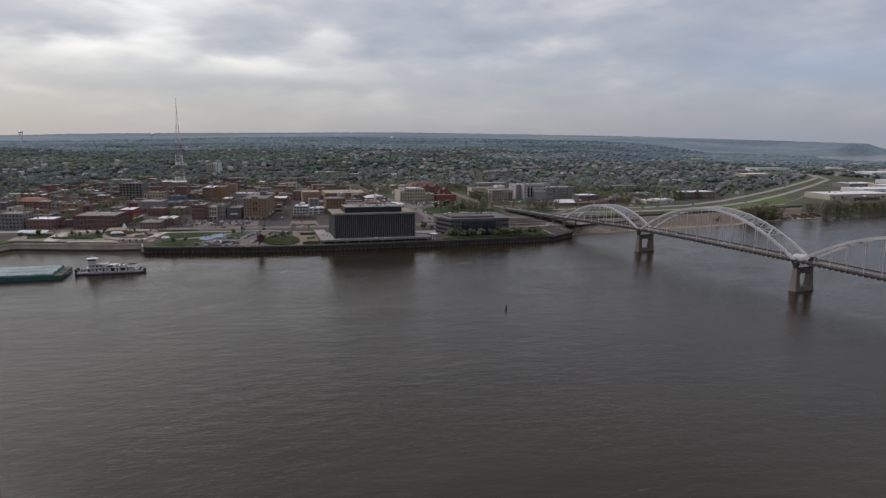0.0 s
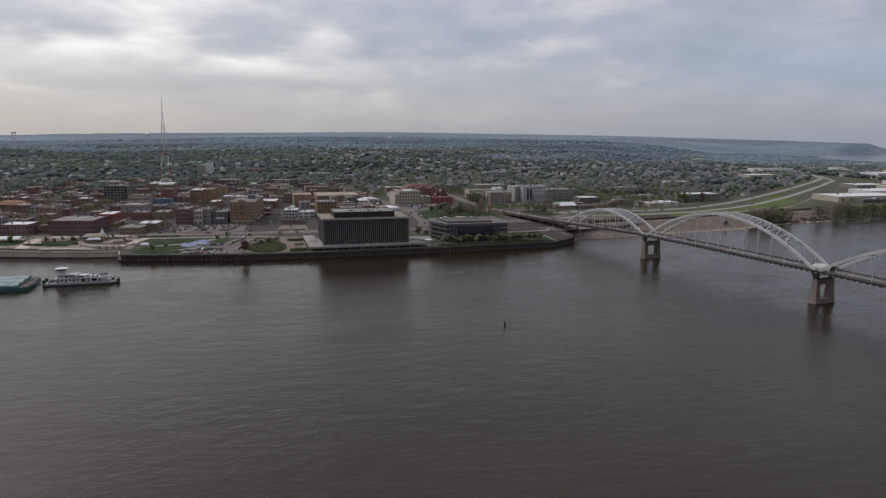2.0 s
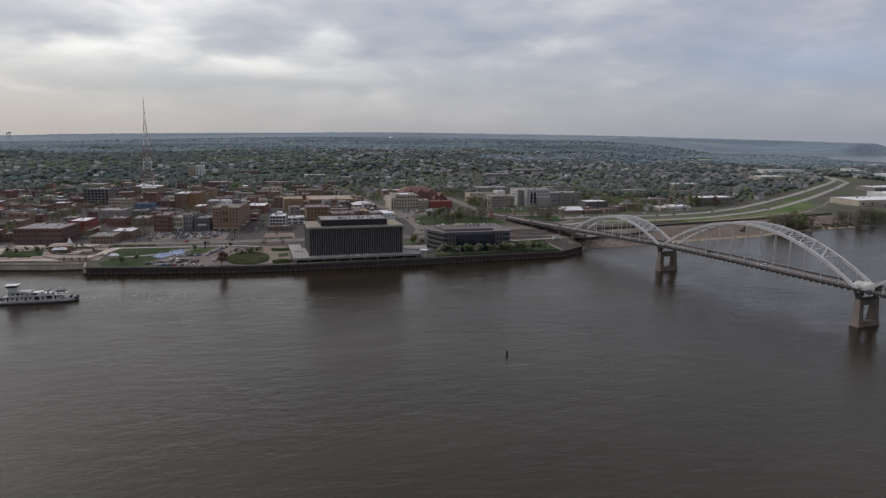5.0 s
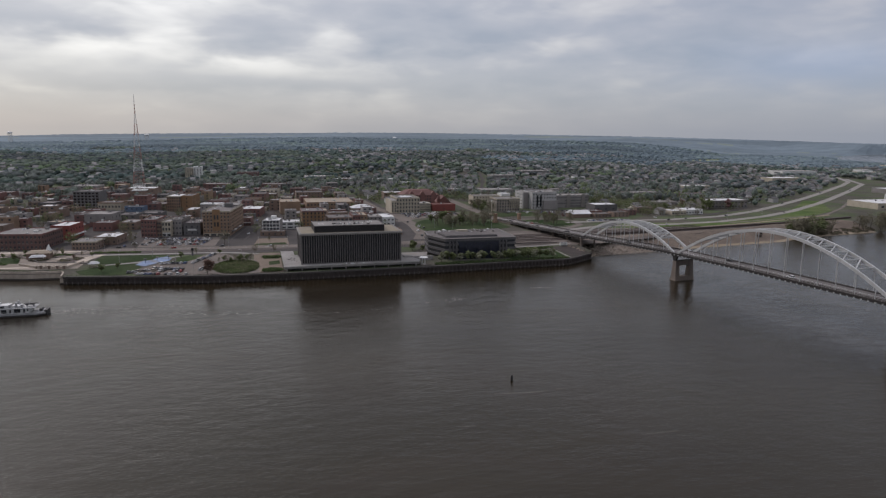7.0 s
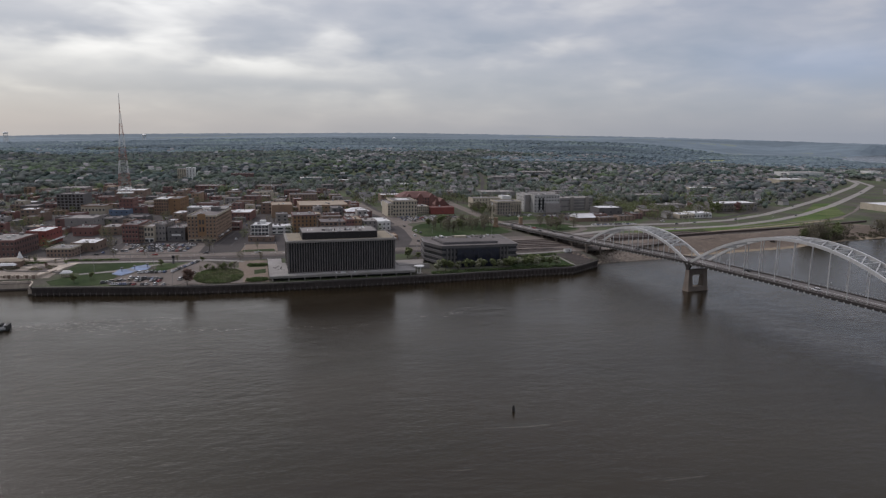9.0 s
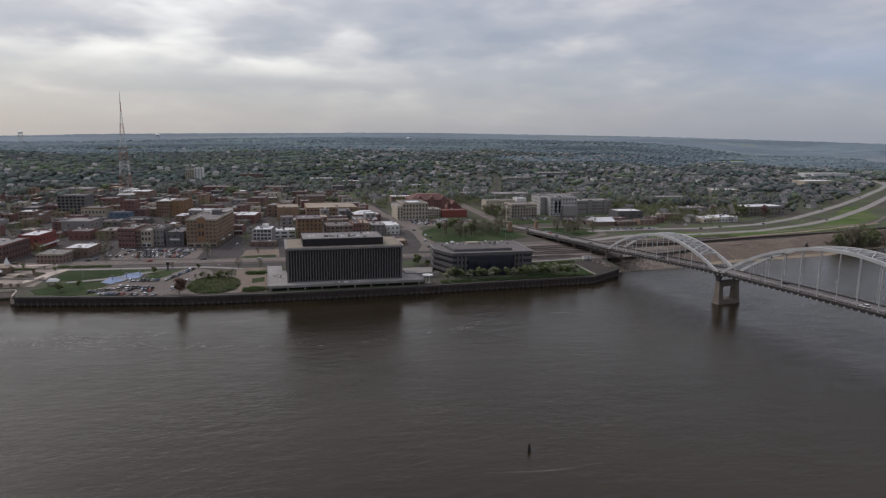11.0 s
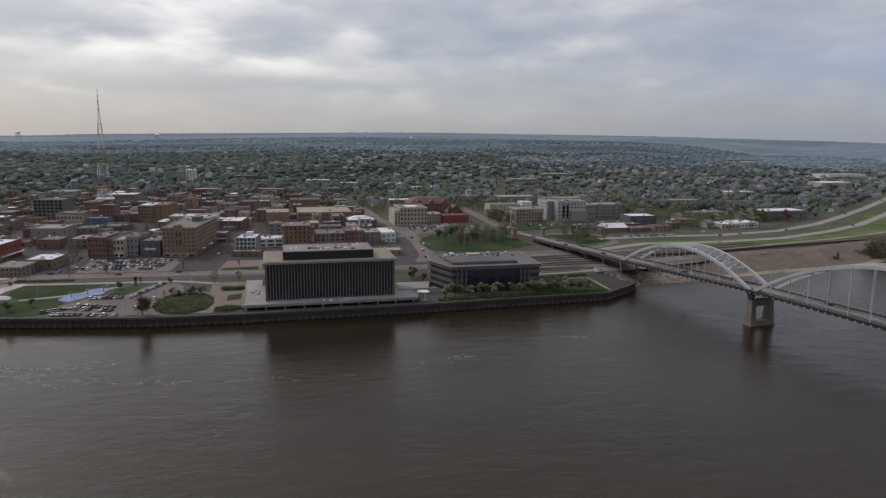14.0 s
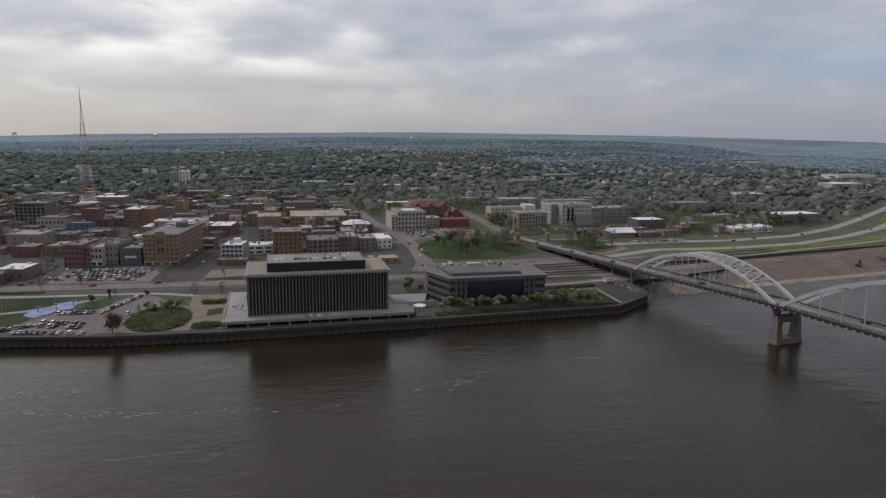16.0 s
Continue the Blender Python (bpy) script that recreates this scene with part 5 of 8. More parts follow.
def building(name, label, x0, x1, y0, y1, top, wall, roof, floors=3, nf=5, ns=0, side="R", win=(1.2, 1.7), base=None, units=2, sills=False, parapet=0.7, cornice=None, seed=1, pane=None, category="building", turned=None):
    pane = pane or WINGLASS
    cx, cy = (x0 + x1) / 2, (y0 + y1) / 2
    hx, hy = (x1 - x0) / 2, (y1 - y0) / 2
    rz = -10 if turned is True or (turned is None and cx < 0 and y0 < 700) else 0
    if rz:  # turned about the middle of its front
        u, v = untown(cx, y0)
        PLAN.append((u - hx, u + hx, v, v + 2 * hy))
        cx, cy = town(u, v + hy)
        q = [town(*p) for p in ((u - hx, v), (u + hx, v), (u - hx, v + 2 * hy), (u + hx, v + 2 * hy))]
        BUILT.append((min(p[0] for p in q), max(p[0] for p in q), min(p[1] for p in q), max(p[1] for p in q)))
    else:
        BUILT.append((x0, x1, y0, y1))
    z0 = ground_z(cx, cy)
    b = thing(name, label, category, (cx, cy, z0), rz)
    h = top - z0
    part("wall", Geo().box(-hx, hx, -hy, hy, -0.4, h - parapet), wall, b)
    rim = Geo()
    for a in ((-hx, hx, -hy, -hy + 0.35), (-hx, hx, hy - 0.35, hy), (-hx, -hx + 0.35, -hy + 0.35, hy - 0.35), (hx - 0.35, hx, -hy + 0.35, hy - 0.35)):
        rim.box(*a, h - parapet, h)
    part("parapet", rim, cornice or wall, b)
    part("roof", Geo().box(-hx + 0.35, hx - 0.35, -hy + 0.35, hy - 0.35, h - parapet, h - parapet + 0.15), roof, b)
    if cornice:
        g = Geo()
        for z in (h - parapet - 0.4,):
            g.box(-hx - 0.3, hx + 0.3, -hy - 0.3, hy + 0.3, z, z + 0.4)
        part("cornice", g, cornice, b)
    fh = (h - parapet) / floors
    w, wh = win
    wh = min(wh, fh * 0.62)
    for fl in range(floors):
        z = fl * fh + fh * 0.28
        if fl == 0 and base:
            sf = part("shop_front", Geo().box(-hx + 0.4, hx - 0.4, -hy - 0.12, -hy + 0.2, 0.2, fh * 0.82), base, b)
            for k in range(max(2, nf // 2)):
                x = -hx + (hx * 2) * (k + 0.5) / max(2, nf // 2)
                part("shop_window", window_mesh(hx * 1.5 / max(2, nf // 2), fh * 0.5, "x", pane), pane, sf, at=(x, -hy - 0.14, fh * 0.12))
        else:
            for k in range(nf):
                x = -hx + 2 * hx * (k + 0.5) / nf
                wn = part("window", window_mesh(min(w, 1.5 * hx / nf), wh, "x", pane), pane, b, at=(x, -hy - 0.02, z))
                if sills:
                    part("sill", sill_mesh(min(w, 1.5 * hx / nf)), CREAM, wn)
        for k in range(ns):
            y = -hy + 2 * hy * (k + 0.5) / ns
            part("window", window_mesh(min(w, 1.5 * hy / ns), wh, "y", pane), pane, b, at=((hx + 0.02) if side == "R" else (-hx - 0.02), y, z))
    rnd = random.Random(seed * 7 + int(x0))
    for k in range(units):
        ux, uy = rnd.uniform(-hx * 0.7, hx * 0.6), rnd.uniform(-hy * 0.7, hy * 0.7)
        uw, ud, uh = rnd.uniform(1, 3.2), rnd.uniform(1, 2.6), rnd.uniform(0.8, 2.0)
        part("roof_unit", Geo().box(ux, ux + uw, uy, uy + ud, h - parapet + 0.1, h - parapet + uh), rnd.choice((METAL, GREYROOF, WHITE, DARKWALL)), b)
    return b, h, hx, hy


# the buff brick hotel
ht, hh, hx, hy = building("hotel", "tall buff brick hotel with rows of small windows", -79, -54.3, 158, 222, 31.0, TANBRICK, DARKROOF, 7, 8, 16, "R", (1.15, 1.7), CREAM, 4, True, 0.9, CREAM)
part("centre_bay", Geo().box(-3.4, 3.4, -hy - 0.35, -hy, 5, hh + 1.2), ORANGEBRICK, ht, "ornate orange brick centre bay")
for k in range(4):
    part("bay_window", Geo().box(-2.2 + (k % 2) * 2.7, -0.6 + (k % 2) * 2.7, -hy - 0.42, -hy - 0.3, 9 + 6.5 * (k // 2), 13 + 6.5 * (k // 2)), WINGLASS, ht)
part("lift_house", Geo().box(0, 7, 4, 12, hh - 0.8, hh + 3.2), DARKWALL, ht)
part("lower_roof", Geo().box(-11, 11, 14, 30, hh - 0.75, hh + 0.4), GREYROOF, ht)
for k in range(5):
    part("awning", Geo().box(hx, hx + 1.6, -hy + 6 + 11 * k, -hy + 12 + 11 * k, 3.2, 3.9), WHITE if k % 2 else DARKWALL, ht)
# riverfront row
building("brick_shop", "red brick corner block with rows of windows", -132.5, -119.2, 162, 196, 23.8, REDBRICK, DARKROOF, 4, 5, 0, "R", (1.2, 1.8), None, 3, True)
building("brick_shop", "narrow brown brick block between neighbours", -119.0, -115.2, 163, 196, 22.4, BROWNBRICK, DARKROOF, 4, 2, 0)
building("cream_shop", "narrow cream shop with tall windows", -115.0, -107.0, 163.5, 190, 21.6, CREAM, GREYROOF, 3, 3, 0, "R", (1.5, 2.4), WHITE, 2, True)
building("grey_shop", "grey stucco block with a dark side wall", -106.8, -98, 169, 198, 22.4, GREYWALL, DARKROOF, 3, 3, 6, "R")
dk, dh, dx, dy = building("dark_shop", "charcoal block with a white sign panel", -96.6, -81.4, 166.5, 198, 19.4, DARKWALL, DARKROOF, 2, 3, 0, units=4)
part("sign_panel", Geo().box(-4, 4, -dy - 0.2, -dy, 4.6, 6.2), WHITE, dk)
building("brick_block", "long dark brick block with a flat tar roof", -131, -100, 199, 226, 19.0, DARKBRICK, DARKROOF, 3, 8, 0, units=6)
building("brick_block", "low dark brick block with skylights", -98, -82, 201, 226, 16.5, BROWNBRICK, DARKROOF, 2, 4, 0, units=5)
# by the corner square
gl, gh, gx, gy = building("glazed_office", "grey glazed office with a white roof", -25.2, -9.6, 161.5, 184, 20.6, GREYWALL, WHITEROOF, 4, 1, 1, "L", (1.0, 1.0), None, 2)
for k in range(4):
    part("window_band", Geo().box(-gx + 0.5, gx - 0.5, -gy - 0.08, -gy + 0.1, 1.0 + 3.2 * k, 2.8 + 3.2 * k), WINGLASS, gl)
    part("slab_edge", Geo().box(-gx - 0.25, gx + 0.25, -gy - 0.3, -gy + 0.1, 2.95 + 3.2 * k, 3.35 + 3.2 * k), WHITE, gl)
for k in range(6):
    x = -gx + 2 * gx * k / 5
    part("pillar", Geo().box(x - 0.2, x + 0.2, -gy - 0.35, -gy - 0.05, 0, gh - 0.8), WHITE, gl)
part("lift_house", Geo().box(-2, 3, 2, 7, gh - 0.6, gh + 2.4), WHITE, gl)
building("low_shop", "low brown shop before the glazed office", -28, -6, 148, 158, 12.0, BROWNBRICK, GREYROOF, 1, 4, 0, units=2)
building("white_office", "low white office with ribbon windows", -8.5, 12.0, 190, 208, 15.0, WHITE, WHITEROOF, 2, 3, 0, "R", (5.0, 1.6), units=3)
building("orange_brick_block", "five-storey orange brick block with dark windows", 13.3, 35.2, 183, 214, 26.2, ORANGEBRICK, DARKROOF, 5, 6, 8, "L", (1.3, 2.0), None, 3, False, 0.9, DARKBRICK)
building("brick_row", "dark brick row with wide windows", 39.3, 64, 186, 214, 18.6, BROWNBRICK, DARKROOF, 3, 6, 0, "R", (2.4, 1.9), units=4)
building("brick_row", "narrow red brick house in a row", 64.2, 71.8, 185, 212, 20.6, REDBRICK, DARKROOF, 3, 3, 0)
building("tan_row", "narrow tan stucco block in a row", 72.0, 79.4, 187, 214, 20.4, TANBRICK, TANROOF, 3, 2, 0)
building("grey_row", "grey block with tall front windows", 82, 95, 191, 216, 18.0, GREYWALL, GREYROOF, 3, 3, 0)
building("white_block", "white block with a pale flat roof", 97.2, 110, 197, 228, 16.4, WHITE, WHITEROOF, 2, 3, 6, "R", (1.8, 1.4))
building("tan_low_block", "low tan block with a brown flat roof", 82.5, 104.5, 134, 150, 11.6, TANBRICK, TANROOF, 1, 4, 0, units=1)
building("brick_row", "dark block with a pale hipped roof", 76.5, 107, 290, 318, 15.6, DARKBRICK, GREYROOF, 2, 7, 0)
hw = thing("roof_monitor", "white hipped roof over a dark brick block", "roof", (91.7, 304, 15.1))
part("roof", Geo().hip(-13, 13, -11, 11, 0, 3.2, 8), WHITEROOF, hw)
building("arena", "broad tan hall with a flat gravel roof", 30, 88, 347, 402, 17.6, TANBRICK, TANROOF, 2, 14, 0, "R", (2.2, 1.6), units=3)
building("arena_annex", "plain tan brick block with no front windows", -3, 20, 313, 348, 22.4, TANBRICK, TANROOF, 1, 0, 0, units=2)
ch, chh, chx, chy = building("courthouse", "cream stone courthouse with tall dark windows", 133, 162, 300, 340, 26.0, CREAM, GREYROOF, 4, 8, 10, "L", (1.7, 2.4), None, 2, False, 1.0, CREAM)
part("entrance_wing", Geo().box(-chx - 6.5, -chx, -chy - 3, chy - 6, -0.3, chh - 3), CREAM, ch)
for k in range(12):
    part("window", window_mesh(1.5, 2.2, "x", WINGLASS), WINGLASS, ch, at=(-chx - 5 + 3.4 * (k % 2), -chy - 3.02, 2 + 3.0 * (k // 2 % 4)))
part("wing_roof", Geo().box(-chx - 6.2, -chx, -chy - 2.6, chy - 6.4, chh - 3, chh - 2.8), GREYROOF, ch)
part("white_panel", Geo().box(-6, 8, -6, 10, chh - 0.8, chh - 0.4), WHITEROOF, ch)
rc, rh, rx, ry = building("brick_hall", "large red brick hall with a red hipped roof", 156, 205, 368, 402, 22.6, REDBRICK, REDROOF, 4, 14, 0, "L", (1.4, 2.2), units=0)
part("hip_roof", Geo().hip(-rx - 0.6, rx + 0.6, -ry - 0.6, ry + 0.6, rh - 0.2, rh + 6.0, 11), REDROOF, rc, "dull red tiled roof")
for k in range(3):
    part("gable", Geo().box(-16 + 15 * k, -10 + 15 * k, -ry - 0.6, -ry + 1, 0, rh + 1.5).gable(-16.3 + 15 * k, -9.7 + 15 * k, -ry - 0.8, -ry + 6, rh + 1.5, rh + 5, "y"), REDBRICK, rc)
cc, _, _, _ = building("brick_church", "red brick church with a pointed red roof", 196, 212, 340, 358, 15.5, REDBRICK, REDROOF, 2, 4, 0, units=0)
part("steep_roof", Geo().gable(-8.4, 8.4, -9.4, 9.4, 8.0, 16.0, "y"), REDROOF, cc)
part("turret", Geo().box(-9, -5, -10, -6, 0, 12).hip(-9.3, -4.7, -10.3, -5.7, 12, 18, 2.25), REDROOF, cc)
building("red_store", "low bright red painted store", 182, 211, 312, 330, 15.8, REDPAINT, REDROOF, 1, 1, 0, "R", (1.2, 1.2), units=1)
building("stone_annex", "pale stone annex with narrow windows", 163, 181, 318, 338, 17.0, CREAM, GREYROOF, 3, 7, 0)
cy_, chh2, cx2, cy2 = building("city_hall", "tan stone city hall with tall front columns", 259, 290, 293, 320, 23.6, STONE, GREYROOF, 4, 9, 6, "L", (1.5, 2.2), None, 1, False, 1.0, CREAM)
for k in range(6):
    part("column", Geo().tube((2 + 2.4 * k, -cy2 - 0.7, 3.5), (2 + 2.4 * k, -cy2 - 0.7, 12.5), 0.5, 0.45, 10), CREAM, cy_)
part("portico_roof", Geo().box(0.5, 15.4, -cy2 - 1.6, -cy2 + 0.2, 12.5, 13.8), CREAM, cy_)
building("cream_block", "long cream block behind the city hall", 254, 292, 372, 392, 20.0, CREAM, GREYROOF, 3, 9, 0, "L")
building("white_cube", "white stucco cube with a low domed roof", 294, 307, 370, 386, 22.4, WHITE, WHITEROOF, 2, 2, 0)
jl, jh, jx, jy = building("white_block", "white modern block with square black windows", 312.5, 346.5, 306, 336, 29.6, OFFWHITE, GREYROOF, 5, 9, 0, "L", (1.5, 1.5), None, 3, False, 0.8, OFFWHITE, 3, CARGLASS)
part("dark_bay", Geo().box(-11, -8.6, -jy - 0.1, -jy, 3, jh - 4), CARGLASS, jl)
part("dark_bay", Geo().box(-6.4, -4.0, -jy - 0.1, -jy, 3, jh - 4), CARGLASS, jl)
part("grey_block", Geo().box(-2.5, jx + 0.4, -jy - 3, -jy - 0.06, -0.3, jh * 0.52), GREYWALL, jl, "grey lower block")
wt, wh_, wx, wy = building("white_block", "white stair block with a grey front and square windows", 304, 311.5, 318, 345, 28.4, OFFWHITE, GREYROOF, 5, 1, 5, "L", (1.4, 1.4), None, 0, False, 0.6, None, 3, CARGLASS)
part("grey_front", Geo().box(-wx + 1.5, wx + 0.3, -wy - 0.2, -wy - 0.03, 0, wh_ + 0.2), GREYWALL, wt)
pk, ph_, pkx, pky = building("parking_deck", "grey concrete parking deck with open bands", 352.5, 398, 317, 342, 24.0, GREYWALL, CONC, 1, 0, 0, units=2)
for k in range(4):
    part("open_band", Geo().box(-pkx + (1 if k % 2 else 12), pkx - 1, -pky - 0.05, -pky + 0.2, 1.2 + 3.8 * k, 2.8 + 3.8 * k), DARKWALL, pk)
for x in (-9, 12):
    part("stair_core", Geo().box(x, x + 5, -pky - 1.2, -pky - 0.04, 0, ph_ + 1.0), CONC, pk)
building("metal_shed", "broad metal shed with a pale flat roof", 381.5, 413, 268, 292, 16.4, DARKWALL, WHITEROOF, 1, 3, 0, "L", (2.5, 2.0), units=1)
tn = thing("market_tent", "white gabled tent roof over a brick base", "market hall", (337, 225, ground_z(337, 225)))
part("wall", Geo().box(-11.5, 11.5, -9, 9, -0.3, 4.5), BROWNBRICK, tn)
part("roof", Geo().gable(-12.5, 12.5, -10, 10, 4.5, 8.2, "x"), WHITEROOF, tn)
BUILT.append((324, 350, 214, 236))
building("brick_depot", "low brown brick depot", 352, 374, 212, 228, 12.2, BROWNBRICK, DARKROOF, 1, 5, 0, units=2)
building("brick_depot", "small brown brick depot with a tar roof", 378, 398, 214, 228, 13.2, BROWNBRICK, DARKROOF, 2, 4, 0, units=2)
building("brick_depot", "dark brick shed beside a tank", 401, 415, 226, 242, 13.8, DARKBRICK, GREYROOF, 2, 3, 0, units=2)
building("brick_depot", "low red brick works", 356, 376, 238, 254, 12.4, REDBRICK, DARKROOF, 1, 4, 0, units=3)
tk = thing("storage_tank", "cream round storage tank beside a depot", "tank", (421, 248, 7.4))
part("shell", Geo().tube((0, 0, 0), (0, 0, 7.4), 3.2, 3.2, 20).tube((0, 0, 7.4), (0, 0, 8.3), 3.2, 0.6, 20), CREAM, tk)
building("brick_depot", "long brown brick depot with dark bays", 428, 450, 246, 262, 14.6, BROWNBRICK, DARKROOF, 2, 6, 0, "L")
building("low_store", "low cream store with a white flat roof", 459.5, 480, 218, 240, 12.6, CREAM, WHITEROOF, 1, 5, 0, "L", (2, 1.5))
building("low_store", "low white store with an awning front", 480.5, 505, 220, 242, 13.4, WHITE, WHITEROOF, 1, 6, 0, "L", (2, 1.6))
building("school_hall", "long low grey hall with a white roof", 552.5, 614, 273, 300, 18.0, GREYWALL, WHITEROOF, 2, 12, 0, "L", (2.5, 1.5))
building("low_works", "long grey workshop with a pale roof", 489, 532, 312, 330, 13.4, GREYWALL, GREYROOF, 1, 8, 0, "L", (2.5, 1.5))
# older town to the left
building("buff_tower", "buff brick block with a cream cornice", -133, -117, 366, 398, 26.0, TANBRICK, WHITEROOF, 5, 6, 0, "R", (1.3, 1.8), None, 2, False, 0.8, CREAM)
building("orange_block", "plain orange brick side of a tall block", -116.6, -104, 364, 400, 26.2, ORANGEBRICK, DARKROOF, 4, 1, 4, "R", (1.2, 1.6), units=1)
building("dark_tower", "dark glass and brick slab block", -243, -213, 404, 428, 29.6, DARKWALL, DARKROOF, 6, 7, 0, "R", (2.6, 2.0), None, 3, False, 0.8, None, 1, DARKGLASS)
building("red_block", "tall red brick block below the mast", -166, -151, 345, 362, 29.0, REDBRICK, DARKROOF, 5, 4, 4, "R", (1.1, 1.5), units=0)
building("blue_shop", "low shop with a faded blue painted wall", -172, -151, 318, 330, 19.5, BLUEWALL, GREYROOF, 3, 4, 0, "R", (1.4, 1.4))
building("cream_arcade", "cream brick block with arched windows", -203, -178, 338, 360, 22.5, CREAM, DARKROOF, 2, 7, 0, "R", (1.7, 2.2), None, 2, False, 0.8, TANBRICK)
building("grey_store", "grey windowless store with a flat roof", -198, -172, 248, 276, 20.0, GREYWALL, GREYROOF, 2, 2, 3, "R")
building("red_garage", "low red brick garage", -183, -165, 212, 232, 15.6, REDBRICK, DARKROOF, 1, 4, 0)
wr, wrh, wrx, wry = building("red_shop", "red painted shop with a white roof and awning", -206, -190, 161, 190, 20.4, REDPAINT, WHITEROOF, 2, 3, 5, "R", (1.4, 1.6))
part("awning", Geo().box(wrx, wrx + 2.0, -wry, wry, 3.4, 4.0), WHITE, wr)
building("tan_shop", "low tan brick shop with arched front windows", -176.5, -158, 103.5, 124, 14.4, BROWNBRICK, GREYROOF, 2, 7, 4, "R", (1.2, 1.6), None, 2, False, 0.7, CREAM)
building("white_roof_shed", "low shed with a white roof", -165, -146, 126, 150, 14.6, BROWNBRICK, WHITEROOF, 1, 4, 3, "R")
building("brick_warehouse", "large dark red brick warehouse with many windows", -238, -199, 114, 152, 20.6, DARKBRICK, GREYROOF, 3, 12, 10, "R", (1.5, 1.9), None, 7, True, 0.8, REDBRICK)
building("brick_warehouse", "dark brick building with a white roof", -281, -255, 124, 148, 17.0, DARKBRICK, WHITEROOF, 2, 8, 6, "R")
building("grey_flats", "grey block of flats with dark balconies", -306, -283, 130, 152, 22.4, GREYWALL, GREYROOF, 4, 7, 4, "R", (1.8, 1.6))
building("brick_block", "low dark brick block beside a lane", -252, -242, 132, 158, 14.5, DARKBRICK, DARKROOF, 2, 3, 0)
og, ogh, ogx, ogy = building("tiled_hall", "tan hall with an orange tiled hip roof", -345, -315, 328, 346, 14.6, TANBRICK, ORANGEROOF, 3, 9, 0, "R", (1.4, 1.6), units=0)
part("hip_roof", Geo().hip(-ogx - 1, ogx + 1, -ogy - 1, ogy + 1, ogh - 0.3, ogh + 3.6, 6), ORANGEROOF, og)
building("white_tower", "tall white apartment tower on the hillside", -151, -137, 812, 832, 35.0, CREAM, GREYROOF, 8, 4, 0, "R", (1.4, 1.6))
building("white_tower", "white slab of a tall apartment tower", -136.8, -122, 816, 836, 37.0, WHITE, WHITEROOF, 8, 3, 0, "R", (1.4, 1.6))
building("brown_slab", "long brown brick slab block", -61, -21, 832, 852, 25.5, DARKBRICK, GREYROOF, 5, 12, 0, "R", (1.6, 1.5))
building("brown_slab", "broad dark brown brick hall", 25, 62, 470, 500, 19.0, BROWNBRICK, DARKROOF, 3, 9, 0, "R")
building("white_shop", "long low white roofed shop", -86, -54, 328, 352, 18.0, WHITE, GREYROOF, 2, 6, 4, "R", (1.8, 1.4))
building("white_shop", "brick shop with a stepped white roof", -47, -26, 297, 330, 16.6, REDBRICK, WHITEROOF, 2, 5, 0, units=4)
rs, rsh, rsx, rsy = building("awning_shop", "dark red shop with a pale awning", -47.5, -36, 223, 238, 15.8, DARKBRICK, GREYROOF, 2, 4, 0)
part("awning", Geo().box(-rsx, rsx, -rsy - 2.0, -rsy, 3.2, 3.7), WHITE, rs)
building("grey_block", "plain white gabled side wall of a taller block", -88, -66, 262, 276, 27.0, GREYWALL, WHITEROOF, 3, 5, 0, "R", cornice=WHITE)
# warehouses by the far bank
for x0, x1, y0, y1, tp, wl, rf, lab in ((778, 905, 218, 268, 16.0, CREAM, WHITEROOF, "long cream warehouse with a white roof"), (800, 850, 196, 212, 13.5, DARKWALL, DARKROOF, "dark shed before a warehouse"),
                                       (915, 1010, 285, 330, 16.5, WHITE, WHITEROOF, "white warehouse with a pale flat roof"), (1030, 1150, 330, 380, 17, CREAM, WHITEROOF, "broad pale warehouse by the highway"),
                                       (1010, 1080, 400, 440, 16, GREYWALL, WHITEROOF, "grey warehouse with a pale roof"), (1160, 1260, 420, 480, 17, WHITE, WHITEROOF, "white works hall with a flat roof"),
                                       (1330, 1450, 640, 690, 20, WHITE, WHITEROOF, "distant white works hall"), (1480, 1600, 700, 760, 20, CREAM, WHITEROOF, "distant pale works hall"),
                                       (1200, 1300, 860, 910, 18, WHITE, GREYROOF, "distant grey works hall"), (1650, 1790, 820, 880, 22, WHITE, WHITEROOF, "distant white works hall")):
    building("warehouse", lab, x0, x1, y0, y1, tp, wl, rf, 1, 8, 0, "L", (4.0, 2.6), units=3, category="warehouse")

WH = random.Random(9)
for k in range(26):
    x0, y0 = WH.uniform(960, 1900), WH.uniform(330, 1250)
    if y0 < np.interp(x0, [900, 1300, 2000], [300, 420, 700]) or y0 > x0 * 0.75 - 60 or (x0 < 1320 and abs(y0 - np.interp(x0, [1000, 1290], [500, 760])) < 60):
        continue
    w, d = WH.uniform(30, 90), WH.uniform(20, 45)
    if free(x0, x0 + w, y0, y0 + d, 8):
        wl, rf = WH.choice(((CREAM, WHITEROOF), (WHITE, WHITEROOF), (GREYWALL, GREYROOF), (WHITE, GREYROOF)))
        building("warehouse", "distant low industrial hall with a flat roof", x0, x0 + w, y0, y0 + d, 7.5 + WH.uniform(6, 10), wl, rf, 1, 3, 0, "L", (4.0, 2.6), units=1, category="warehouse")
MT = random.Random(14)
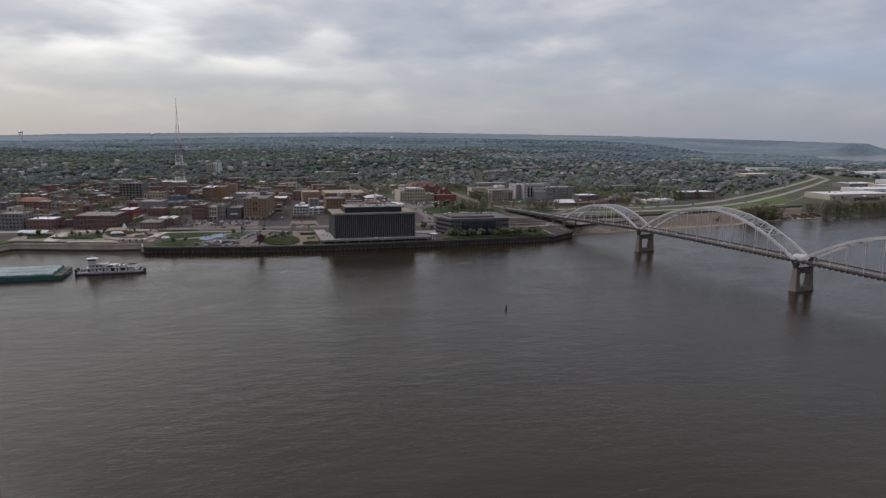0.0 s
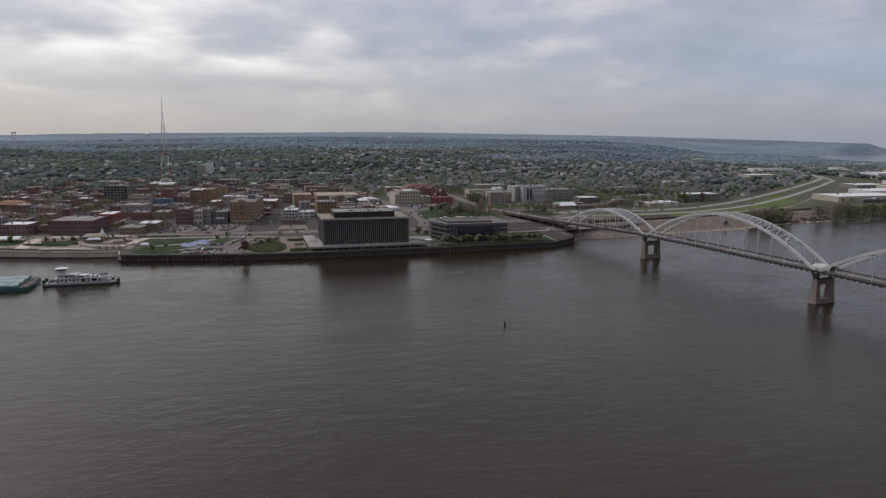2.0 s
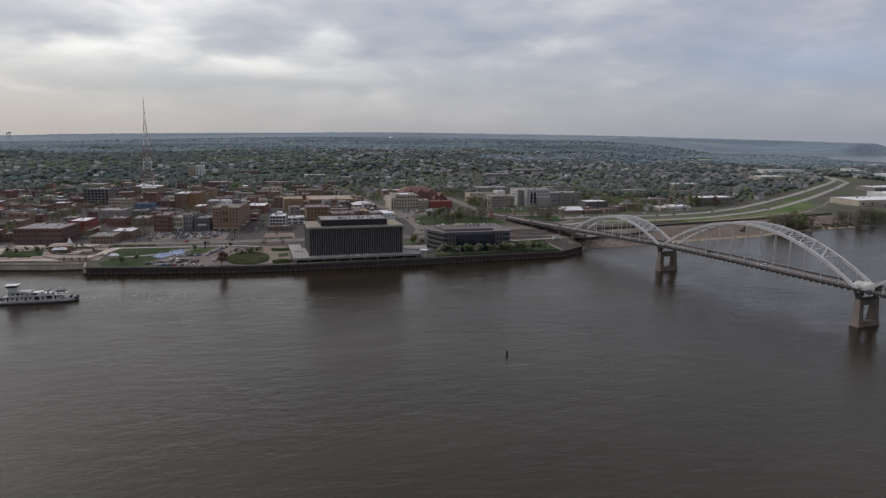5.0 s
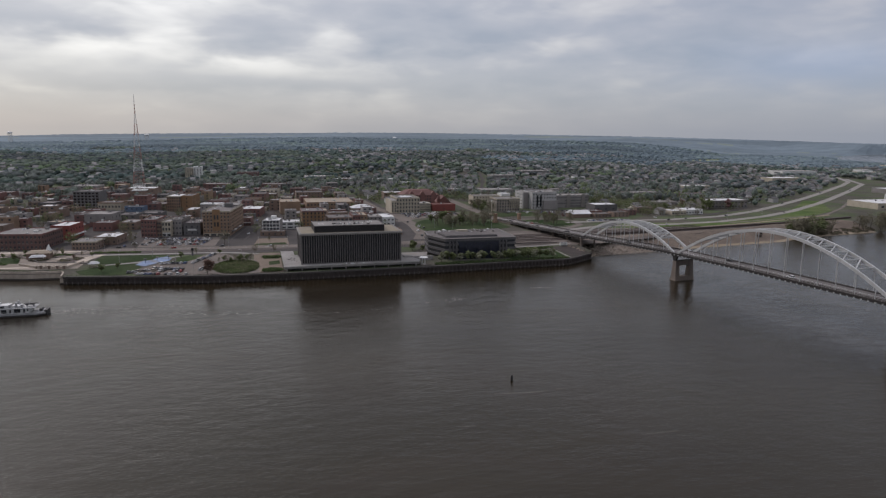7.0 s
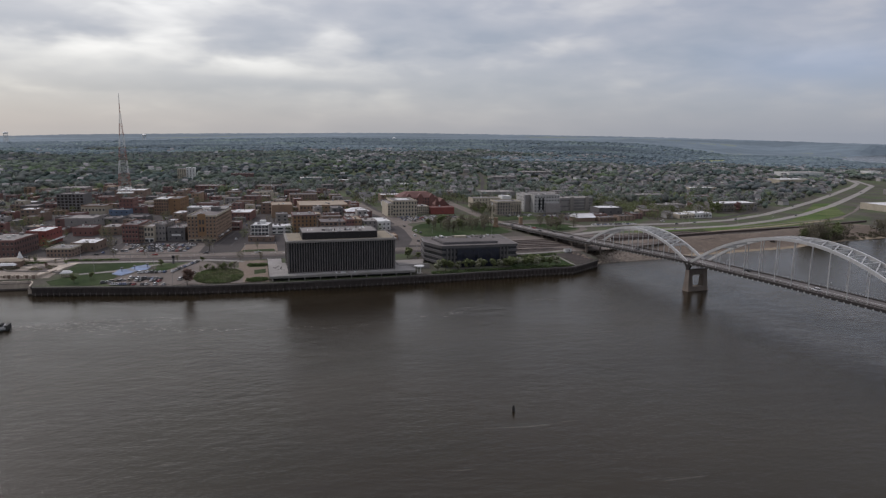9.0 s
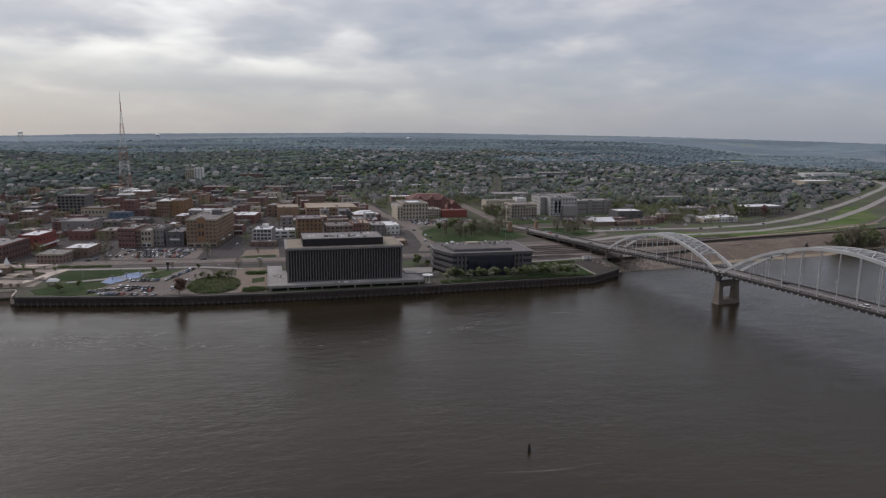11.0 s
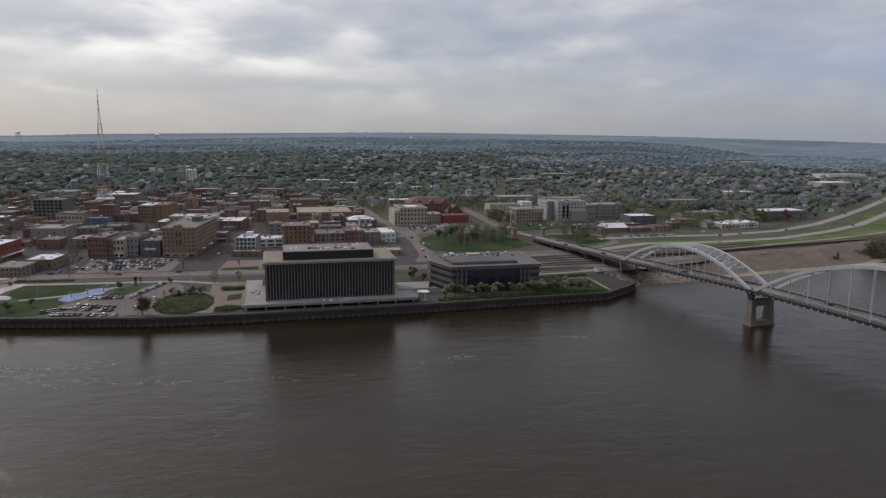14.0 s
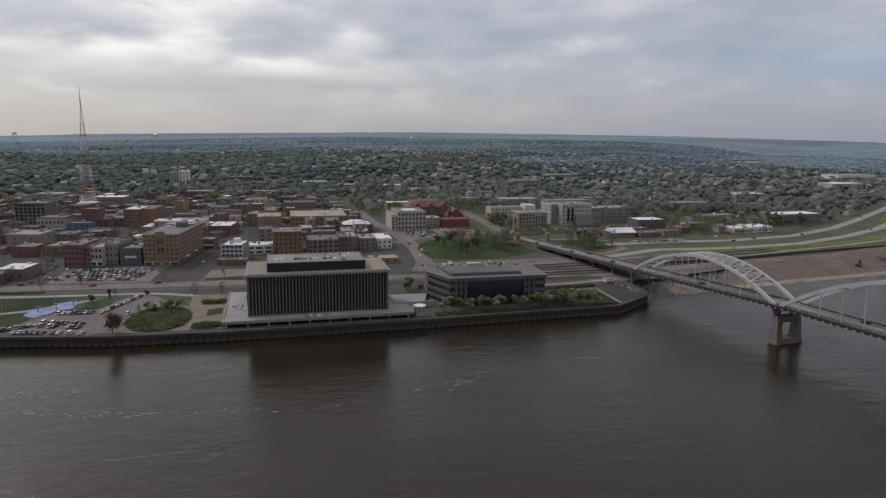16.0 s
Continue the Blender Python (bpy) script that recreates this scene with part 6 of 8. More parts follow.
for x0, x1, y0, y1, h in ((110, 165, 735, 755, 7), (175, 215, 705, 725, 8), (225, 262, 690, 706, 7), (60, 100, 790, 812, 8), (300, 352, 470, 500, 11), (360, 420, 462, 486, 9), (430, 480, 500, 520, 8), (150, 190, 470, 492, 9), (262, 300, 520, 545, 8),
                         (520, 575, 420, 445, 8), (600, 640, 400, 420, 7), (-20, 18, 640, 668, 10), (-110, -70, 640, 665, 11), (-210, -170, 560, 590, 12), (-300, -262, 640, 670, 10), (690, 740, 520, 545, 8), (420, 470, 760, 790, 9), (540, 600, 900, 930, 9)):
    wl, rf = MT.choice(((BROWNBRICK, WHITEROOF), (CREAM, WHITEROOF), (GREYWALL, GREYROOF), (DARKBRICK, GREYROOF), (WHITE, WHITEROOF)))
    building("town_building", "%s low block with %s" % ({BROWNBRICK: "brown brick", CREAM: "cream", GREYWALL: "grey stucco", DARKBRICK: "dark brick", WHITE: "white"}[wl], {WHITEROOF: "a white roof", GREYROOF: "a grey roof"}[rf]),
             x0, x1, y0, y1, 8 + h + (4 if y0 > 700 else 0), wl, rf, 2, 6, 0, "R", (2.4, 1.4), units=3)
HILL_ROADS = [[(106, 1069), (112, 1299), (127, 1738), (132, 1900)], [(348, 1013), (415, 1328)], [(330, 560), (409, 785), (450, 924)], [(510, 1123), (640, 1550)], [(800, 2077), (906, 2392)], [(1750, 1750), (1934, 2076), (2182, 2561)]]
for pts in HILL_ROADS:
    strip("road", pts, 5.5, ASPHALT, 0.35, "pale straight town street between trees", "road")


def near_road(x, y, m):
    for pts in HILL_ROADS:
        for (ax, ay), (bx, by) in zip(pts, pts[1:]):
            if min(ay, by) - m <= y <= max(ay, by) + m and min(ax, bx) - m <= x <= max(ax, bx) + m:
                t = max(0.0, min(1.0, ((x - ax) * (bx - ax) + (y - ay) * (by - ay)) / ((bx - ax) ** 2 + (by - ay) ** 2)))
                if math.hypot(x - ax - t * (bx - ax), y - ay - t * (by - ay)) < m:
                    return True
    return False


# filler blocks of the old town
FILL = random.Random(21)
LABELS = {REDBRICK: "red brick", DARKBRICK: "dark red brick", BROWNBRICK: "brown brick", GREYWALL: "grey stucco", TANBRICK: "buff brick", CREAM: "cream", DARKWALL: "charcoal", WHITE: "white"}
ROOFS = {GREYROOF: "a grey roof", DARKROOF: "a dark tar roof", WHITEROOF: "a white roof", TANROOF: "a tan gravel roof"}
for bx0, bx1, west in ((-430, -366, 1), (-344, -259, 1), (-242, -147, 1), (-131, -50, 1), (-50, -20, 1), (-31, 106, 0)):
    for by0, by1 in ((128, 226), (246, 330), (348, 432), (450, 532), (545, 640)):
        for _ in range(200 if by0 < 440 else 70):
            w, d = FILL.uniform(7, 22), FILL.uniform(9, 28)
            x0 = FILL.uniform(bx0, max(bx0 + 0.1, bx1 - w))
            y0 = FILL.uniform(by0, max(by0 + 0.1, by1 - d))
            if by0 == 128 and (bx0 > -250 or y0 < 155) and not (bx0 == -242 and y0 > 190):
                continue
            if (bx0 == -31 and by0 < 240) or (bx0 == -50 and by0 < 300):
                continue
            if not west and x0 < -24 + 0.176 * (y0 + d - 165):
                continue
            if west:
                if any(x0 + w + 0.8 > a and x0 - 0.8 < b_ and y0 + d + 0.8 > c and y0 - 0.8 < e for a, b_, c, e in PLAN):
                    continue
                fx, fy = town(x0 + w / 2, y0)
                if not free(fx - w * 0.5, fx + w * 0.5 + d * 0.17, fy, fy + d, 0.5) and fx > -24:
                    continue
            else:
                if not free(x0, x0 + w, y0, y0 + d, 0.8):
                    continue
                fx, fy = x0 + w / 2, y0
            fl = FILL.choice((1, 1, 2, 2, 2, 3))
            wl = FILL.choice((REDBRICK, DARKBRICK, DARKBRICK, BROWNBRICK, BROWNBRICK, GREYWALL, GREYWALL, TANBRICK, CREAM, DARKWALL))
            rf = FILL.choice((GREYROOF, GREYROOF, GREYROOF, DARKROOF, DARKROOF, DARKROOF, DARKROOF, WHITEROOF, TANROOF))
            building("town_building", "%s town building with %s" % (LABELS[wl], ROOFS[rf]), fx - w / 2, fx + w / 2, fy, fy + d, 7.5 + 0.8 + fl * FILL.uniform(3.4, 4.2), wl, rf, fl, max(1, min(3, int(w / 5))), 0, "R",
                     (2.2, 1.7), None, FILL.randint(0, 1) if by0 > 340 else FILL.randint(1, 2), seed=int(w * 10), turned=bool(west))
# ---- trees ----
def leaf_cloud(cx, cy, cz, rx, rz, n, size, rng):
    """Small triangles scattered through uneven crowns; arrays of one value a tree."""
    t = len(cx)
    d = rng.normal(size=(t, n, 3))
    d /= np.linalg.norm(d, axis=2, keepdims=True)
    lob = 1 + 0.30 * np.sin(d[..., 0] * 4 + rng.uniform(0, 6, (t, 1))) * np.cos(d[..., 1] * 5 + rng.uniform(0, 6, (t, 1))) + 0.15 * np.sin(d[..., 2] * 7 + rng.uniform(0, 6, (t, 1)))
    r = rng.uniform(0.45, 1.0, (t, n)) ** 0.6 * lob
    c = np.stack([cx[:, None] + d[..., 0] * r * rx[:, None], cy[:, None] + d[..., 1] * r * rx[:, None], cz[:, None] + d[..., 2] * r * rz[:, None]], -1)
    tri = rng.normal(size=(t, n, 3, 3))
    tri -= tri.mean(2, keepdims=True)
    tri /= np.linalg.norm(tri, axis=3, keepdims=True)
    v = c[:, :, None, :] + tri * (size[:, None, None, None] * rng.uniform(0.6, 1.2, (t, n, 1, 1)))
    v = v.reshape(-1, 3)
    return v, np.arange(len(v)).reshape(-1, 3)


ICO = bmesh.new()
bmesh.ops.create_icosphere(ICO, subdivisions=1, radius=1.0)
ICO_V = np.array([v.co[:] for v in ICO.verts])
ICO_F = np.array([[v.index for v in f.verts] for f in ICO.faces])
ICO.free()


OCT = (np.array([(1, 0, 0.1), (0.31, 0.95, -0.1), (-0.81, 0.59, 0.1), (-0.81, -0.59, -0.1), (0.31, -0.95, 0.1), (0.1, 0, 1.0), (0, 0, -0.8)]),
       np.array([(i, (i + 1) % 5, 5) for i in range(5)] + [((i + 1) % 5, i, 6) for i in range(5)]))


def lump_cloud(cx, cy, cz, rx, rz, rng, jitter=0.28, shape=(ICO_V, ICO_F)):
    """Rounded uneven clumps, one a tree or bough."""
    ICO_V, ICO_F = shape
    t, k = len(cx), len(ICO_V)
    r = 1 + rng.uniform(-jitter, jitter, (t, k, 1))
    a = rng.uniform(0, 6.28, (t, 1))
    x, y = ICO_V[None, :, 0], ICO_V[None, :, 1]
    v = np.stack([x * np.cos(a) - y * np.sin(a), x * np.sin(a) + y * np.cos(a), np.broadcast_to(ICO_V[None, :, 2], (t, k))], -1) * r
    v = v * np.stack([rx, rx, rz], -1)[:, None, :] + np.stack([cx, cy, cz], -1)[:, None, :]
    f = ICO_F[None] + (np.arange(t) * k)[:, None, None]
    return v.reshape(-1, 3), f.reshape(-1, 3)


def joined(*pairs):
    vs, fs, n = [], [], 0
    for v, f in pairs:
        vs.append(v)
        fs.append(f + n)
        n += len(v)
    return np.concatenate(vs), np.concatenate(fs)


def tree_mesh(kind, seed, material, h=9.0, spread=3.4, n=420, leaf=0.55):
    rng = np.random.default_rng(seed)
    lumps = 9
    a = rng.uniform(0, 6.28, lumps)
    q = rng.uniform(0.15, 0.75, lumps) * spread
    cx, cy = np.cos(a) * q, np.sin(a) * q
    cz = h * (0.62 + 0.26 * rng.uniform(-1, 1, lumps))
    r = spread * rng.uniform(0.38, 0.6, lumps)
    v, f = leaf_cloud(cx, cy, cz, r, r * 0.85, n // lumps, np.full(lumps, leaf), rng)
    if kind != "bud":
        v, f = joined((v, f), lump_cloud(cx, cy, cz, r * 0.72, r * 0.6, rng))
    crown = fast_mesh("crown", v, f, material)
    g = Geo().tube((0, 0, -0.3), (0.1, 0, h * 0.42), 0.05 + h * 0.022, h * 0.015, 7)
    for k in range(6):
        j = k % lumps
        g.tube((0.1, 0, h * (0.30 + 0.03 * k)), (cx[j], cy[j], cz[j]), h * 0.011, 0.03, 5)
    return g.mesh("trunk", BARK), crown


KINDS = {"leaf": LEAF, "bud": BUDS, "blossom": BLOSSOM, "pink": PINK, "red": REDBUD}
TREE_LABEL = {"leaf": "broad tree with fresh green spring leaves", "bud": "bare grey-brown tree coming into bud", "blossom": "small tree with whitish blossom", "pink": "tree in dull pink blossom", "red": "rounded tree with reddish spring twigs"}
PROTO = {}
for i, kd in enumerate(KINDS):
    for j in range(3):
        PROTO[kd, j] = tree_mesh(kd, 40 + 7 * i + j, KINDS[kd], n=380 if kd != "bud" else 300, leaf=0.55 if kd != "bud" else 0.38)


def plant(kd, x, y, h, rz=0.0, label="", z=None, group=""):
    trunk, crown = PROTO[kd, int(abs(x * 3 + y * 7)) % 3]
    t = thing("tree", label or TREE_LABEL[kd], "tree", (x, y, ground_z(x, y) if z is None else z), rz + (x * 37) % 360, group)
    t.scale = (h / 9.0,) * 3
    part("trunk", trunk, BARK, t)
    part("crown", crown, KINDS[kd], t)


TR = random.Random(5)
# row before the low office
for k in range(19):
    x = 106 + 5.2 * k + TR.uniform(-0.8, 0.8)
    plant("leaf" if k % 3 else "blossom", x, -1.5 - 0.16 * k + TR.uniform(-0.8, 0.8) + (0.2 * max(0, k - 9)), TR.uniform(8.0, 9.6), label="small tree in a row along the river walk", group="row of trees on the river walk")
for k in range(9):
    plant("leaf", 160 + 3.6 * k + TR.uniform(-1, 1), 4 + 2 * (k % 3) + TR.uniform(-2, 3), TR.uniform(6, 8.5))
for x, y, h, kd in ((-65.5, -6, 12.0, "red"), (-33, 57, 8.0, "bud"), (-18, 59, 7.0, "bud"), (-58, 108, 12.5, "bud"), (-88, 52, 5, "leaf"), (94, 46, 7, "leaf"), (97, 52, 7.5, "leaf"), (101, 40, 6, "leaf"),
                    (-43, 33, 6, "leaf"), (-78, 64, 6, "bud"), (-106, 100, 9, "bud"), (-152, 120, 10, "bud"), (-128, 96, 7, "bud"), (-20, 112, 6, "bud"), (-137, 14, 6, "leaf"), (-128, 22, 5, "leaf"),
                    (-140, 152, 8, "bud"), (-144, 176, 7, "bud"), (-136, 128, 8, "bud"), (-150, 132, 7, "bud"), (-205, 62, 6, "leaf"), (-242, 72, 7, "bud"), (-255, 70, 7, "leaf"), (-268, 62, 6, "leaf"), (-215, 90, 6, "bud"), (-180, 70, 5, "bud"), (-60, 60, 5, "leaf")):
    plant(kd, x, y, h)
for k in range(38):  # the round park
    a, q = TR.uniform(0, 6.28), TR.uniform(0, 1) ** 0.6
    plant(TR.choice(("leaf", "bud", "bud", "bud", "bud")), 183 + 34 * q * math.cos(a), 196 + 36 * q * math.sin(a), TR.uniform(8, 14))
for k in range(16):  # ramp loop
    plant(TR.choice(("leaf", "bud", "bud", "bud")), TR.uniform(255, 305), TR.uniform(158, 212), TR.uniform(8, 14))
for k in range(22):  # before the city hall
    plant(TR.choice(("leaf", "bud", "bud")), TR.uniform(232, 256), TR.uniform(285, 350), TR.uniform(8, 14))
for x, y, h in ((302, 226, 7), (308, 222, 6), (314, 219, 6), (320, 212, 6)):
    plant("red", x, y, h)
for k in range(64):  # bank beyond the beach
    x = 512 + 4.2 * k if k < 14 else 612 + 9 * (k - 14)
    plant(TR.choice(("leaf", "bud", "bud", "bud")), x + TR.uniform(-5, 5), shore(x) + TR.uniform(7, 22), TR.uniform(13, 20))
plant("pink", 571, 256, 15)
plant("leaf", 541, 267, 17)
plant("leaf", 548, 270, 15)
for x, y in ((478, 262), (486, 268), (540, 256), (575, 258), (595, 262), (530, 300), (548, 262)):
    plant(TR.choice(("pink", "bud", "leaf")), x, y, TR.uniform(9, 13))
for k in range(46):  # gardens above the highway
    x, y = TR.uniform(352, 660), TR.uniform(228, 380)
    if y > 250 + 0.3 * max(0, x - 520) and free(x - 3, x + 3, y - 3, y + 3, 0.5) and not (x < 420 and 255 < y < 292):
        plant(TR.choice(("leaf", "bud", "bud", "leaf", "blossom")), x, y, TR.uniform(7, 13))
for k in range(40):  # street trees of the old town
    x, y = town(TR.choice((-257, -243, -145, -131, -49)) + TR.uniform(-0.5, 0.5), TR.uniform(160, 460))
    if free(x - 2, x + 2, y - 2, y + 2, 0):
        plant(TR.choice(("bud", "bud", "leaf")), x, y, TR.uniform(5, 9))


def shrub_mass(name, label, outline, height, n, seed, material=HEDGE):
    """A bed packed with rounded shrubs."""
    rng = np.random.default_rng(seed)
    xs, ys = [p[0] for p in outline], [p[1] for p in outline]
    pts = []
    while len(pts) < n:
        x, y = rng.uniform(min(xs), max(xs)), rng.uniform(min(ys), max(ys))
        inside, m = False, len(outline)
        for i in range(m):
            (ax, ay), (bx, by) = outline[i], outline[(i + 1) % m]
            if (ay > y) != (by > y) and x < (bx - ax) * (y - ay) / (by - ay) + ax:
                inside = not inside
        if inside:
            pts.append((x, y))
    p = np.array(pts)
    z = np.array([ground_z(*q) for q in pts])
    r = rng.uniform(1.3, 2.4, n)
    v, f = leaf_cloud(p[:, 0], p[:, 1], z + height * 0.45, r, np.full(n, height * 0.55), 70, np.full(n, 0.6), rng)
    me = fast_mesh(name, v, f, material)
    return tagged(new(name, me), label, "shrubs", kind="stuff")


OVAL = [(-46.5 + 15.5 * math.cos(a), 13 + 20 * math.sin(a)) for a in np.linspace(0, 6.28, 24, endpoint=False)]
drape("lawn", [(-46.5 + 16.4 * math.cos(a), 13 + 21 * math.sin(a)) for a in np.linspace(0, 6.28, 28, endpoint=False)], GRASS, 0.24, "oval green planting bed", "lawn")
shrub_mass("shrub_bed", "dense oval bed of green shrubs", OVAL, 1.5, 420, 3, BEDGREEN)
for k in range(9):
    plant("leaf" if k % 2 else "bud", -59 + 2.8 * k, 29 + 3.5 * math.sin(k * 1.9), 4.6 + (k % 3))
shrub_mass("shrub_bed", "low hedge beds beside the plaza", [(-27, -7), (-15, -6), (-15, -1), (-23, 2), (-28, -1)], 1.6, 60, 4)
shrub_mass("shrub_bed", "clipped hedge along a garden bed", [(-26, 43), (-15, 43), (-15, 40), (-26, 40)], 1.4, 30, 6)
shrub_mass("shrub_bed", "shrubs along the river walk", [(100, -9), (214, -5), (214, -2), (100, -5)], 1.2, 150, 8)
shrub_mass("shrub_bed", "dark low hedge behind the lawn", [(178, 34), (216, 36), (216, 37.4), (178, 35.4)], 1.2, 40, 9)
def build_thicket():
    """A thin wood along the bank below the highway, bare and half in leaf."""
    rng = np.random.default_rng(41)
    x = np.concatenate([rng.uniform(640, 1180, 230), rng.uniform(505, 560, 26)])
    y = np.array([shore(a) for a in x]) + rng.uniform(5, 26, len(x))
    z, h = np.array([ground_z(a, b) for a, b in zip(x, y)]), rng.uniform(11, 19, len(x))
    for sel, m, lab in ((np.arange(len(x)) % 3 > 0, BUDS, "bare riverside trees coming into bud"), (np.arange(len(x)) % 3 == 0, LEAF, "riverside trees in fresh leaf")):
        v, f = leaf_cloud(x[sel], y[sel], z[sel] + h[sel] * 0.55, h[sel] * 0.30, h[sel] * 0.44, 150, h[sel] * 0.05, rng)
        tagged(new("bank_trees", fast_mesh("bank_trees", v, f, m)), lab, "trees", kind="stuff")
        g = Geo()
        for a, b, c, e in zip(x[sel], y[sel], z[sel], h[sel]):
            g.tube((a, b, c - 0.3), (a + 0.3, b, c + e * 0.7), 0.25, 0.08, 5)
        tagged(new("bank_trunks", g.mesh("bank_trunks", BARK)), "grey trunks of the riverside trees", "trees", kind="stuff")


build_thicket()
shrub_mass("shrub_bed", "scrub on the sandy bank", [(500, 72), (640, 92), (640, 106), (500, 90)], 2.4, 130, 10, BUDS)


# ---- houses ----
def house_parts(seed):
    r = random.Random(seed)
    w, d, h, rh = r.uniform(7.5, 10.5), r.uniform(9, 13), r.uniform(4.6, 6.4), r.uniform(2.2, 3.4)
    al = r.choice("xy")
    wall = Geo().box(-w / 2, w / 2, -d / 2, d / 2, -0.6, h)
    if al == "y":
        wall.gable(-w / 2, w / 2, -d / 2, d / 2, h, h + rh - 0.15, "y")
    roof = Geo().gable(-w / 2, w / 2, -d / 2, d / 2, h, h + rh, al, 0.5)
    porch = Geo().box(-w / 2 + 0.4, w / 2 - 0.4, -d / 2 - 2.2, -d / 2, 2.5, 2.85)
    for x in (-w / 2 + 0.6, w / 2 - 0.6):
        porch.box(x - 0.12, x + 0.12, -d / 2 - 2.1, -d / 2 - 1.9, -0.5, 2.5)
    return w, d, h, rh, wall, roof, porch


HOUSE = []
for s in range(6):
    w, d, h, rh, wall, roof, porch = house_parts(s + 3)
    HOUSE.append((w, d, h, rh, wall.mesh("wall", HOUSEWALL), roof.mesh("roof", SHINGLE), porch.mesh("porch", WHITE), Geo().box(-0.4, 0.4, -0.4, 0.4, h, h + rh + 0.8).mesh("chimney", REDBRICK),
                  Geo().box(-0.5, 0.5, -0.06, 0.2, 0, 1.4).mesh("window", WINGLASS), wall, roof))


def corridor(x, y):
    """True on the highway, the park and the old town."""
    if y < 130 + max(0, (x - 300)) * 0.02:
        return True
    if -440 < x < 110 and y < 560:
        return True
    if 105 < x < 256 and y < 410:
        return True
    if 250 < x < 420 and y < 350:
        return True
    hy = np.interp(x, [p[0] for p in HWY_S], [p[1] for p in HWY_S])
    return 230 < x < 1290 and y < hy + 22


def build_homes():
    r = random.Random(77)
    made, spots, g_wall, g_roof, g_pale = 0, [], Geo(), Geo(), Geo()
    bx = -900.0
    cells = []
    while bx < 2100:
        by = 170.0
        while by < 2300:
            cells.append((bx, by))
            by += 96
        bx += 84
    cells.sort(key=lambda c: math.hypot(c[0] - 250, c[1] + 350))
    for bx, by in cells:
        for row in (0, 1):
            for k in range(5):
                x, y = bx + 8 + 15 * k + r.uniform(-1.5, 1.5), by + (20 if row == 0 else 62) + r.uniform(-3, 3)
                if corridor(x, y) or near_road(x, y, 12) or not free(x - 6, x + 6, y - 8, y + 8) or r.random() < ((0.52 if y < 900 else 0.72) if x > 280 else 0.72 if x > 90 else 0.80):
                    continue
                dist = math.hypot(x, y + 400)
                if dist > 2300 or (x < 120 and y > 1100 and r.random() < 0.8):
                    continue
                spots.append((x, y))
                q = HOUSE[r.randrange(6)]
                rz = (0 if row == 0 else 180) + r.uniform(-3, 3)
                z = ground_z(x, y) + 0.3
                if made < 220:
                    made += 1
                    hs = thing("house", "small wooden house with pale siding and grey shingles", "house", (x, y, z), rz, "houses of the town")
                    part("wall", q[4], HOUSEWALL, hs)
                    part("roof", q[5], SHINGLE, hs)
                    part("porch", q[6], WHITE, hs)
                    if made % 3 == 0:
                        part("chimney", q[7], REDBRICK, hs, at=(q[0] * 0.2, q[1] * 0.15, 0))
                    if made <= 90:
                        part("window", q[8], WINGLASS, hs, at=(q[0] * 0.28, -q[1] / 2 - 0.03, 3.3))
                else:
                    m = Matrix.Translation((x, y, z)) @ Matrix.Rotation(radians(rz), 4, "Z")
                    (g_wall if r.random() < 0.7 else g_pale).add([m @ Vector(p) for p in q[9].v], q[9].f)
                    g_roof.add([m @ Vector(p) for p in q[10].v], q[10].f)
    far_wall = mat("far_house_siding", (0.26, 0.25, 0.24), 0.8, 0, ((0.8, 0.1),), None, 0, 0.45)
    far_pale = mat("far_white_siding", (0.50, 0.50, 0.50), 0.8, 0, ((0.8, 0.1),), None, 0, 0.25)
    far_roof = mat("far_shingle", (0.17, 0.165, 0.165), 0.9, 0, ((0.8, 0.1),), None, 0, 0.5)
    for nm, g, m, lab in (("far_house_walls", g_wall, far_wall, "walls of many distant small houses"), ("far_house_walls", g_pale, far_pale, "white walls of distant small houses"), ("far_house_roofs", g_roof, far_roof, "grey roofs of many distant small houses")):
        tagged(new(nm, g.mesh(nm, m)), lab, "houses", kind="stuff")
    return spots


HOMES = build_homes()


FIELDS = ((1560, 1640, 150, 55, 0.6), (1280, 1330, 90, 34, 0.5), (-205, 980, 60, 34, 0.0))  # middle, half-length, half-width, turn


def in_field(x, y):
    for cx, cy, a, b, t in FIELDS:
        u, v = (x - cx) * math.cos(t) + (y - cy) * math.sin(t), -(x - cx) * math.sin(t) + (y - cy) * math.cos(t)
        if (u / a) ** 2 + (v / b) ** 2 < 1:
            return True
    return False


def build_fields():
    for cx, cy, a, b, t in FIELDS:
        g, n = Geo(), 28
        g.v = [(cx, cy, ground_z(cx, cy) + 1.2)]
        for q in (0.5, 1.0):
            for k in range(n):
                w = 6.283 * k / n
                r = q * (1 + 0.08 * math.sin(3 * w + cx))
                x, y = cx + r * (a * math.cos(w) * math.cos(t) - b * math.sin(w) * math.sin(t)), cy + r * (a * math.cos(w) * math.sin(t) + b * math.sin(w) * math.cos(t))
                g.v.append((x, y, ground_z(x, y) + 1.2 * (q < 1) + 0.3))
        g.f = [(0, 1 + k, 1 + (k + 1) % n) for k in range(n)] + [(1 + k, 1 + n + k, 1 + n + (k + 1) % n, 1 + (k + 1) % n) for k in range(n)]
        small = a < 100
        tagged(new("lawn" if small else "field", g.mesh("field", BRIGHTGRASS if small else FIELD, True)), "green playing field among trees" if small else "pale green spring field between woods", "field", kind="structure")


build_fields()


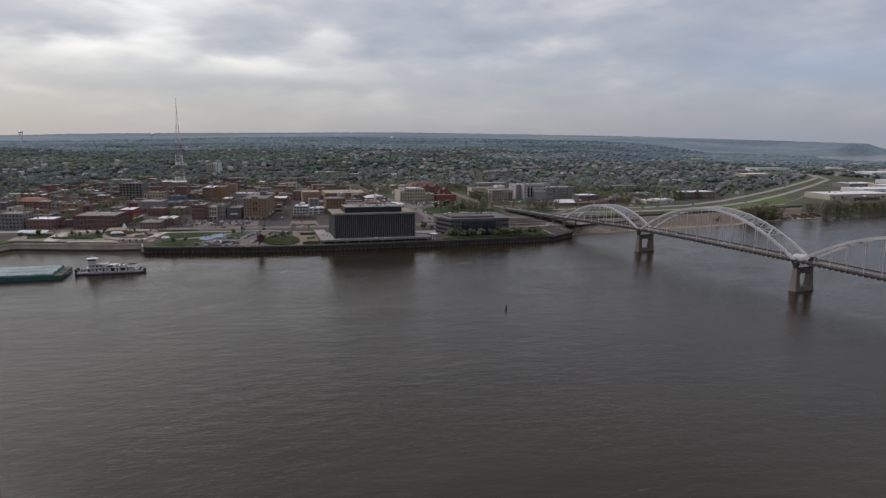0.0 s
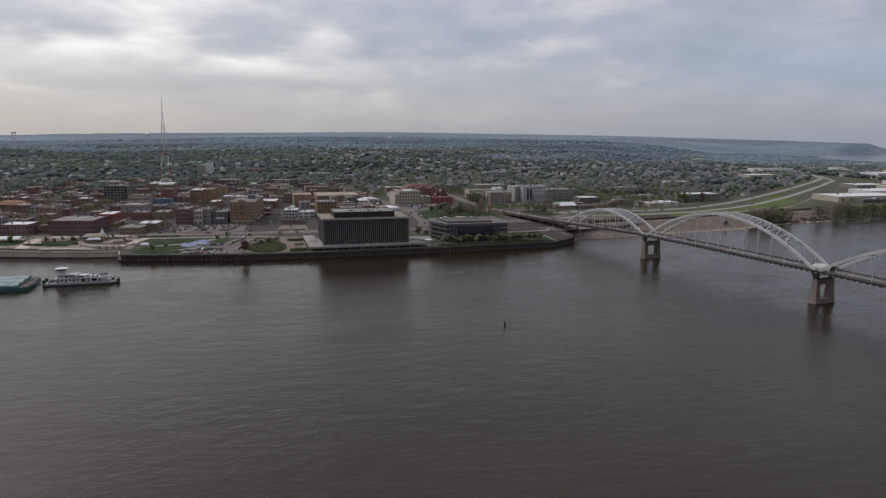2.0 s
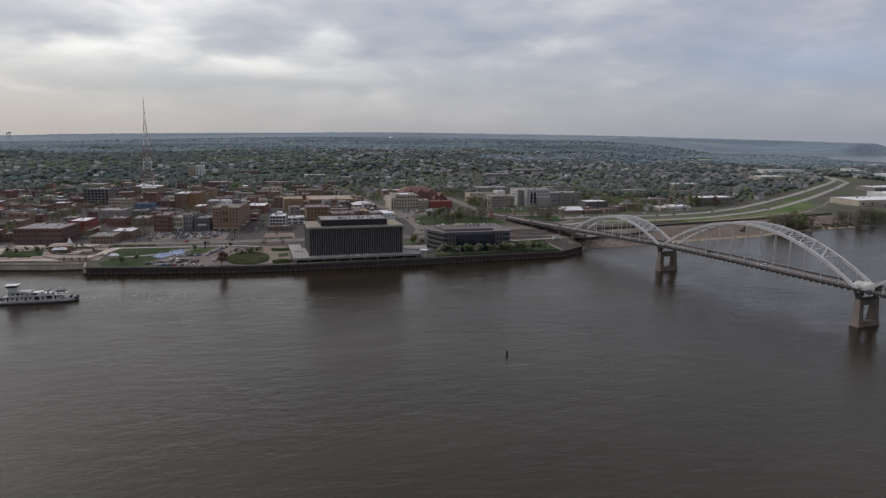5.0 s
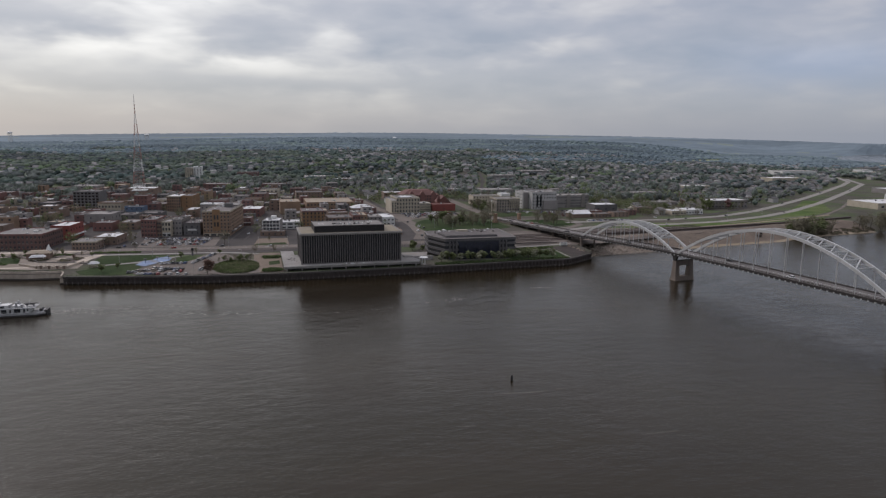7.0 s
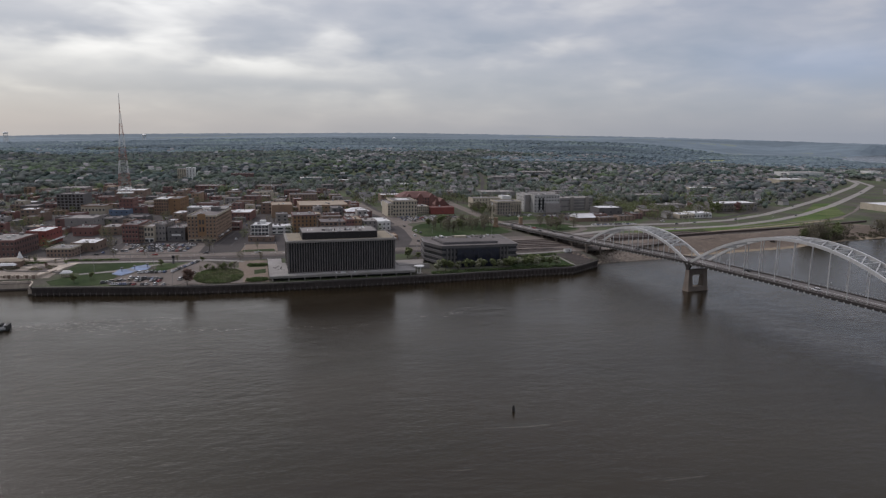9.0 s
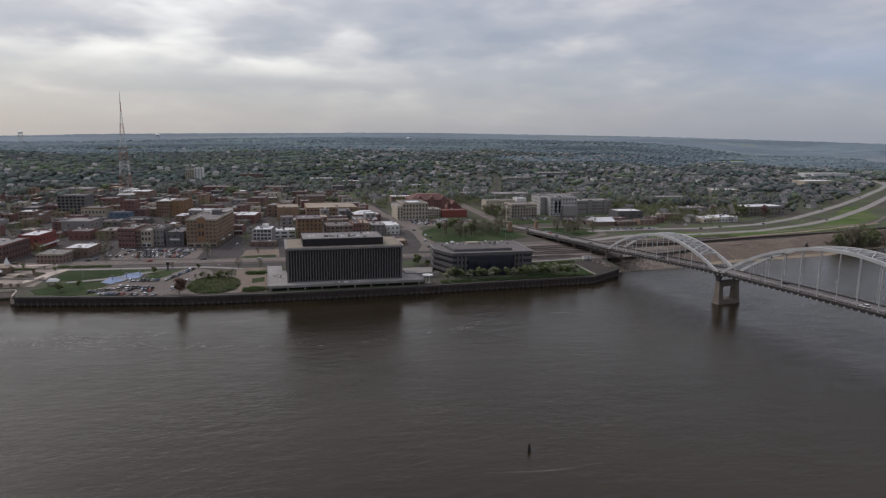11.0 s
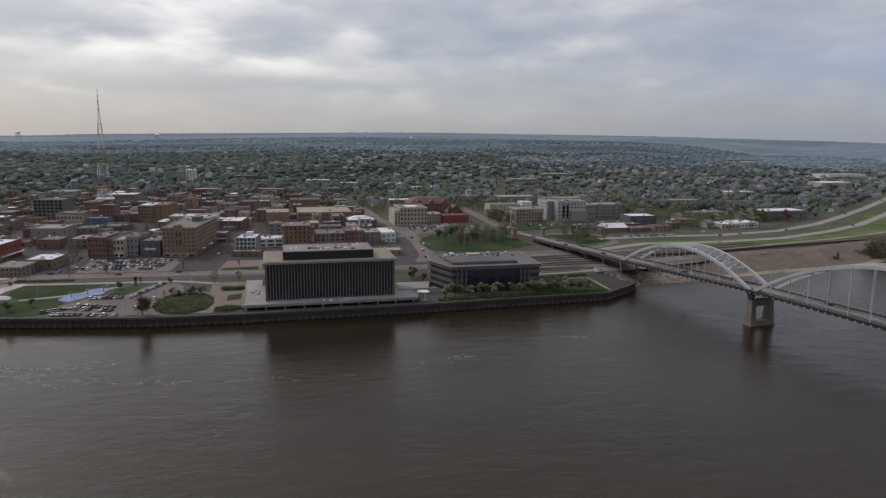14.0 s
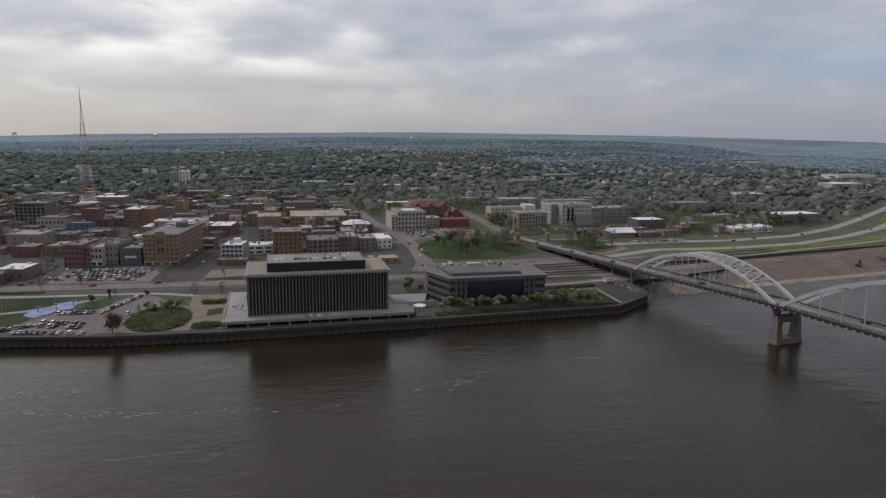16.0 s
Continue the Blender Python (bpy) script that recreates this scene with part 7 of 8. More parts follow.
def build_woods():
    rng = np.random.default_rng(12)
    near, far = [], []
    boxes = np.array(BUILT)
    homes = np.array(HOMES)
    # town trees round the houses
    tries = rng.uniform((-1000, 170), (2100, 2300), (66000, 2))
    cellmap = {}
    for hx_, hy_ in homes:
        cellmap.setdefault((int(hx_ // 15), int(hy_ // 15)), []).append((hx_, hy_))
    for x, y in tries:
        d = math.hypot(x, y + 400)
        if d > 2400 or corridor(x, y) or near_road(x, y, 9) or in_field(x, y):
            continue
        patch = noise.noise((x / 160.0, y / 160.0, 3.0))
        dens = 0.62 + 0.40 * patch + (0.40 if (x < 140 and y > 1000) else 0) + (0.12 if y > 700 else 0.0) + (0.22 if x < 110 and 600 < y < 1100 else 0) + (0.10 if x > 500 else 0)
        if rng.random() > dens:
            continue
        if np.any((x > boxes[:, 0] - 3) & (x < boxes[:, 1] + 3) & (y > boxes[:, 2] - 3) & (y < boxes[:, 3] + 3)):
            continue
        c = (int(x // 15), int(y // 15))
        if any(math.hypot(x - a, y - b) < 6.0 for i in (-1, 0, 1) for j in (-1, 0, 1) for a, b in cellmap.get((c[0] + i, c[1] + j), ())):
            continue
        if d > 1150 and rng.random() < 0.3:
            continue
        near.append((x, y, rng.uniform(6, 12) * (1.0 + 0.45 * max(0.0, patch + 0.2)) + (2.5 if rng.random() < 0.2 else 0)))
    near = np.array(near)
    old = []
    for x, y in rng.uniform((-440, 128), (128, 660), (3200, 2)):
        u, v = untown(x, y)
        if any(a - 2 < u < b + 2 and c - 2 < v < e + 2 for a, b, c, e in PLAN) or np.any((x > boxes[:, 0] - 2) & (x < boxes[:, 1] + 2) & (y > boxes[:, 2] - 2) & (y < boxes[:, 3] + 2)):
            continue
        if (-130 < x < 10 and y < 165) or (98 < x < 136) or (x > 60 and y < 180) or min(abs(u - q) for q in STREETS_X) < 5 or min(abs(v - q) for q in STREETS_Y) < 5 or rng.random() > (0.38 if y < 330 else 0.7):
            continue
        old.append((x, y, rng.uniform(5, 11)))
    away = np.hypot(near[:, 0], near[:, 1] + 400) >= 1150
    beyond, near = near[away], np.concatenate([near[~away], np.array(old)])
    kinds = rng.random(len(near))
    kinds[-len(old):] = 0.35 + 0.5 * kinds[-len(old):]
    patchy = np.array([noise.noise((x / 120.0, y / 120.0, 9.0)) for x, y, _ in near]) * 0.9
    # bud grey with the town's distance haze mixed in as a blue cast
    bud = mat("hazed_budding_town_trees", (0.185, 0.192, 0.200), 0.9, 0, ((0.3, 0.15), (0.01, 0.25)), None, 0, 0.25, ((0.195, 0.205, 0.185), "isl"), 0.1)
    lime = mat("lime_town_trees", (0.190, 0.225, 0.128), 0.9, 0, ((0.3, 0.15), (0.01, 0.25)), None, 0, 0.25, ((0.160, 0.200, 0.118), "isl"), 0.1)
    leafy(bud, lime)
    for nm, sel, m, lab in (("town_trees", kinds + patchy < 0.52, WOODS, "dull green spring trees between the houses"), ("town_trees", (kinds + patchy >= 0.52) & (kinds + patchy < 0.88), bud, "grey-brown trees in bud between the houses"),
                            ("town_trees", kinds + patchy >= 0.88, lime, "fresh lime green trees between the houses")):
        t = near[sel]
        z = np.array([ground_z(x, y) for x, y in t[:, :2]])
        h = t[:, 2]
        c = np.hypot(t[:, 0], t[:, 1] + 400) < 900
        v, f = leaf_cloud(t[c, 0], t[c, 1], z[c] + h[c] * 0.56, h[c] * 0.42, h[c] * 0.46, 130, h[c] * 0.058, rng)
        close = BUDS if m is bud else LEAF
        tagged(new(nm, fast_mesh(nm, v, f, close)), lab + " of the near streets", "trees", kind="stuff")
        g = Geo()
        for a, b, e, k in zip(t[c, 0].tolist(), t[c, 1].tolist(), z[c].tolist(), h[c].tolist()):
            g.tube((a, b, e - 0.3), (a, b, e + 0.6 * k), 0.03 * k, 0.01 * k, 4)
        tagged(new("town_trunks", g.mesh("town_trunks", BARK)), "grey trunks of street trees", "trees", kind="stuff")
        t, z, h = t[~c], z[~c], h[~c]
        v, f = leaf_cloud(t[:, 0], t[:, 1], z + h * 0.56, h * 0.42, h * 0.46, 54, h * 0.085, rng)
        v, f = joined((v, f), lump_cloud(t[:, 0], t[:, 1], z + h * 0.53, h * 0.30, h * 0.33, rng, 0.35))
        tagged(new(nm, fast_mesh(nm, v, f, m)), lab, "trees", kind="stuff")
    # wooded hills beyond, closed crown beside crown
    az = rng.uniform(radians(-34), radians(64), 52000)
    d = 1350 + (3300 - 1350) * rng.uniform(0, 1, len(az)) ** 1.05
    x, y = d * np.sin(az), -360 + d * np.cos(az)
    keep = ((y > 1000) & ((x < 90) | (d > 1750) | (rng.random(len(x)) < 0.22))) | (x > 1400)
    open_ = np.array([noise.noise((a / 420.0, b / 420.0, 1.0)) for a, b in zip(x, y)])
    keep &= (open_ > -0.30) | (rng.random(len(x)) < 0.45)
    gz = np.array([ground_z(a, b) for a, b in zip(x, y)])
    keep &= gz > 3.5
    keep &= ~np.array([in_field(a, b) for a, b in zip(x, y)])
    keep &= ~np.array([near_road(a, b, 5) for a, b in zip(x, y)])
    x, y, d, gz = x[keep], y[keep], d[keep], gz[keep]
    h = rng.uniform(9, 17, len(x)) * (1 + (d - 1350) / 5200)
    # and the round crowns of the further streets
    beyond = beyond[(beyond[:, 0] < 90) | (rng.random(len(beyond)) < 0.55)]
    bx, by = beyond[:, 0], beyond[:, 1]
    wide = np.concatenate([np.full(len(x), 0.68), np.full(len(bx), 0.46)])
    x, y, h = np.concatenate([x, bx]), np.concatenate([y, by]), np.concatenate([h, beyond[:, 2] * 1.25])
    gz = np.concatenate([gz, np.array([ground_z(a, b) for a, b in zip(bx, by)]) + beyond[:, 2] * 0.3])
    d = np.concatenate([d, np.hypot(bx, by + 360)])
    species = 0.5 + 0.55 * (rng.random(len(x)) - 0.5) + 0.75 * np.array([noise.noise((a / 260.0, b / 130.0, 5.0)) for a, b in zip(x, y)])
    # haze put into the far woods' colours: paler and bluer than near leaves
    far2 = mat("hazed_budding_woods", (0.142, 0.162, 0.166), 0.95, 0, ((0.05, 0.08), (0.004, 0.3)), None, 0, 0.10, ((0.165, 0.182, 0.165), 0.008), 0.1)
    far3 = mat("hazed_lime_woods", (0.168, 0.222, 0.138), 0.95, 0, ((0.05, 0.08), (0.004, 0.25)), None, 0, 0.10, ((0.185, 0.228, 0.160), 0.01), 0.1)
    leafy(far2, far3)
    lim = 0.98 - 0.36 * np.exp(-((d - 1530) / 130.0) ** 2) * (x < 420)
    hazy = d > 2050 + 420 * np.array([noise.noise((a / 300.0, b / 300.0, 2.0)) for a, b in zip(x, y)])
    for s, m, lab in (((species < 0.48) & ~hazy, FARWOODS, "hazy wooded hills in early spring leaf"), ((species >= 0.48) & (species < lim) & ~hazy, far2, "hazy grey-green woods coming into bud"), ((species >= lim) & ~hazy, far3, "fresh lime green woods on the hills"),
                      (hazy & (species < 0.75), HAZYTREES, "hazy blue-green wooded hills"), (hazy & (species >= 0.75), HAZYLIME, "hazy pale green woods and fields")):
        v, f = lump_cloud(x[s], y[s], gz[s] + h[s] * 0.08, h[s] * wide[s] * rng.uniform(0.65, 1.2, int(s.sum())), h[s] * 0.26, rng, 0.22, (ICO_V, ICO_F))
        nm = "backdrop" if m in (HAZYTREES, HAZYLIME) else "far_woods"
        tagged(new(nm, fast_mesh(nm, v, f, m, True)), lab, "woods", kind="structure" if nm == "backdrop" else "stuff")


build_woods()


def build_distance():
    """Hazy wooded country between the last trees and the skyline."""
    azs, ds = np.radians(np.arange(-40, 72, 0.3)), [3180, 3240, 3290, 3340, 3390, 3440, 3490, 3540, 3600, 3660, 3720, 3790, 3860, 3940, 4030, 4130, 4240, 4360, 4490, 4640]
    g = Geo()
    for a in azs:
        for k, d in enumerate(ds):
            x, y = d * math.sin(a), -360 + d * math.cos(a)
            gz = ground_z(x, y)
            lift = 2.5 + 3 * noise.noise((x / 30.0, y / 40.0, 4.0)) + 1.5 * noise.noise((x / 400.0, y / 200.0, 7.0))
            g.v.append((x, y, gz + (max(1.0, lift) * float(sstep(2, 7, gz)) if k else 0) - 0.6))
    n = len(ds)
    quads = [(i * n + j, (i + 1) * n + j, (i + 1) * n + j + 1, i * n + j + 1) for i in range(len(azs) - 1) for j in range(n - 1)]
    g.f = quads
    # the haze here is the material's own blue cast and glow
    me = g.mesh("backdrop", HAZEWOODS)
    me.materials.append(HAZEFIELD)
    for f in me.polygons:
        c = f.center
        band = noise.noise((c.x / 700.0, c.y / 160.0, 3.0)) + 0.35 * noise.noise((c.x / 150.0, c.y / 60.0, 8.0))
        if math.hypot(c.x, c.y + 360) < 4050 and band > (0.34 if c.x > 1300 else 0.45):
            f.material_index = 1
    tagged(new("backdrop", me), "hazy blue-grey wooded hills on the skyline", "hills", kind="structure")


build_distance()

# ---- parked cars ----
def car_proto(paint, seed):
    r = random.Random(seed)
    tall = seed % 3 == 0
    L, W, H = (4.7, 1.9, 1.75) if tall else (4.6, 1.8, 1.45)
    prof = [(-L / 2, 0.35), (-L / 2, 0.85), (-L / 2 + 0.2, 0.95), (L / 2 - 1.1, 0.98), (L / 2 - 0.1, 0.8), (L / 2, 0.65), (L / 2, 0.35)]
    body = Geo()
    n = len(prof)
    body.add([(x, -W / 2, z) for x, z in prof] + [(x, W / 2, z) for x, z in prof], [tuple(range(n)), tuple(range(n, 2 * n))[::-1]] + [((k + 1) % n, k, n + k, n + (k + 1) % n) for k in range(n)])
    a, b = (-L / 2 + 0.1, L / 2 - 1.3) if tall else (-L / 2 + 0.7, L / 2 - 1.5)
    cab = Geo().add([(a, -W / 2 + 0.08, 0.95), (b, -W / 2 + 0.08, 0.95), (b, W / 2 - 0.08, 0.95), (a, W / 2 - 0.08, 0.95),
                     (a + 0.35, -W / 2 + 0.25, H - 0.08), (b - 0.75, -W / 2 + 0.25, H - 0.08), (b - 0.75, W / 2 - 0.25, H - 0.08), (a + 0.35, W / 2 - 0.25, H - 0.08)],
                    [(4, 5, 6, 7), (0, 1, 5, 4), (1, 2, 6, 5), (2, 3, 7, 6), (3, 0, 4, 7)])
    roof = Geo().box(a + 0.3, b - 0.7, -W / 2 + 0.22, W / 2 - 0.22, H - 0.1, H, 0.04)
    body.add(roof.v, roof.f)
    return body.mesh("body", paint), cab.mesh("cabin_glass", CARGLASS), None, Geo().tube((0, -0.11, 0), (0, 0.11, 0), 0.34, 0.34, 10).mesh("wheel", TYRE), L, W, H


CARS = [(car_proto(p, i), p) for i, p in enumerate(CARPAINT)]
CAR_WORD = ["white", "silver", "black", "grey", "dark red", "blue", "tan"]
CR_ = random.Random(31)


def park(x, y, rz, i=None, z=None, group="parked cars", where="parked on a paved lot"):
    i = CR_.choice((0, 0, 0, 0, 1, 1, 1, 1, 2, 2, 2, 3, 3, 3, 4, 5, 6)) if i is None else i
    (body, cab, roof, wheel, L, W, H), paint = CARS[i]
    c = thing("car", "%s car %s" % (CAR_WORD[i], where), "car", (x, y, (ground_z(x, y) + 0.15) if z is None else z), rz, group)
    part("body", body, paint, c)
    part("cabin_glass", cab, CARGLASS, c)
    for sx in (-1, 1) if y < 80 else ():
        for sy in (-1, 1):
            part("wheel", wheel, TYRE, c, at=(sx * L * 0.31, sy * (W / 2 - 0.1), 0.34))


for y in (112.5, 122, 128, 138, 144):  # car park by the hotel
    for k in range(17):
        x = -122 + 3.0 * k + (0.8 if y > 125 else 0)
        if CR_.random() < (0.9 if x > -112 else 0.35):
            park(x + (y - 130) * 0.17, y - (x + 90) * 0.17, 80 + CR_.uniform(-3, 3))
for ax, ay, bx, by, n in ((-112, 3.5, -80, -4, 13), (-103, 12, -84, 6.5, 9), (-103, 18, -84, 12, 9), (-100, 33, -78, 31.5, 9), (-76, 36, -64, 60, 9), (-71, 8, -64, 26, 6)):
    for k in range(n):
        if CR_.random() < 0.85:
            park(ax + (bx - ax) * k / (n - 1), ay + (by - ay) * k / (n - 1), 75 + CR_.uniform(-5, 5), where="parked in the riverside lot")
for k in range(5):
    park(-118 + 2.6 * k, 8 + 1.2 * k, 20, where="parked in the riverside lot")
for row in range(5):
    for k in range(14):
        x, y = 138 + 5.2 * k, 292 - 10 * row + 0.05 * k
        if CR_.random() < 0.85 and x < 212 - 5 * row and x > 134 and y > 246 + max(0, (178 - x)) * 0.0 and not (row > 2 and x > 170):
            park(x, y, 90 + CR_.uniform(-4, 4), where="parked beside the courthouse")
for k in range(46):
    x, y = 265 + 6.5 * (k % 23), 283 - 12 * (k // 23)
    if CR_.random() < 0.7 and free(x - 3, x + 3, y - 3, y + 3, 0):
        park(x, y, 90 + CR_.uniform(-4, 4), where="parked below the white block")
for x in (-250, -138, -42):  # kerbside and moving cars of the town
    for k in range(13):
        if CR_.random() < 0.55:
            if x != -42 or k < 6:
                park(*town(x + CR_.choice((-4.0, 4.0, -1.6, 1.6)), 135 + 25 * k + CR_.uniform(-6, 6)), 80 + CR_.choice((0, 180)), where="on a town street")
for x, y in ((-98, 96), (-142, 106), (-20, 90), (60, 85), (-190, 100), (-60, 96), (20, 87)):
    park(x, y, 175, where="on the riverfront road")
for k in range(44):
    x, y = CR_.uniform(-156, -60), CR_.uniform(106, 190)
    if x < -118 and free(x - 3, x + 3, y - 3, y + 3, 0.5):
        park(x, y, CR_.choice((0, 90, 15)))
for s, c, i in ((95, -3.5, 0), (40, 3.5, 2), (-60, -3, 3), (-190, 3.2, 2), (-205, -3.4, 2), (-235, 3.2, 1), (-228, 3.4, 4), (-262, -3, 2), (150, 3, 3), (240, -3, 1), (-150, -3.2, 2)):
    p = on_bridge(s, c)
    park(p.x, p.y, 97, i, deck_z(s) + 0.02, "cars on the bridge", "driving on the bridge deck")
for x, y in ((427, 176), (520, 196), (700, 304), (900, 440), (402, 142), (620, 212), (1000, 474), (455, 183)):
    park(x, y, 30, where="on the highway")
for x, y in ((425, 200), (132, 180), (134, 168), (124, 150), (128, 215), (120, 118)):
    park(x, y, 95, 0 if x > 300 else None, where="on a street by the park")

for k in range(40):  # lots below the depot and round the courthouse
    x, y = (345 + 3.2 * k if k < 22 else 330 + 3.0 * (k - 22)), (278.5 if k < 22 else 186)
    if CR_.random() < 0.8 and free(x - 2, x + 2, y - 2, y + 2, 0.2):
        park(x, y, 85 + CR_.uniform(-4, 4), where="parked in a lot below the town")
for k in range(30):
    x, y = 140 + 5.0 * (k % 10), 262 + 12 * (k // 10)
    if CR_.random() < 0.8:
        park(x + CR_.uniform(-1, 1), y, 88 + CR_.uniform(-6, 6), where="parked beside the courthouse")


# ---- riverside terraces ----
def low_wall(pts, h, material, label, t=0.6):
    g = Geo()
    for (ax, ay), (bx, by) in zip(pts, pts[1:]):
        z = ground_z((ax + bx) / 2, (ay + by) / 2)
        g.beam((ax, ay, z + h / 2 - 0.2), (bx, by, z + h / 2 - 0.2), t, h + 0.4)
    tagged(new("terrace_wall", g.mesh("terrace_wall", material)), label, "wall", kind="structure")


low_wall([(-198, 47), (-184, 34.5), (-163, 30.5), (-156, 50)], 1.6, QUAY, "low tan retaining wall of a terrace")
low_wall([(-215, 79), (-200, 72), (-188, 54), (-176, 51), (-166, 48.5), (-152, 43)], 0.9, CONC, "pale terrace wall beside the steps")
low_wall([(-202, 74), (-179, 72), (-161, 98)], 0.6, CONC, "pale low kerb wall of a garden")
for k, (x, y) in enumerate(((-180, 33.2), (-174.5, 32.2), (-169, 31.2), (-164.5, 30.2))):
    nb = thing("wall_niche", "dark brown niche in a terrace wall", "niche", (x, y, ground_z(x, y)), -11, "wall niches")
    part("niche_frame", Geo().box(-1.4, -1.0, -0.9, 0, -0.2, 2.2).box(1.0, 1.4, -0.9, 0, -0.2, 2.2).box(-1.4, 1.4, -0.9, 0, 2.2, 2.6), QUAY, nb)
    part("niche_back", Geo().box(-1.0, 1.0, -0.5, -0.2, -0.2, 2.2), BROWNBRICK, nb)
for pts in ([(-198, 73), (-189, 87), (-180, 84), (-184, 71)], [(-176, 52), (-170, 66), (-158, 64), (-163, 50)], [(-196, 60), (-190, 66), (-182, 62), (-186, 56)]):
    drape("garden_bed", pts, BALLAST, 0.35, "brown mulched garden bed in the terrace", "garden bed")
    shrub_mass("shrub_bed", "sparse shrubs in a mulched bed", pts, 0.9, 12, int(pts[0][0]) + 300, BUDS)


def build_foam():
    """Broken foam along the eddy line off the wall."""
    r = random.Random(8)
    g = Geo()
    def flecks(line, count, sx, sy, long):
        for _ in range(count):
            k = r.randrange(len(line) - 1)
            t = round(r.random() * 3) / 3 + r.gauss(0, 0.12)
            x, y = line[k][0] + (line[k + 1][0] - line[k][0]) * t, line[k][1] + (line[k + 1][1] - line[k][1]) * t
            x, y = x + r.gauss(0, sx), y + r.gauss(0, sy)
            l, w, n = r.uniform(0.15, 0.9) * (3.0 if r.random() < long else 1), r.uniform(0.05, 0.15), 7
            a = r.uniform(-0.25, 0.25) - 0.1
            ring = [(l * math.cos(6.283 * i / n) * r.uniform(0.6, 1), w * math.sin(6.283 * i / n) * r.uniform(0.5, 1.2)) for i in range(n)]
            g.add([(x + u * math.cos(a) - v * math.sin(a), y + u * math.sin(a) + v * math.cos(a), 0.035) for u, v in ring], [tuple(range(n))])

    flecks([(-60, -97), (-38, -99), (-16, -103), (3, -104), (25, -110), (50, -106), (84, -95), (102, -86)], 130, 2.0, 1.1, 0.15)
    flecks([(84, -99), (92, -95), (100, -92)], 34, 2.4, 1.2, 0.15)
    flecks([(152, -75), (162, -78)], 26, 2.0, 0.4, 0.3)
    flecks([(240, -49), (258, -55)], 16, 4.0, 1.5, 0.2)
    for line, count in (([(-148, -72), (-133, -67), (-108, -68), (-72, -71)], 420), ([(-140, -76), (-108, -78), (-90, -79)], 160), ([(-130, -77), (-97, -89), (-73, -89), (-33, -102)], 130)):
        flecks(line, count, 4.5, 2.6, 0.35)  # wake of the tow boat
    tagged(new("foam", g.mesh("foam", FOAM)), "broken flecks of pale foam on the river", "foam", kind="stuff")


FOAM = mat("river_foam", (0.27, 0.255, 0.235), 0.7, 0, ((0.8, 0.3),))
build_foam()

# ---- lamps, pylons, monument ----
def street_lamp(x, y, h=9.0, arm=1.8, rz=0.0, z=None):
    l = thing("street_lamp", "slim grey street lamp with a single arm", "street lamp", (x, y, ground_z(x, y) if z is None else z), rz, "street lamps")
    part("pole", Geo().tube((0, 0, -0.2), (0, 0, h), 0.13, 0.07, 6), METAL, l)
    part("arm", Geo().tube((0, 0, h - 0.2), (arm, 0, h), 0.06, 0.05, 5), METAL, l)
    part("lamp_head", Geo().box(arm - 0.4, arm + 0.5, -0.18, 0.18, h - 0.1, h + 0.08), METAL, l)


for k in range(11):
    street_lamp(-150 + 24 * k, 80 + (8 - k) * 1.6, 9, 1.8, 90)
for x, y in ((-43, 33), (-110, 62), (-130, 40), (-90, 30), (-66, 40), (-75, 0), (105, 60), (150, 40), (340, 158), (420, 155), (500, 168), (580, 205), (370, 190), (455, 192), (160, 150), (200, 146), (145, 165)):
    street_lamp(x, y, 9, 1.6, (x * 13) % 360)
for k in range(12):
    s = -110 + 36 * k
    p = on_bridge(s, 8.0 if k % 2 else -8.0)
    street_lamp(p.x, p.y, 7, 1.4, 187 if k % 2 else 7, deck_z(s) + 0.1)


def pylon(x, y, h):
    p = thing("bridge_pylon", "square stone pylon at the bridge entrance", "pylon", (x, y, 7.4), 7, "bridge entrance pylons")
    part("base", Geo().box(-2.3, 2.3, -2.3, 2.3, -0.3, 2.2), TANBRICK, p)
    part("shaft", Geo().box(-1.6, 1.6, -1.6, 1.6, 2.2, h - 1.2, 0.15), TANBRICK, p)
    part("cap", Geo().box(-1.8, 1.8, -1.8, 1.8, h - 1.2, h), TANBRICK, p)


pylon(222, 195, 10.0)
pylon(251, 198, 9.5)
mo = thing("monument", "white stone column on a stepped base", "monument", (241.5, 262, 7.4))
part("steps", Geo().box(-3.5, 3.5, -3.5, 3.5, -0.3, 0.8).box(-2.6, 2.6, -2.6, 2.6, 0.8, 1.6), CREAM, mo)
part("column", Geo().tube((0, 0, 1.6), (0, 0, 15.5), 0.7, 0.5, 12), CREAM, mo)
part("finial", Geo().tube((0, 0, 15.5), (0, 0, 18.6), 0.75, 0.35, 10), WHITE, mo)
ct = thing("clock_post", "dark square clock tower in the riverside lot", "clock tower", (-80.5, 59.5, 7.3))
part("shaft", Geo().box(-0.7, 0.7, -0.7, 0.7, 0, 4.2, 0.1), DARKWALL, ct)
part("clock_head", Geo().box(-1.0, 1.0, -1.0, 1.0, 4.2, 6.2, 0.1), BLACKMETAL, ct)
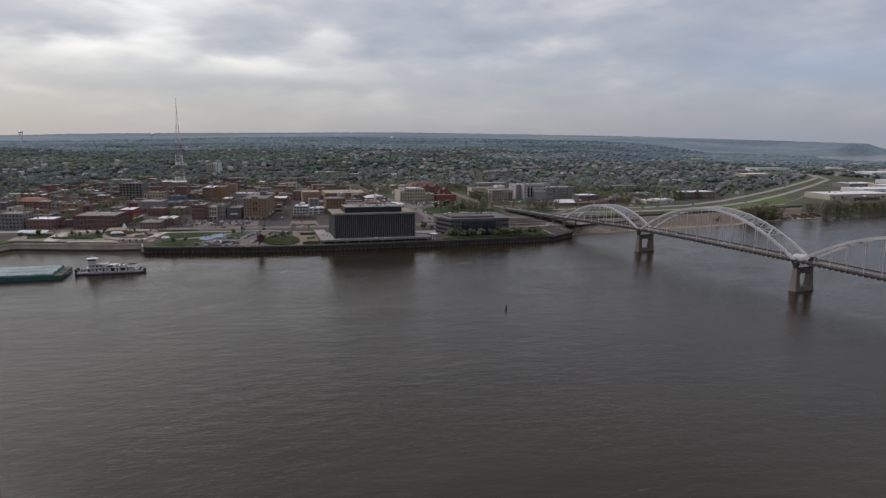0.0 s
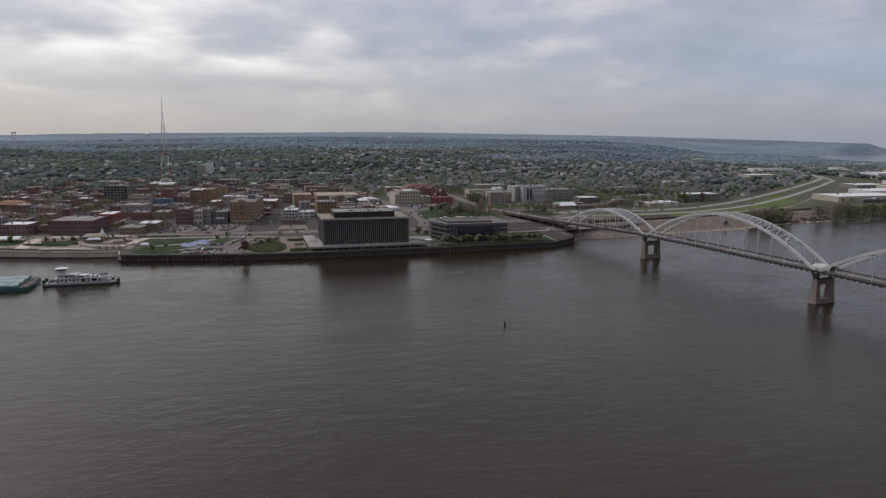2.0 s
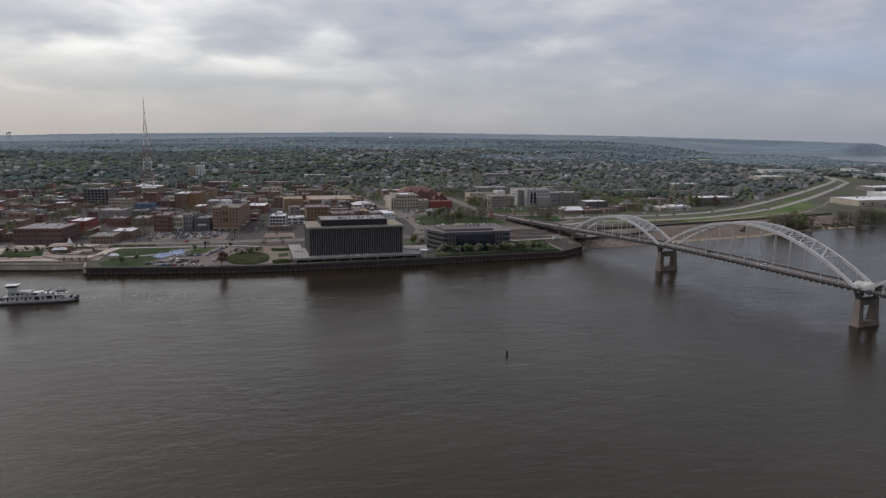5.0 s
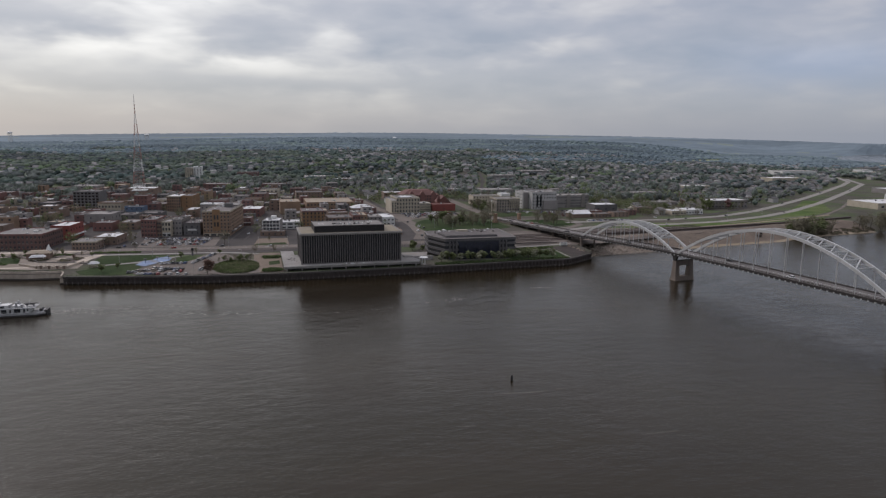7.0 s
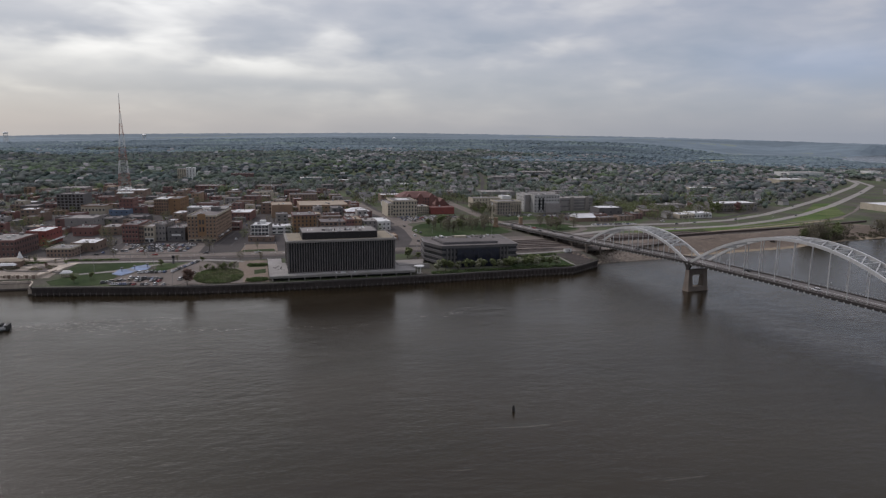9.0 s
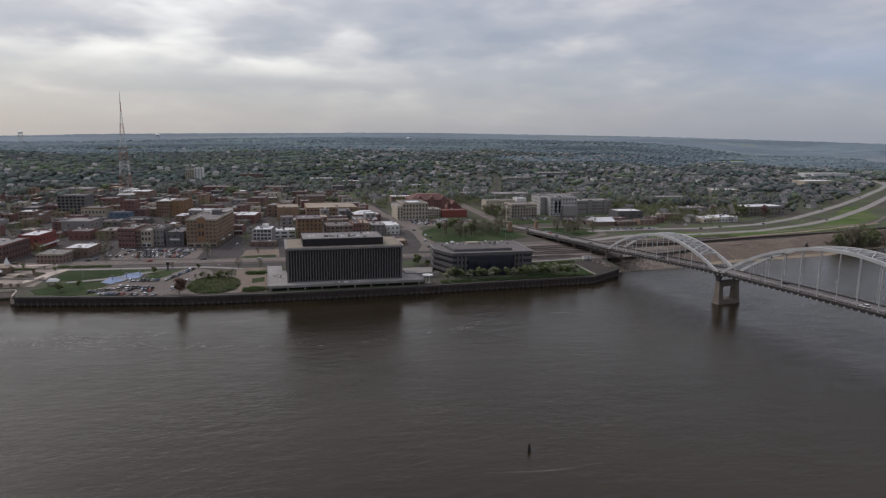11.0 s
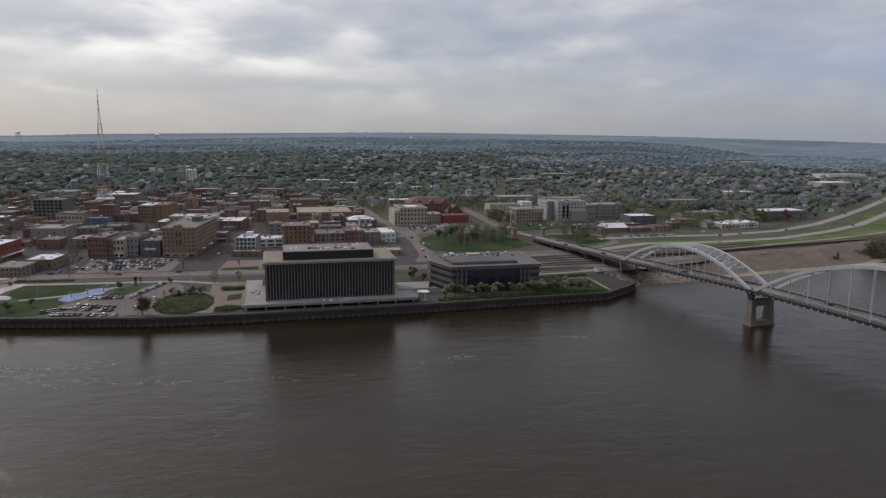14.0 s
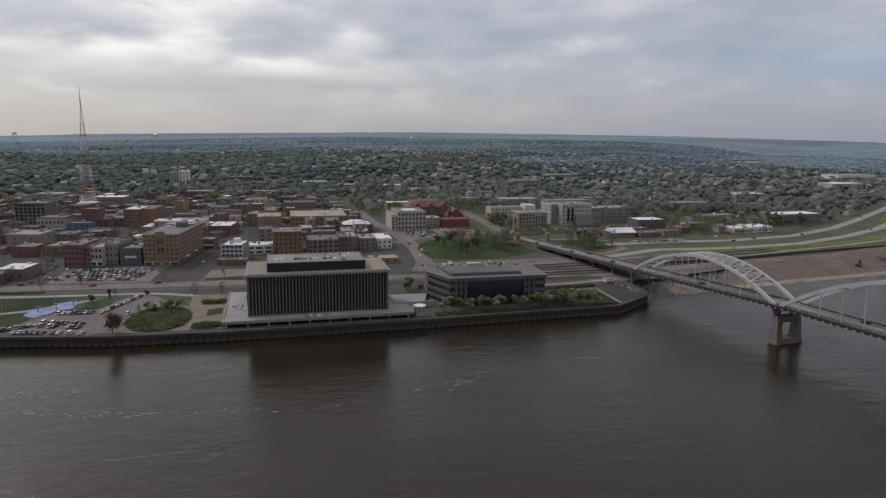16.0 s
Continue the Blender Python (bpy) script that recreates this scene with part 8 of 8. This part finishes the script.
for x, y, w in ((-145.5, 31.5, 3.6), (-190, 62, 5.5)):
    kk = thing("park_pavilion", "small pale pavilion with a white roof", "pavilion", (x, y, ground_z(x, y)))
    for sx in (-1, 1):
        for sy in (-1, 1):
            part("post", Geo().box(sx * w * 0.85 - 0.15, sx * w * 0.85 + 0.15, sy * 2 - 0.15, sy * 2 + 0.15, 0, 2.8), CREAM, kk)
    part("roof", Geo().hip(-w, w, -2.8, 2.8, 2.8, 4.2, 1.6), WHITEROOF, kk)
    part("counter", Geo().box(-w * 0.6, w * 0.6, -1, 1, 0, 1.2), CREAM, kk)
sh = thing("park_shelter", "long open shelter with a pale blue metal roof", "shelter", (-262, 84, ground_z(-262, 84)), -12)
part("roof", Geo().gable(-13, 13, -6, 6, 3.0, 4.6, "x"), PALEBLUE, sh, "pale blue metal roof")
for k in range(5):
    for y in (-5, 5):
        part("post", Geo().box(-12 + 6 * k - 0.15, -12 + 6 * k + 0.15, y - 0.15, y + 0.15, -0.2, 3.1), METAL, sh)
PT = random.Random(23)
for k in range(26):  # young trees and shrubs of the riverside garden
    plant(PT.choice(("bud", "bud", "leaf", "red")), -258 + 4.1 * k + PT.uniform(-2, 2), 58 + PT.uniform(0, 32), PT.uniform(3, 6))
for pts in ([(-244, 58), (-208, 47), (-206, 51), (-242, 62)], [(-204, 84), (-170, 78), (-170, 81), (-204, 87)], [(-156, 84), (-118, 80), (-118, 83), (-156, 87)]):
    shrub_mass("shrub_bed", "low clipped hedge in the riverside garden", pts, 1.0, 34, int(pts[0][0]) + 400, HEDGE)
for k in range(9):
    lp = thing("quay_bollard", "dark squat bollard on the quay edge", "bollard", (-262 + 9.2 * k, 52.0 - 2.7 * k, 5.3), 0, "quay bollards")
    part("post", Geo().tube((0, 0, 0), (0, 0, 1.1), 0.4, 0.35, 10), BLACKMETAL, lp)
pp = thing("festival_stage", "brown stage house with a pointed white roof", "stage", (-191, 72, ground_z(-191, 72)))
part("wall", Geo().box(-8, 8, -5, 5, -0.3, 4.5), BROWNBRICK, pp)
part("roof", Geo().hip(-9, 9, -6, 6, 4.5, 6, 3), TANROOF, pp)
part("spire", Geo().tube((6, 2, 5.5), (6, 2, 10.5), 2.2, 0.1, 8), WHITE, pp)
st = thing("river_steps", "broad tan concrete river steps and terrace", "steps", (-172, 30, 0), kind="structure")
for k in range(6):
    part("step", Geo().box(-14 + 0.5 * k, 9, 3 + 2.2 * k, 16.5, 4.0 + 0.42 * k, 4.42 + 0.42 * k), QUAY, st)
for k in range(4):
    part("gate_post", Geo().box(-12 + 6 * k, -10.4 + 6 * k, 4, 5.6, 5.0, 8.2), BRICKPAVE, st)
for pts in ([(-232, 104), (-160, 98), (-160, 92), (-232, 97)], [(-226, 42), (-168, 38), (-168, 35), (-226, 38)], [(-196, 76), (-160, 60), (-160, 56), (-196, 70)], [(-246, 92), (-236, 92), (-236, 44), (-246, 46)], [(-166, 60), (-150, 78), (-146, 76), (-160, 40), (-166, 40)]):
    drape("path", pts, QUAY, 0.2, "pale winding garden path", "path")
drape("ramp", [(-300, 112), (-252, 108), (-256, 98), (-300, 100)], CONC, 0.22, "pale concrete boat ramp apron", "ramp")
for k in range(3):
    sc = thing("splash_feature", "dark blue spray post on the splash pad", "play equipment", (-112 + 7.5 * k, 38 + 5.5 * k, ground_z(-112, 38) + 0.2))
    part("post", Geo().tube((0, 0, 0), (0, 0, 2.6), 0.25, 0.2, 8), BLUEWALL, sc)
    part("bucket", Geo().tube((0, 0, 2.4), (0, 0, 3.2), 0.5, 1.1, 10), DARKWALL, sc)


# ---- lattice mast on the red block ----
def build_mast():
    z0, z1, w0, w1 = 35.0, 143.0, 6.0, 0.45
    m = thing("lattice_mast", "tall red and white lattice broadcast mast", "mast", (-158.5, 345.5, z0))
    part("platform", Geo().box(-8, 8, -7, 7, 0, 0.8), WHITE, m)
    bands = [0, 0.07, 0.2, 0.33, 0.46, 0.58, 0.70, 0.80, 0.9]
    H = z1 - z0

    def half(u):
        return w0 + (w1 - w0) * min(1, u / 0.82) if u < 0.82 else 0.3

    for k, (a, b) in enumerate(zip(bands, bands[1:])):
        g = Geo()
        n = 3
        for i in range(n):
            ua, ub = a + (b - a) * i / n, a + (b - a) * (i + 1) / n
            ha, hb = half(ua), half(ub)
            za, zb = H * ua, H * ub
            cs = [(-1, -1), (1, -1), (1, 1), (-1, 1)]
            for j in range(4):
                p, q = cs[j], cs[(j + 1) % 4]
                t = 0.27 * (1 - 0.5 * ua)
                g.beam((p[0] * ha, p[1] * ha, za), (p[0] * hb, p[1] * hb, zb), t, t)
                g.beam((p[0] * ha, p[1] * ha, za), (q[0] * hb, q[1] * hb, zb), t * 0.55, t * 0.55)
                g.beam((q[0] * ha, q[1] * ha, za), (p[0] * hb, p[1] * hb, zb), t * 0.55, t * 0.55)
                g.beam((p[0] * hb, p[1] * hb, zb), (q[0] * hb, q[1] * hb, zb), t * 0.6, t * 0.6)
        part("mast_section", g, WHITE if k % 2 == 0 else TOWERRED, m, "white section" if k % 2 == 0 else "red section")
    part("antenna", Geo().tube((0, 0, H * 0.9), (0, 0, H), 0.34, 0.16, 8), STEEL, m)


build_mast()

# ---- tow boat and barges ----
def build_tow():
    t = thing("tow_boat", "white river tow boat with a pilot house and cluttered decks", "boat", (-172.0, -72, 0))
    hull = [(-22, -5.0), (18.5, -5.0), (22.3, -3.6), (22.3, 3.6), (18.5, 5.0), (-22, 5.0)]
    lower = [(x * 0.95, y * 0.96) for x, y in hull]
    n = len(hull)
    part("hull", Geo().add([(x, y, -1.5) for x, y in lower] + [(x, y, 0.9) for x, y in hull], [tuple(range(n))[::-1], tuple(range(n, 2 * n))] + [(k, (k + 1) % n, n + (k + 1) % n, n + k) for k in range(n)]), BOATDARK, t, "black tarred hull")
    part("bulwark", Geo().prism([(x * 1.003, y * 1.003) for x, y in hull], 0.9, 1.9), BOATGREY, t, "pale grey bulwark")
    part("stern_fender", Geo().box(21.6, 23.1, -3.4, 3.4, 0.2, 2.8), BOATDARK, t)
    d1 = part("main_deck_house", Geo().box(-15.5, 14.5, -3.9, 3.9, 1.9, 4.6), BOATWHITE, t)
    part("deck_edge", Geo().box(-16.5, 17.5, -4.8, 4.8, 4.6, 4.8), BOATGREY, t)
    d2 = part("upper_deck_house", Geo().box(-12.5, -5.0, -3.2, 3.2, 4.8, 7.0), BOATWHITE, t)
    part("upper_deck_edge", Geo().box(-13.4, -1.5, -3.9, 3.9, 7.0, 7.2), BOATGREY, t)
    d3 = part("galley_house", Geo().box(-2.6, 4.2, -2.8, 2.8, 4.8, 6.4), BOATWHITE, t)
    part("pilot_trunk", Geo().box(-14.2, -9.6, -1.7, 1.7, 7.2, 9.3), BOATWHITE, t)
    part("lower_trunk", Geo().box(-14.6, -12.4, -2.2, 2.2, 4.8, 7.2), BOATGREY, t)
    ph = part("pilot_house", Geo().box(-14.9, -9.3, -2.4, 2.4, 9.3, 11.1, 0.12), BOATWHITE, t)
    part("pilot_window", Geo().box(-14.95, -9.25, -2.46, 2.46, 9.9, 10.8), CARGLASS, ph)
    part("pilot_roof", Geo().box(-15.7, -8.6, -3.0, 3.0, 11.1, 11.4), BOATWHITE, ph)
    for k, (a, w, z0, z1) in enumerate(((-14.6, 0.9, 2.1, 4.1), (-12.2, 1.2, 3.0, 4.0), (-9.6, 0.9, 2.1, 4.1), (-7.2, 1.2, 3.0, 4.0), (-5.0, 0.9, 2.1, 4.1), (-2.6, 1.2, 3.0, 4.0), (0.2, 2.6, 2.1, 4.2), (4.2, 0.9, 2.1, 4.1), (6.6, 3.2, 2.2, 4.3), (11.2, 1.0, 2.1, 4.1), (13.0, 0.8, 3.0, 4.0))):
        part("doorway" if z0 < 2.5 else "window", Geo().box(a, a + w, -3.98, -3.8, z0, z1), CARGLASS, d1)
    for a, w in ((-11.8, 1.0), (-9.6, 1.8), (-6.8, 1.0)):
        part("window", Geo().box(a, a + w, -3.28, -3.1, 5.4, 6.5), CARGLASS, d2)
    part("doorway", Geo().box(-1.8, 1.6, -2.88, -2.7, 4.9, 6.1), CARGLASS, d3)
    for y in (-2.2, 2.2):
        part("funnel", Geo().tube((7.2, y, 4.8), (7.6, y, 7.9), 0.7, 0.6, 10), BOATGREY, t)
    part("engine_housing", Geo().box(5.2, 9.8, -2.5, 2.5, 4.8, 5.9), BOATWHITE, t)
    part("vent_box", Geo().box(9.9, 11.0, -3.4, -2.2, 4.8, 6.6).box(3.9, 4.9, -3.6, -2.4, 4.8, 6.9), BOATGREY, t)
    part("skiff", Geo().add([(11.2, -1.3, 6.7), (16.6, -1.3, 6.7), (18.0, 0, 7.2), (16.6, 1.3, 6.7), (11.2, 1.3, 6.7), (11.7, -0.7, 5.8), (16.2, -0.7, 5.8), (16.2, 0.7, 5.8), (11.7, 0.7, 5.8)],
                            [(0, 1, 2, 3, 4), (8, 7, 6, 5), (0, 5, 6, 1), (1, 6, 7, 3, 2), (3, 7, 8, 4), (4, 8, 5, 0)]), BOATDARK, t, "dark grey work skiff")
    part("skiff_cradle", Geo().box(12, 12.4, -1, 1, 4.8, 6.0).box(15.5, 15.9, -1, 1, 4.8, 6.0), METAL, t)
    part("davit", Geo().tube((14, -1.8, 4.8), (14, -1.8, 8.3), 0.13, 0.1, 6).tube((14, -1.8, 8.3), (14.4, 0, 8.7), 0.1, 0.08, 6), BOATGREY, t)
    part("winch", Geo().tube((19.5, -2, 2.7), (19.5, 2, 2.7), 0.8, 0.8, 10), BOATDARK, t)
    for x in (-19.5, -17.6):
        part("deck_winch", Geo().tube((x, -3.0, 2.5), (x, -1.2, 2.5), 0.6, 0.6, 10).tube((x, 1.2, 2.5), (x, 3.0, 2.5), 0.6, 0.6, 10), BOATDARK, t)
    for y in (-4.0, 2.4):
        part("push_knee", Geo().box(-23.4, -21.6, y, y + 1.6, -0.5, 4.2), BOATDARK, t)
    part("tow_rigging", Geo().beam((-21, -3, 3.4), (-30, -5, 2.8), 0.35, 0.35).beam((-21, 3, 3.4), (-30, 5, 2.8), 0.35, 0.35).beam((-21, -4, 2.2), (-31, -11, 2.7), 0.25, 0.25), METAL, t)
    for z, x0, x1 in ((4.8, -16.5, 17.5), (1.9, -21.5, 20.5), (7.2, -13.4, -1.5)):
        rail = Geo()
        w = 4.7 if z < 7 else 3.8
        for y in (-w, w):
            rail.beam((x0, y, z + 1.0), (x1, y, z + 1.0), 0.07, 0.07).beam((x0, y, z + 0.5), (x1, y, z + 0.5), 0.05, 0.05)
            for k in range(int((x1 - x0) / 2) + 1):
                rail.beam((x0 + 2 * k, y, z), (x0 + 2 * k, y, z + 1.0), 0.06, 0.06)
        part("deck_rail", rail, BOATGREY, t)
    part("mast", Geo().tube((-12, 0, 11.4), (-12, 0, 14.2), 0.12, 0.06, 6).tube((-2, 0, 6.4), (-2, 0, 11.5), 0.1, 0.05, 6), METAL, t)
    part("radar", Geo().box(-13.4, -10.6, -0.12, 0.12, 12.4, 12.65), BOATWHITE, t)
    for row in range(3):
        for k in range(2):
            b = thing("barge", "covered cargo barge with rounded pale teal lids", "barge", (-231 - 60.2 * k, -82.7 + 10.8 * row, 0), 0, "barges of the tow")
            h = [(-29.5, -5.3), (25, -5.3), (29.8, -4.6), (29.8, 4.6), (25, 5.3), (-29.5, 5.3)]
            part("hull", Geo().prism(h, -1.2, 2.7), BARGEHULL, b, "dark teal steel hull")
            part("coaming", Geo().box(-27, 24.6, -4.7, 4.7, 2.7, 3.6), BARGESIDE, b, "teal coaming")
            part("bow_deck", Geo().box(24.8, 29.4, -4.3, 4.3, 2.7, 2.8), DIRT, b, "rusty brown end deck")
            for c in (-3, 3):
                part("timberhead", Geo().tube((27.5, c, 2.8), (27.5, c, 3.7), 0.25, 0.25, 8), BOATDARK, b)
            arc = [(4.75 * math.cos(a), 3.5 + 1.35 * math.sin(a) ** 0.8) for a in np.linspace(0.0, math.pi, 9)]
            for j in range(9):
                x, lift = -26.8 + 5.7 * j, 0.12 * (j % 2)
                m = Geo()
                m.v = [(x, y, z + lift) for y, z in arc] + [(x + 5.55, y, z + lift) for y, z in arc]
                m.f = [(i, i + 1, i + 10, i + 9) for i in range(8)] + [tuple(range(9))[::-1], tuple(range(9, 18))]
                part("lid", m, BARGE, b)


build_tow()
by_ = thing("river_buoy", "dark can buoy in the open river", "buoy", (72.6, -238, 0))
part("can", Geo().tube((0, 0, -0.8), (0, 0, 1.5), 0.55, 0.5, 12).tube((0, 0, 1.5), (0, 0, 2.6), 0.5, 0.22, 12), BLACKMETAL, by_)

# ---- digger on the beach ----
dg = thing("digger", "brown tracked digger on the dug bank", "digger", (462, 70, ground_z(462, 70) + 1.0), 30)
for y in (-1.4, 1.4):
    part("track", Geo().box(-2.3, 2.3, y - 0.35, y + 0.35, 0, 0.95, 0.1), TYRE, dg)
part("cab_body", Geo().box(-2.4, 1.6, -1.5, 1.5, 0.95, 2.2, 0.1), DIRT, dg)
part("cab", Geo().box(0, 1.6, -1.4, 0.1, 2.2, 3.6, 0.1), CARGLASS, dg)
part("boom", Geo().beam((1.4, 0.4, 1.9), (5.2, 0.4, 5.0), 0.5, 0.7), DIRT, dg)
part("stick", Geo().beam((5.2, 0.4, 5.0), (7.6, 0.4, 2.2), 0.4, 0.5), DIRT, dg)
part("bucket", Geo().box(7.0, 8.2, -0.3, 1.1, 1.0, 2.2, 0.15), TYRE, dg)

# ---- water towers on the skyline ----
for x, y, top in ((-497, 2899, 78), (657, 2877, 72), (-1014, 2774, 84)):
    w = thing("water_tower", "white water tower on the wooded skyline", "water tower", (x, y, ground_z(x, y)))
    h = top - ground_z(x, y)
    for a in range(6):
        c, s = 8 * math.cos(a * 1.047), 8 * math.sin(a * 1.047)
        part("leg", Geo().tube((c, s, 0), (c * 0.9, s * 0.9, h - 7), 0.9, 0.8, 6), WHITE, w)
    part("bowl", Geo().tube((0, 0, h - 9), (0, 0, h - 4), 7, 11, 16).tube((0, 0, h - 4), (0, 0, h), 11, 3, 16), WHITE, w)
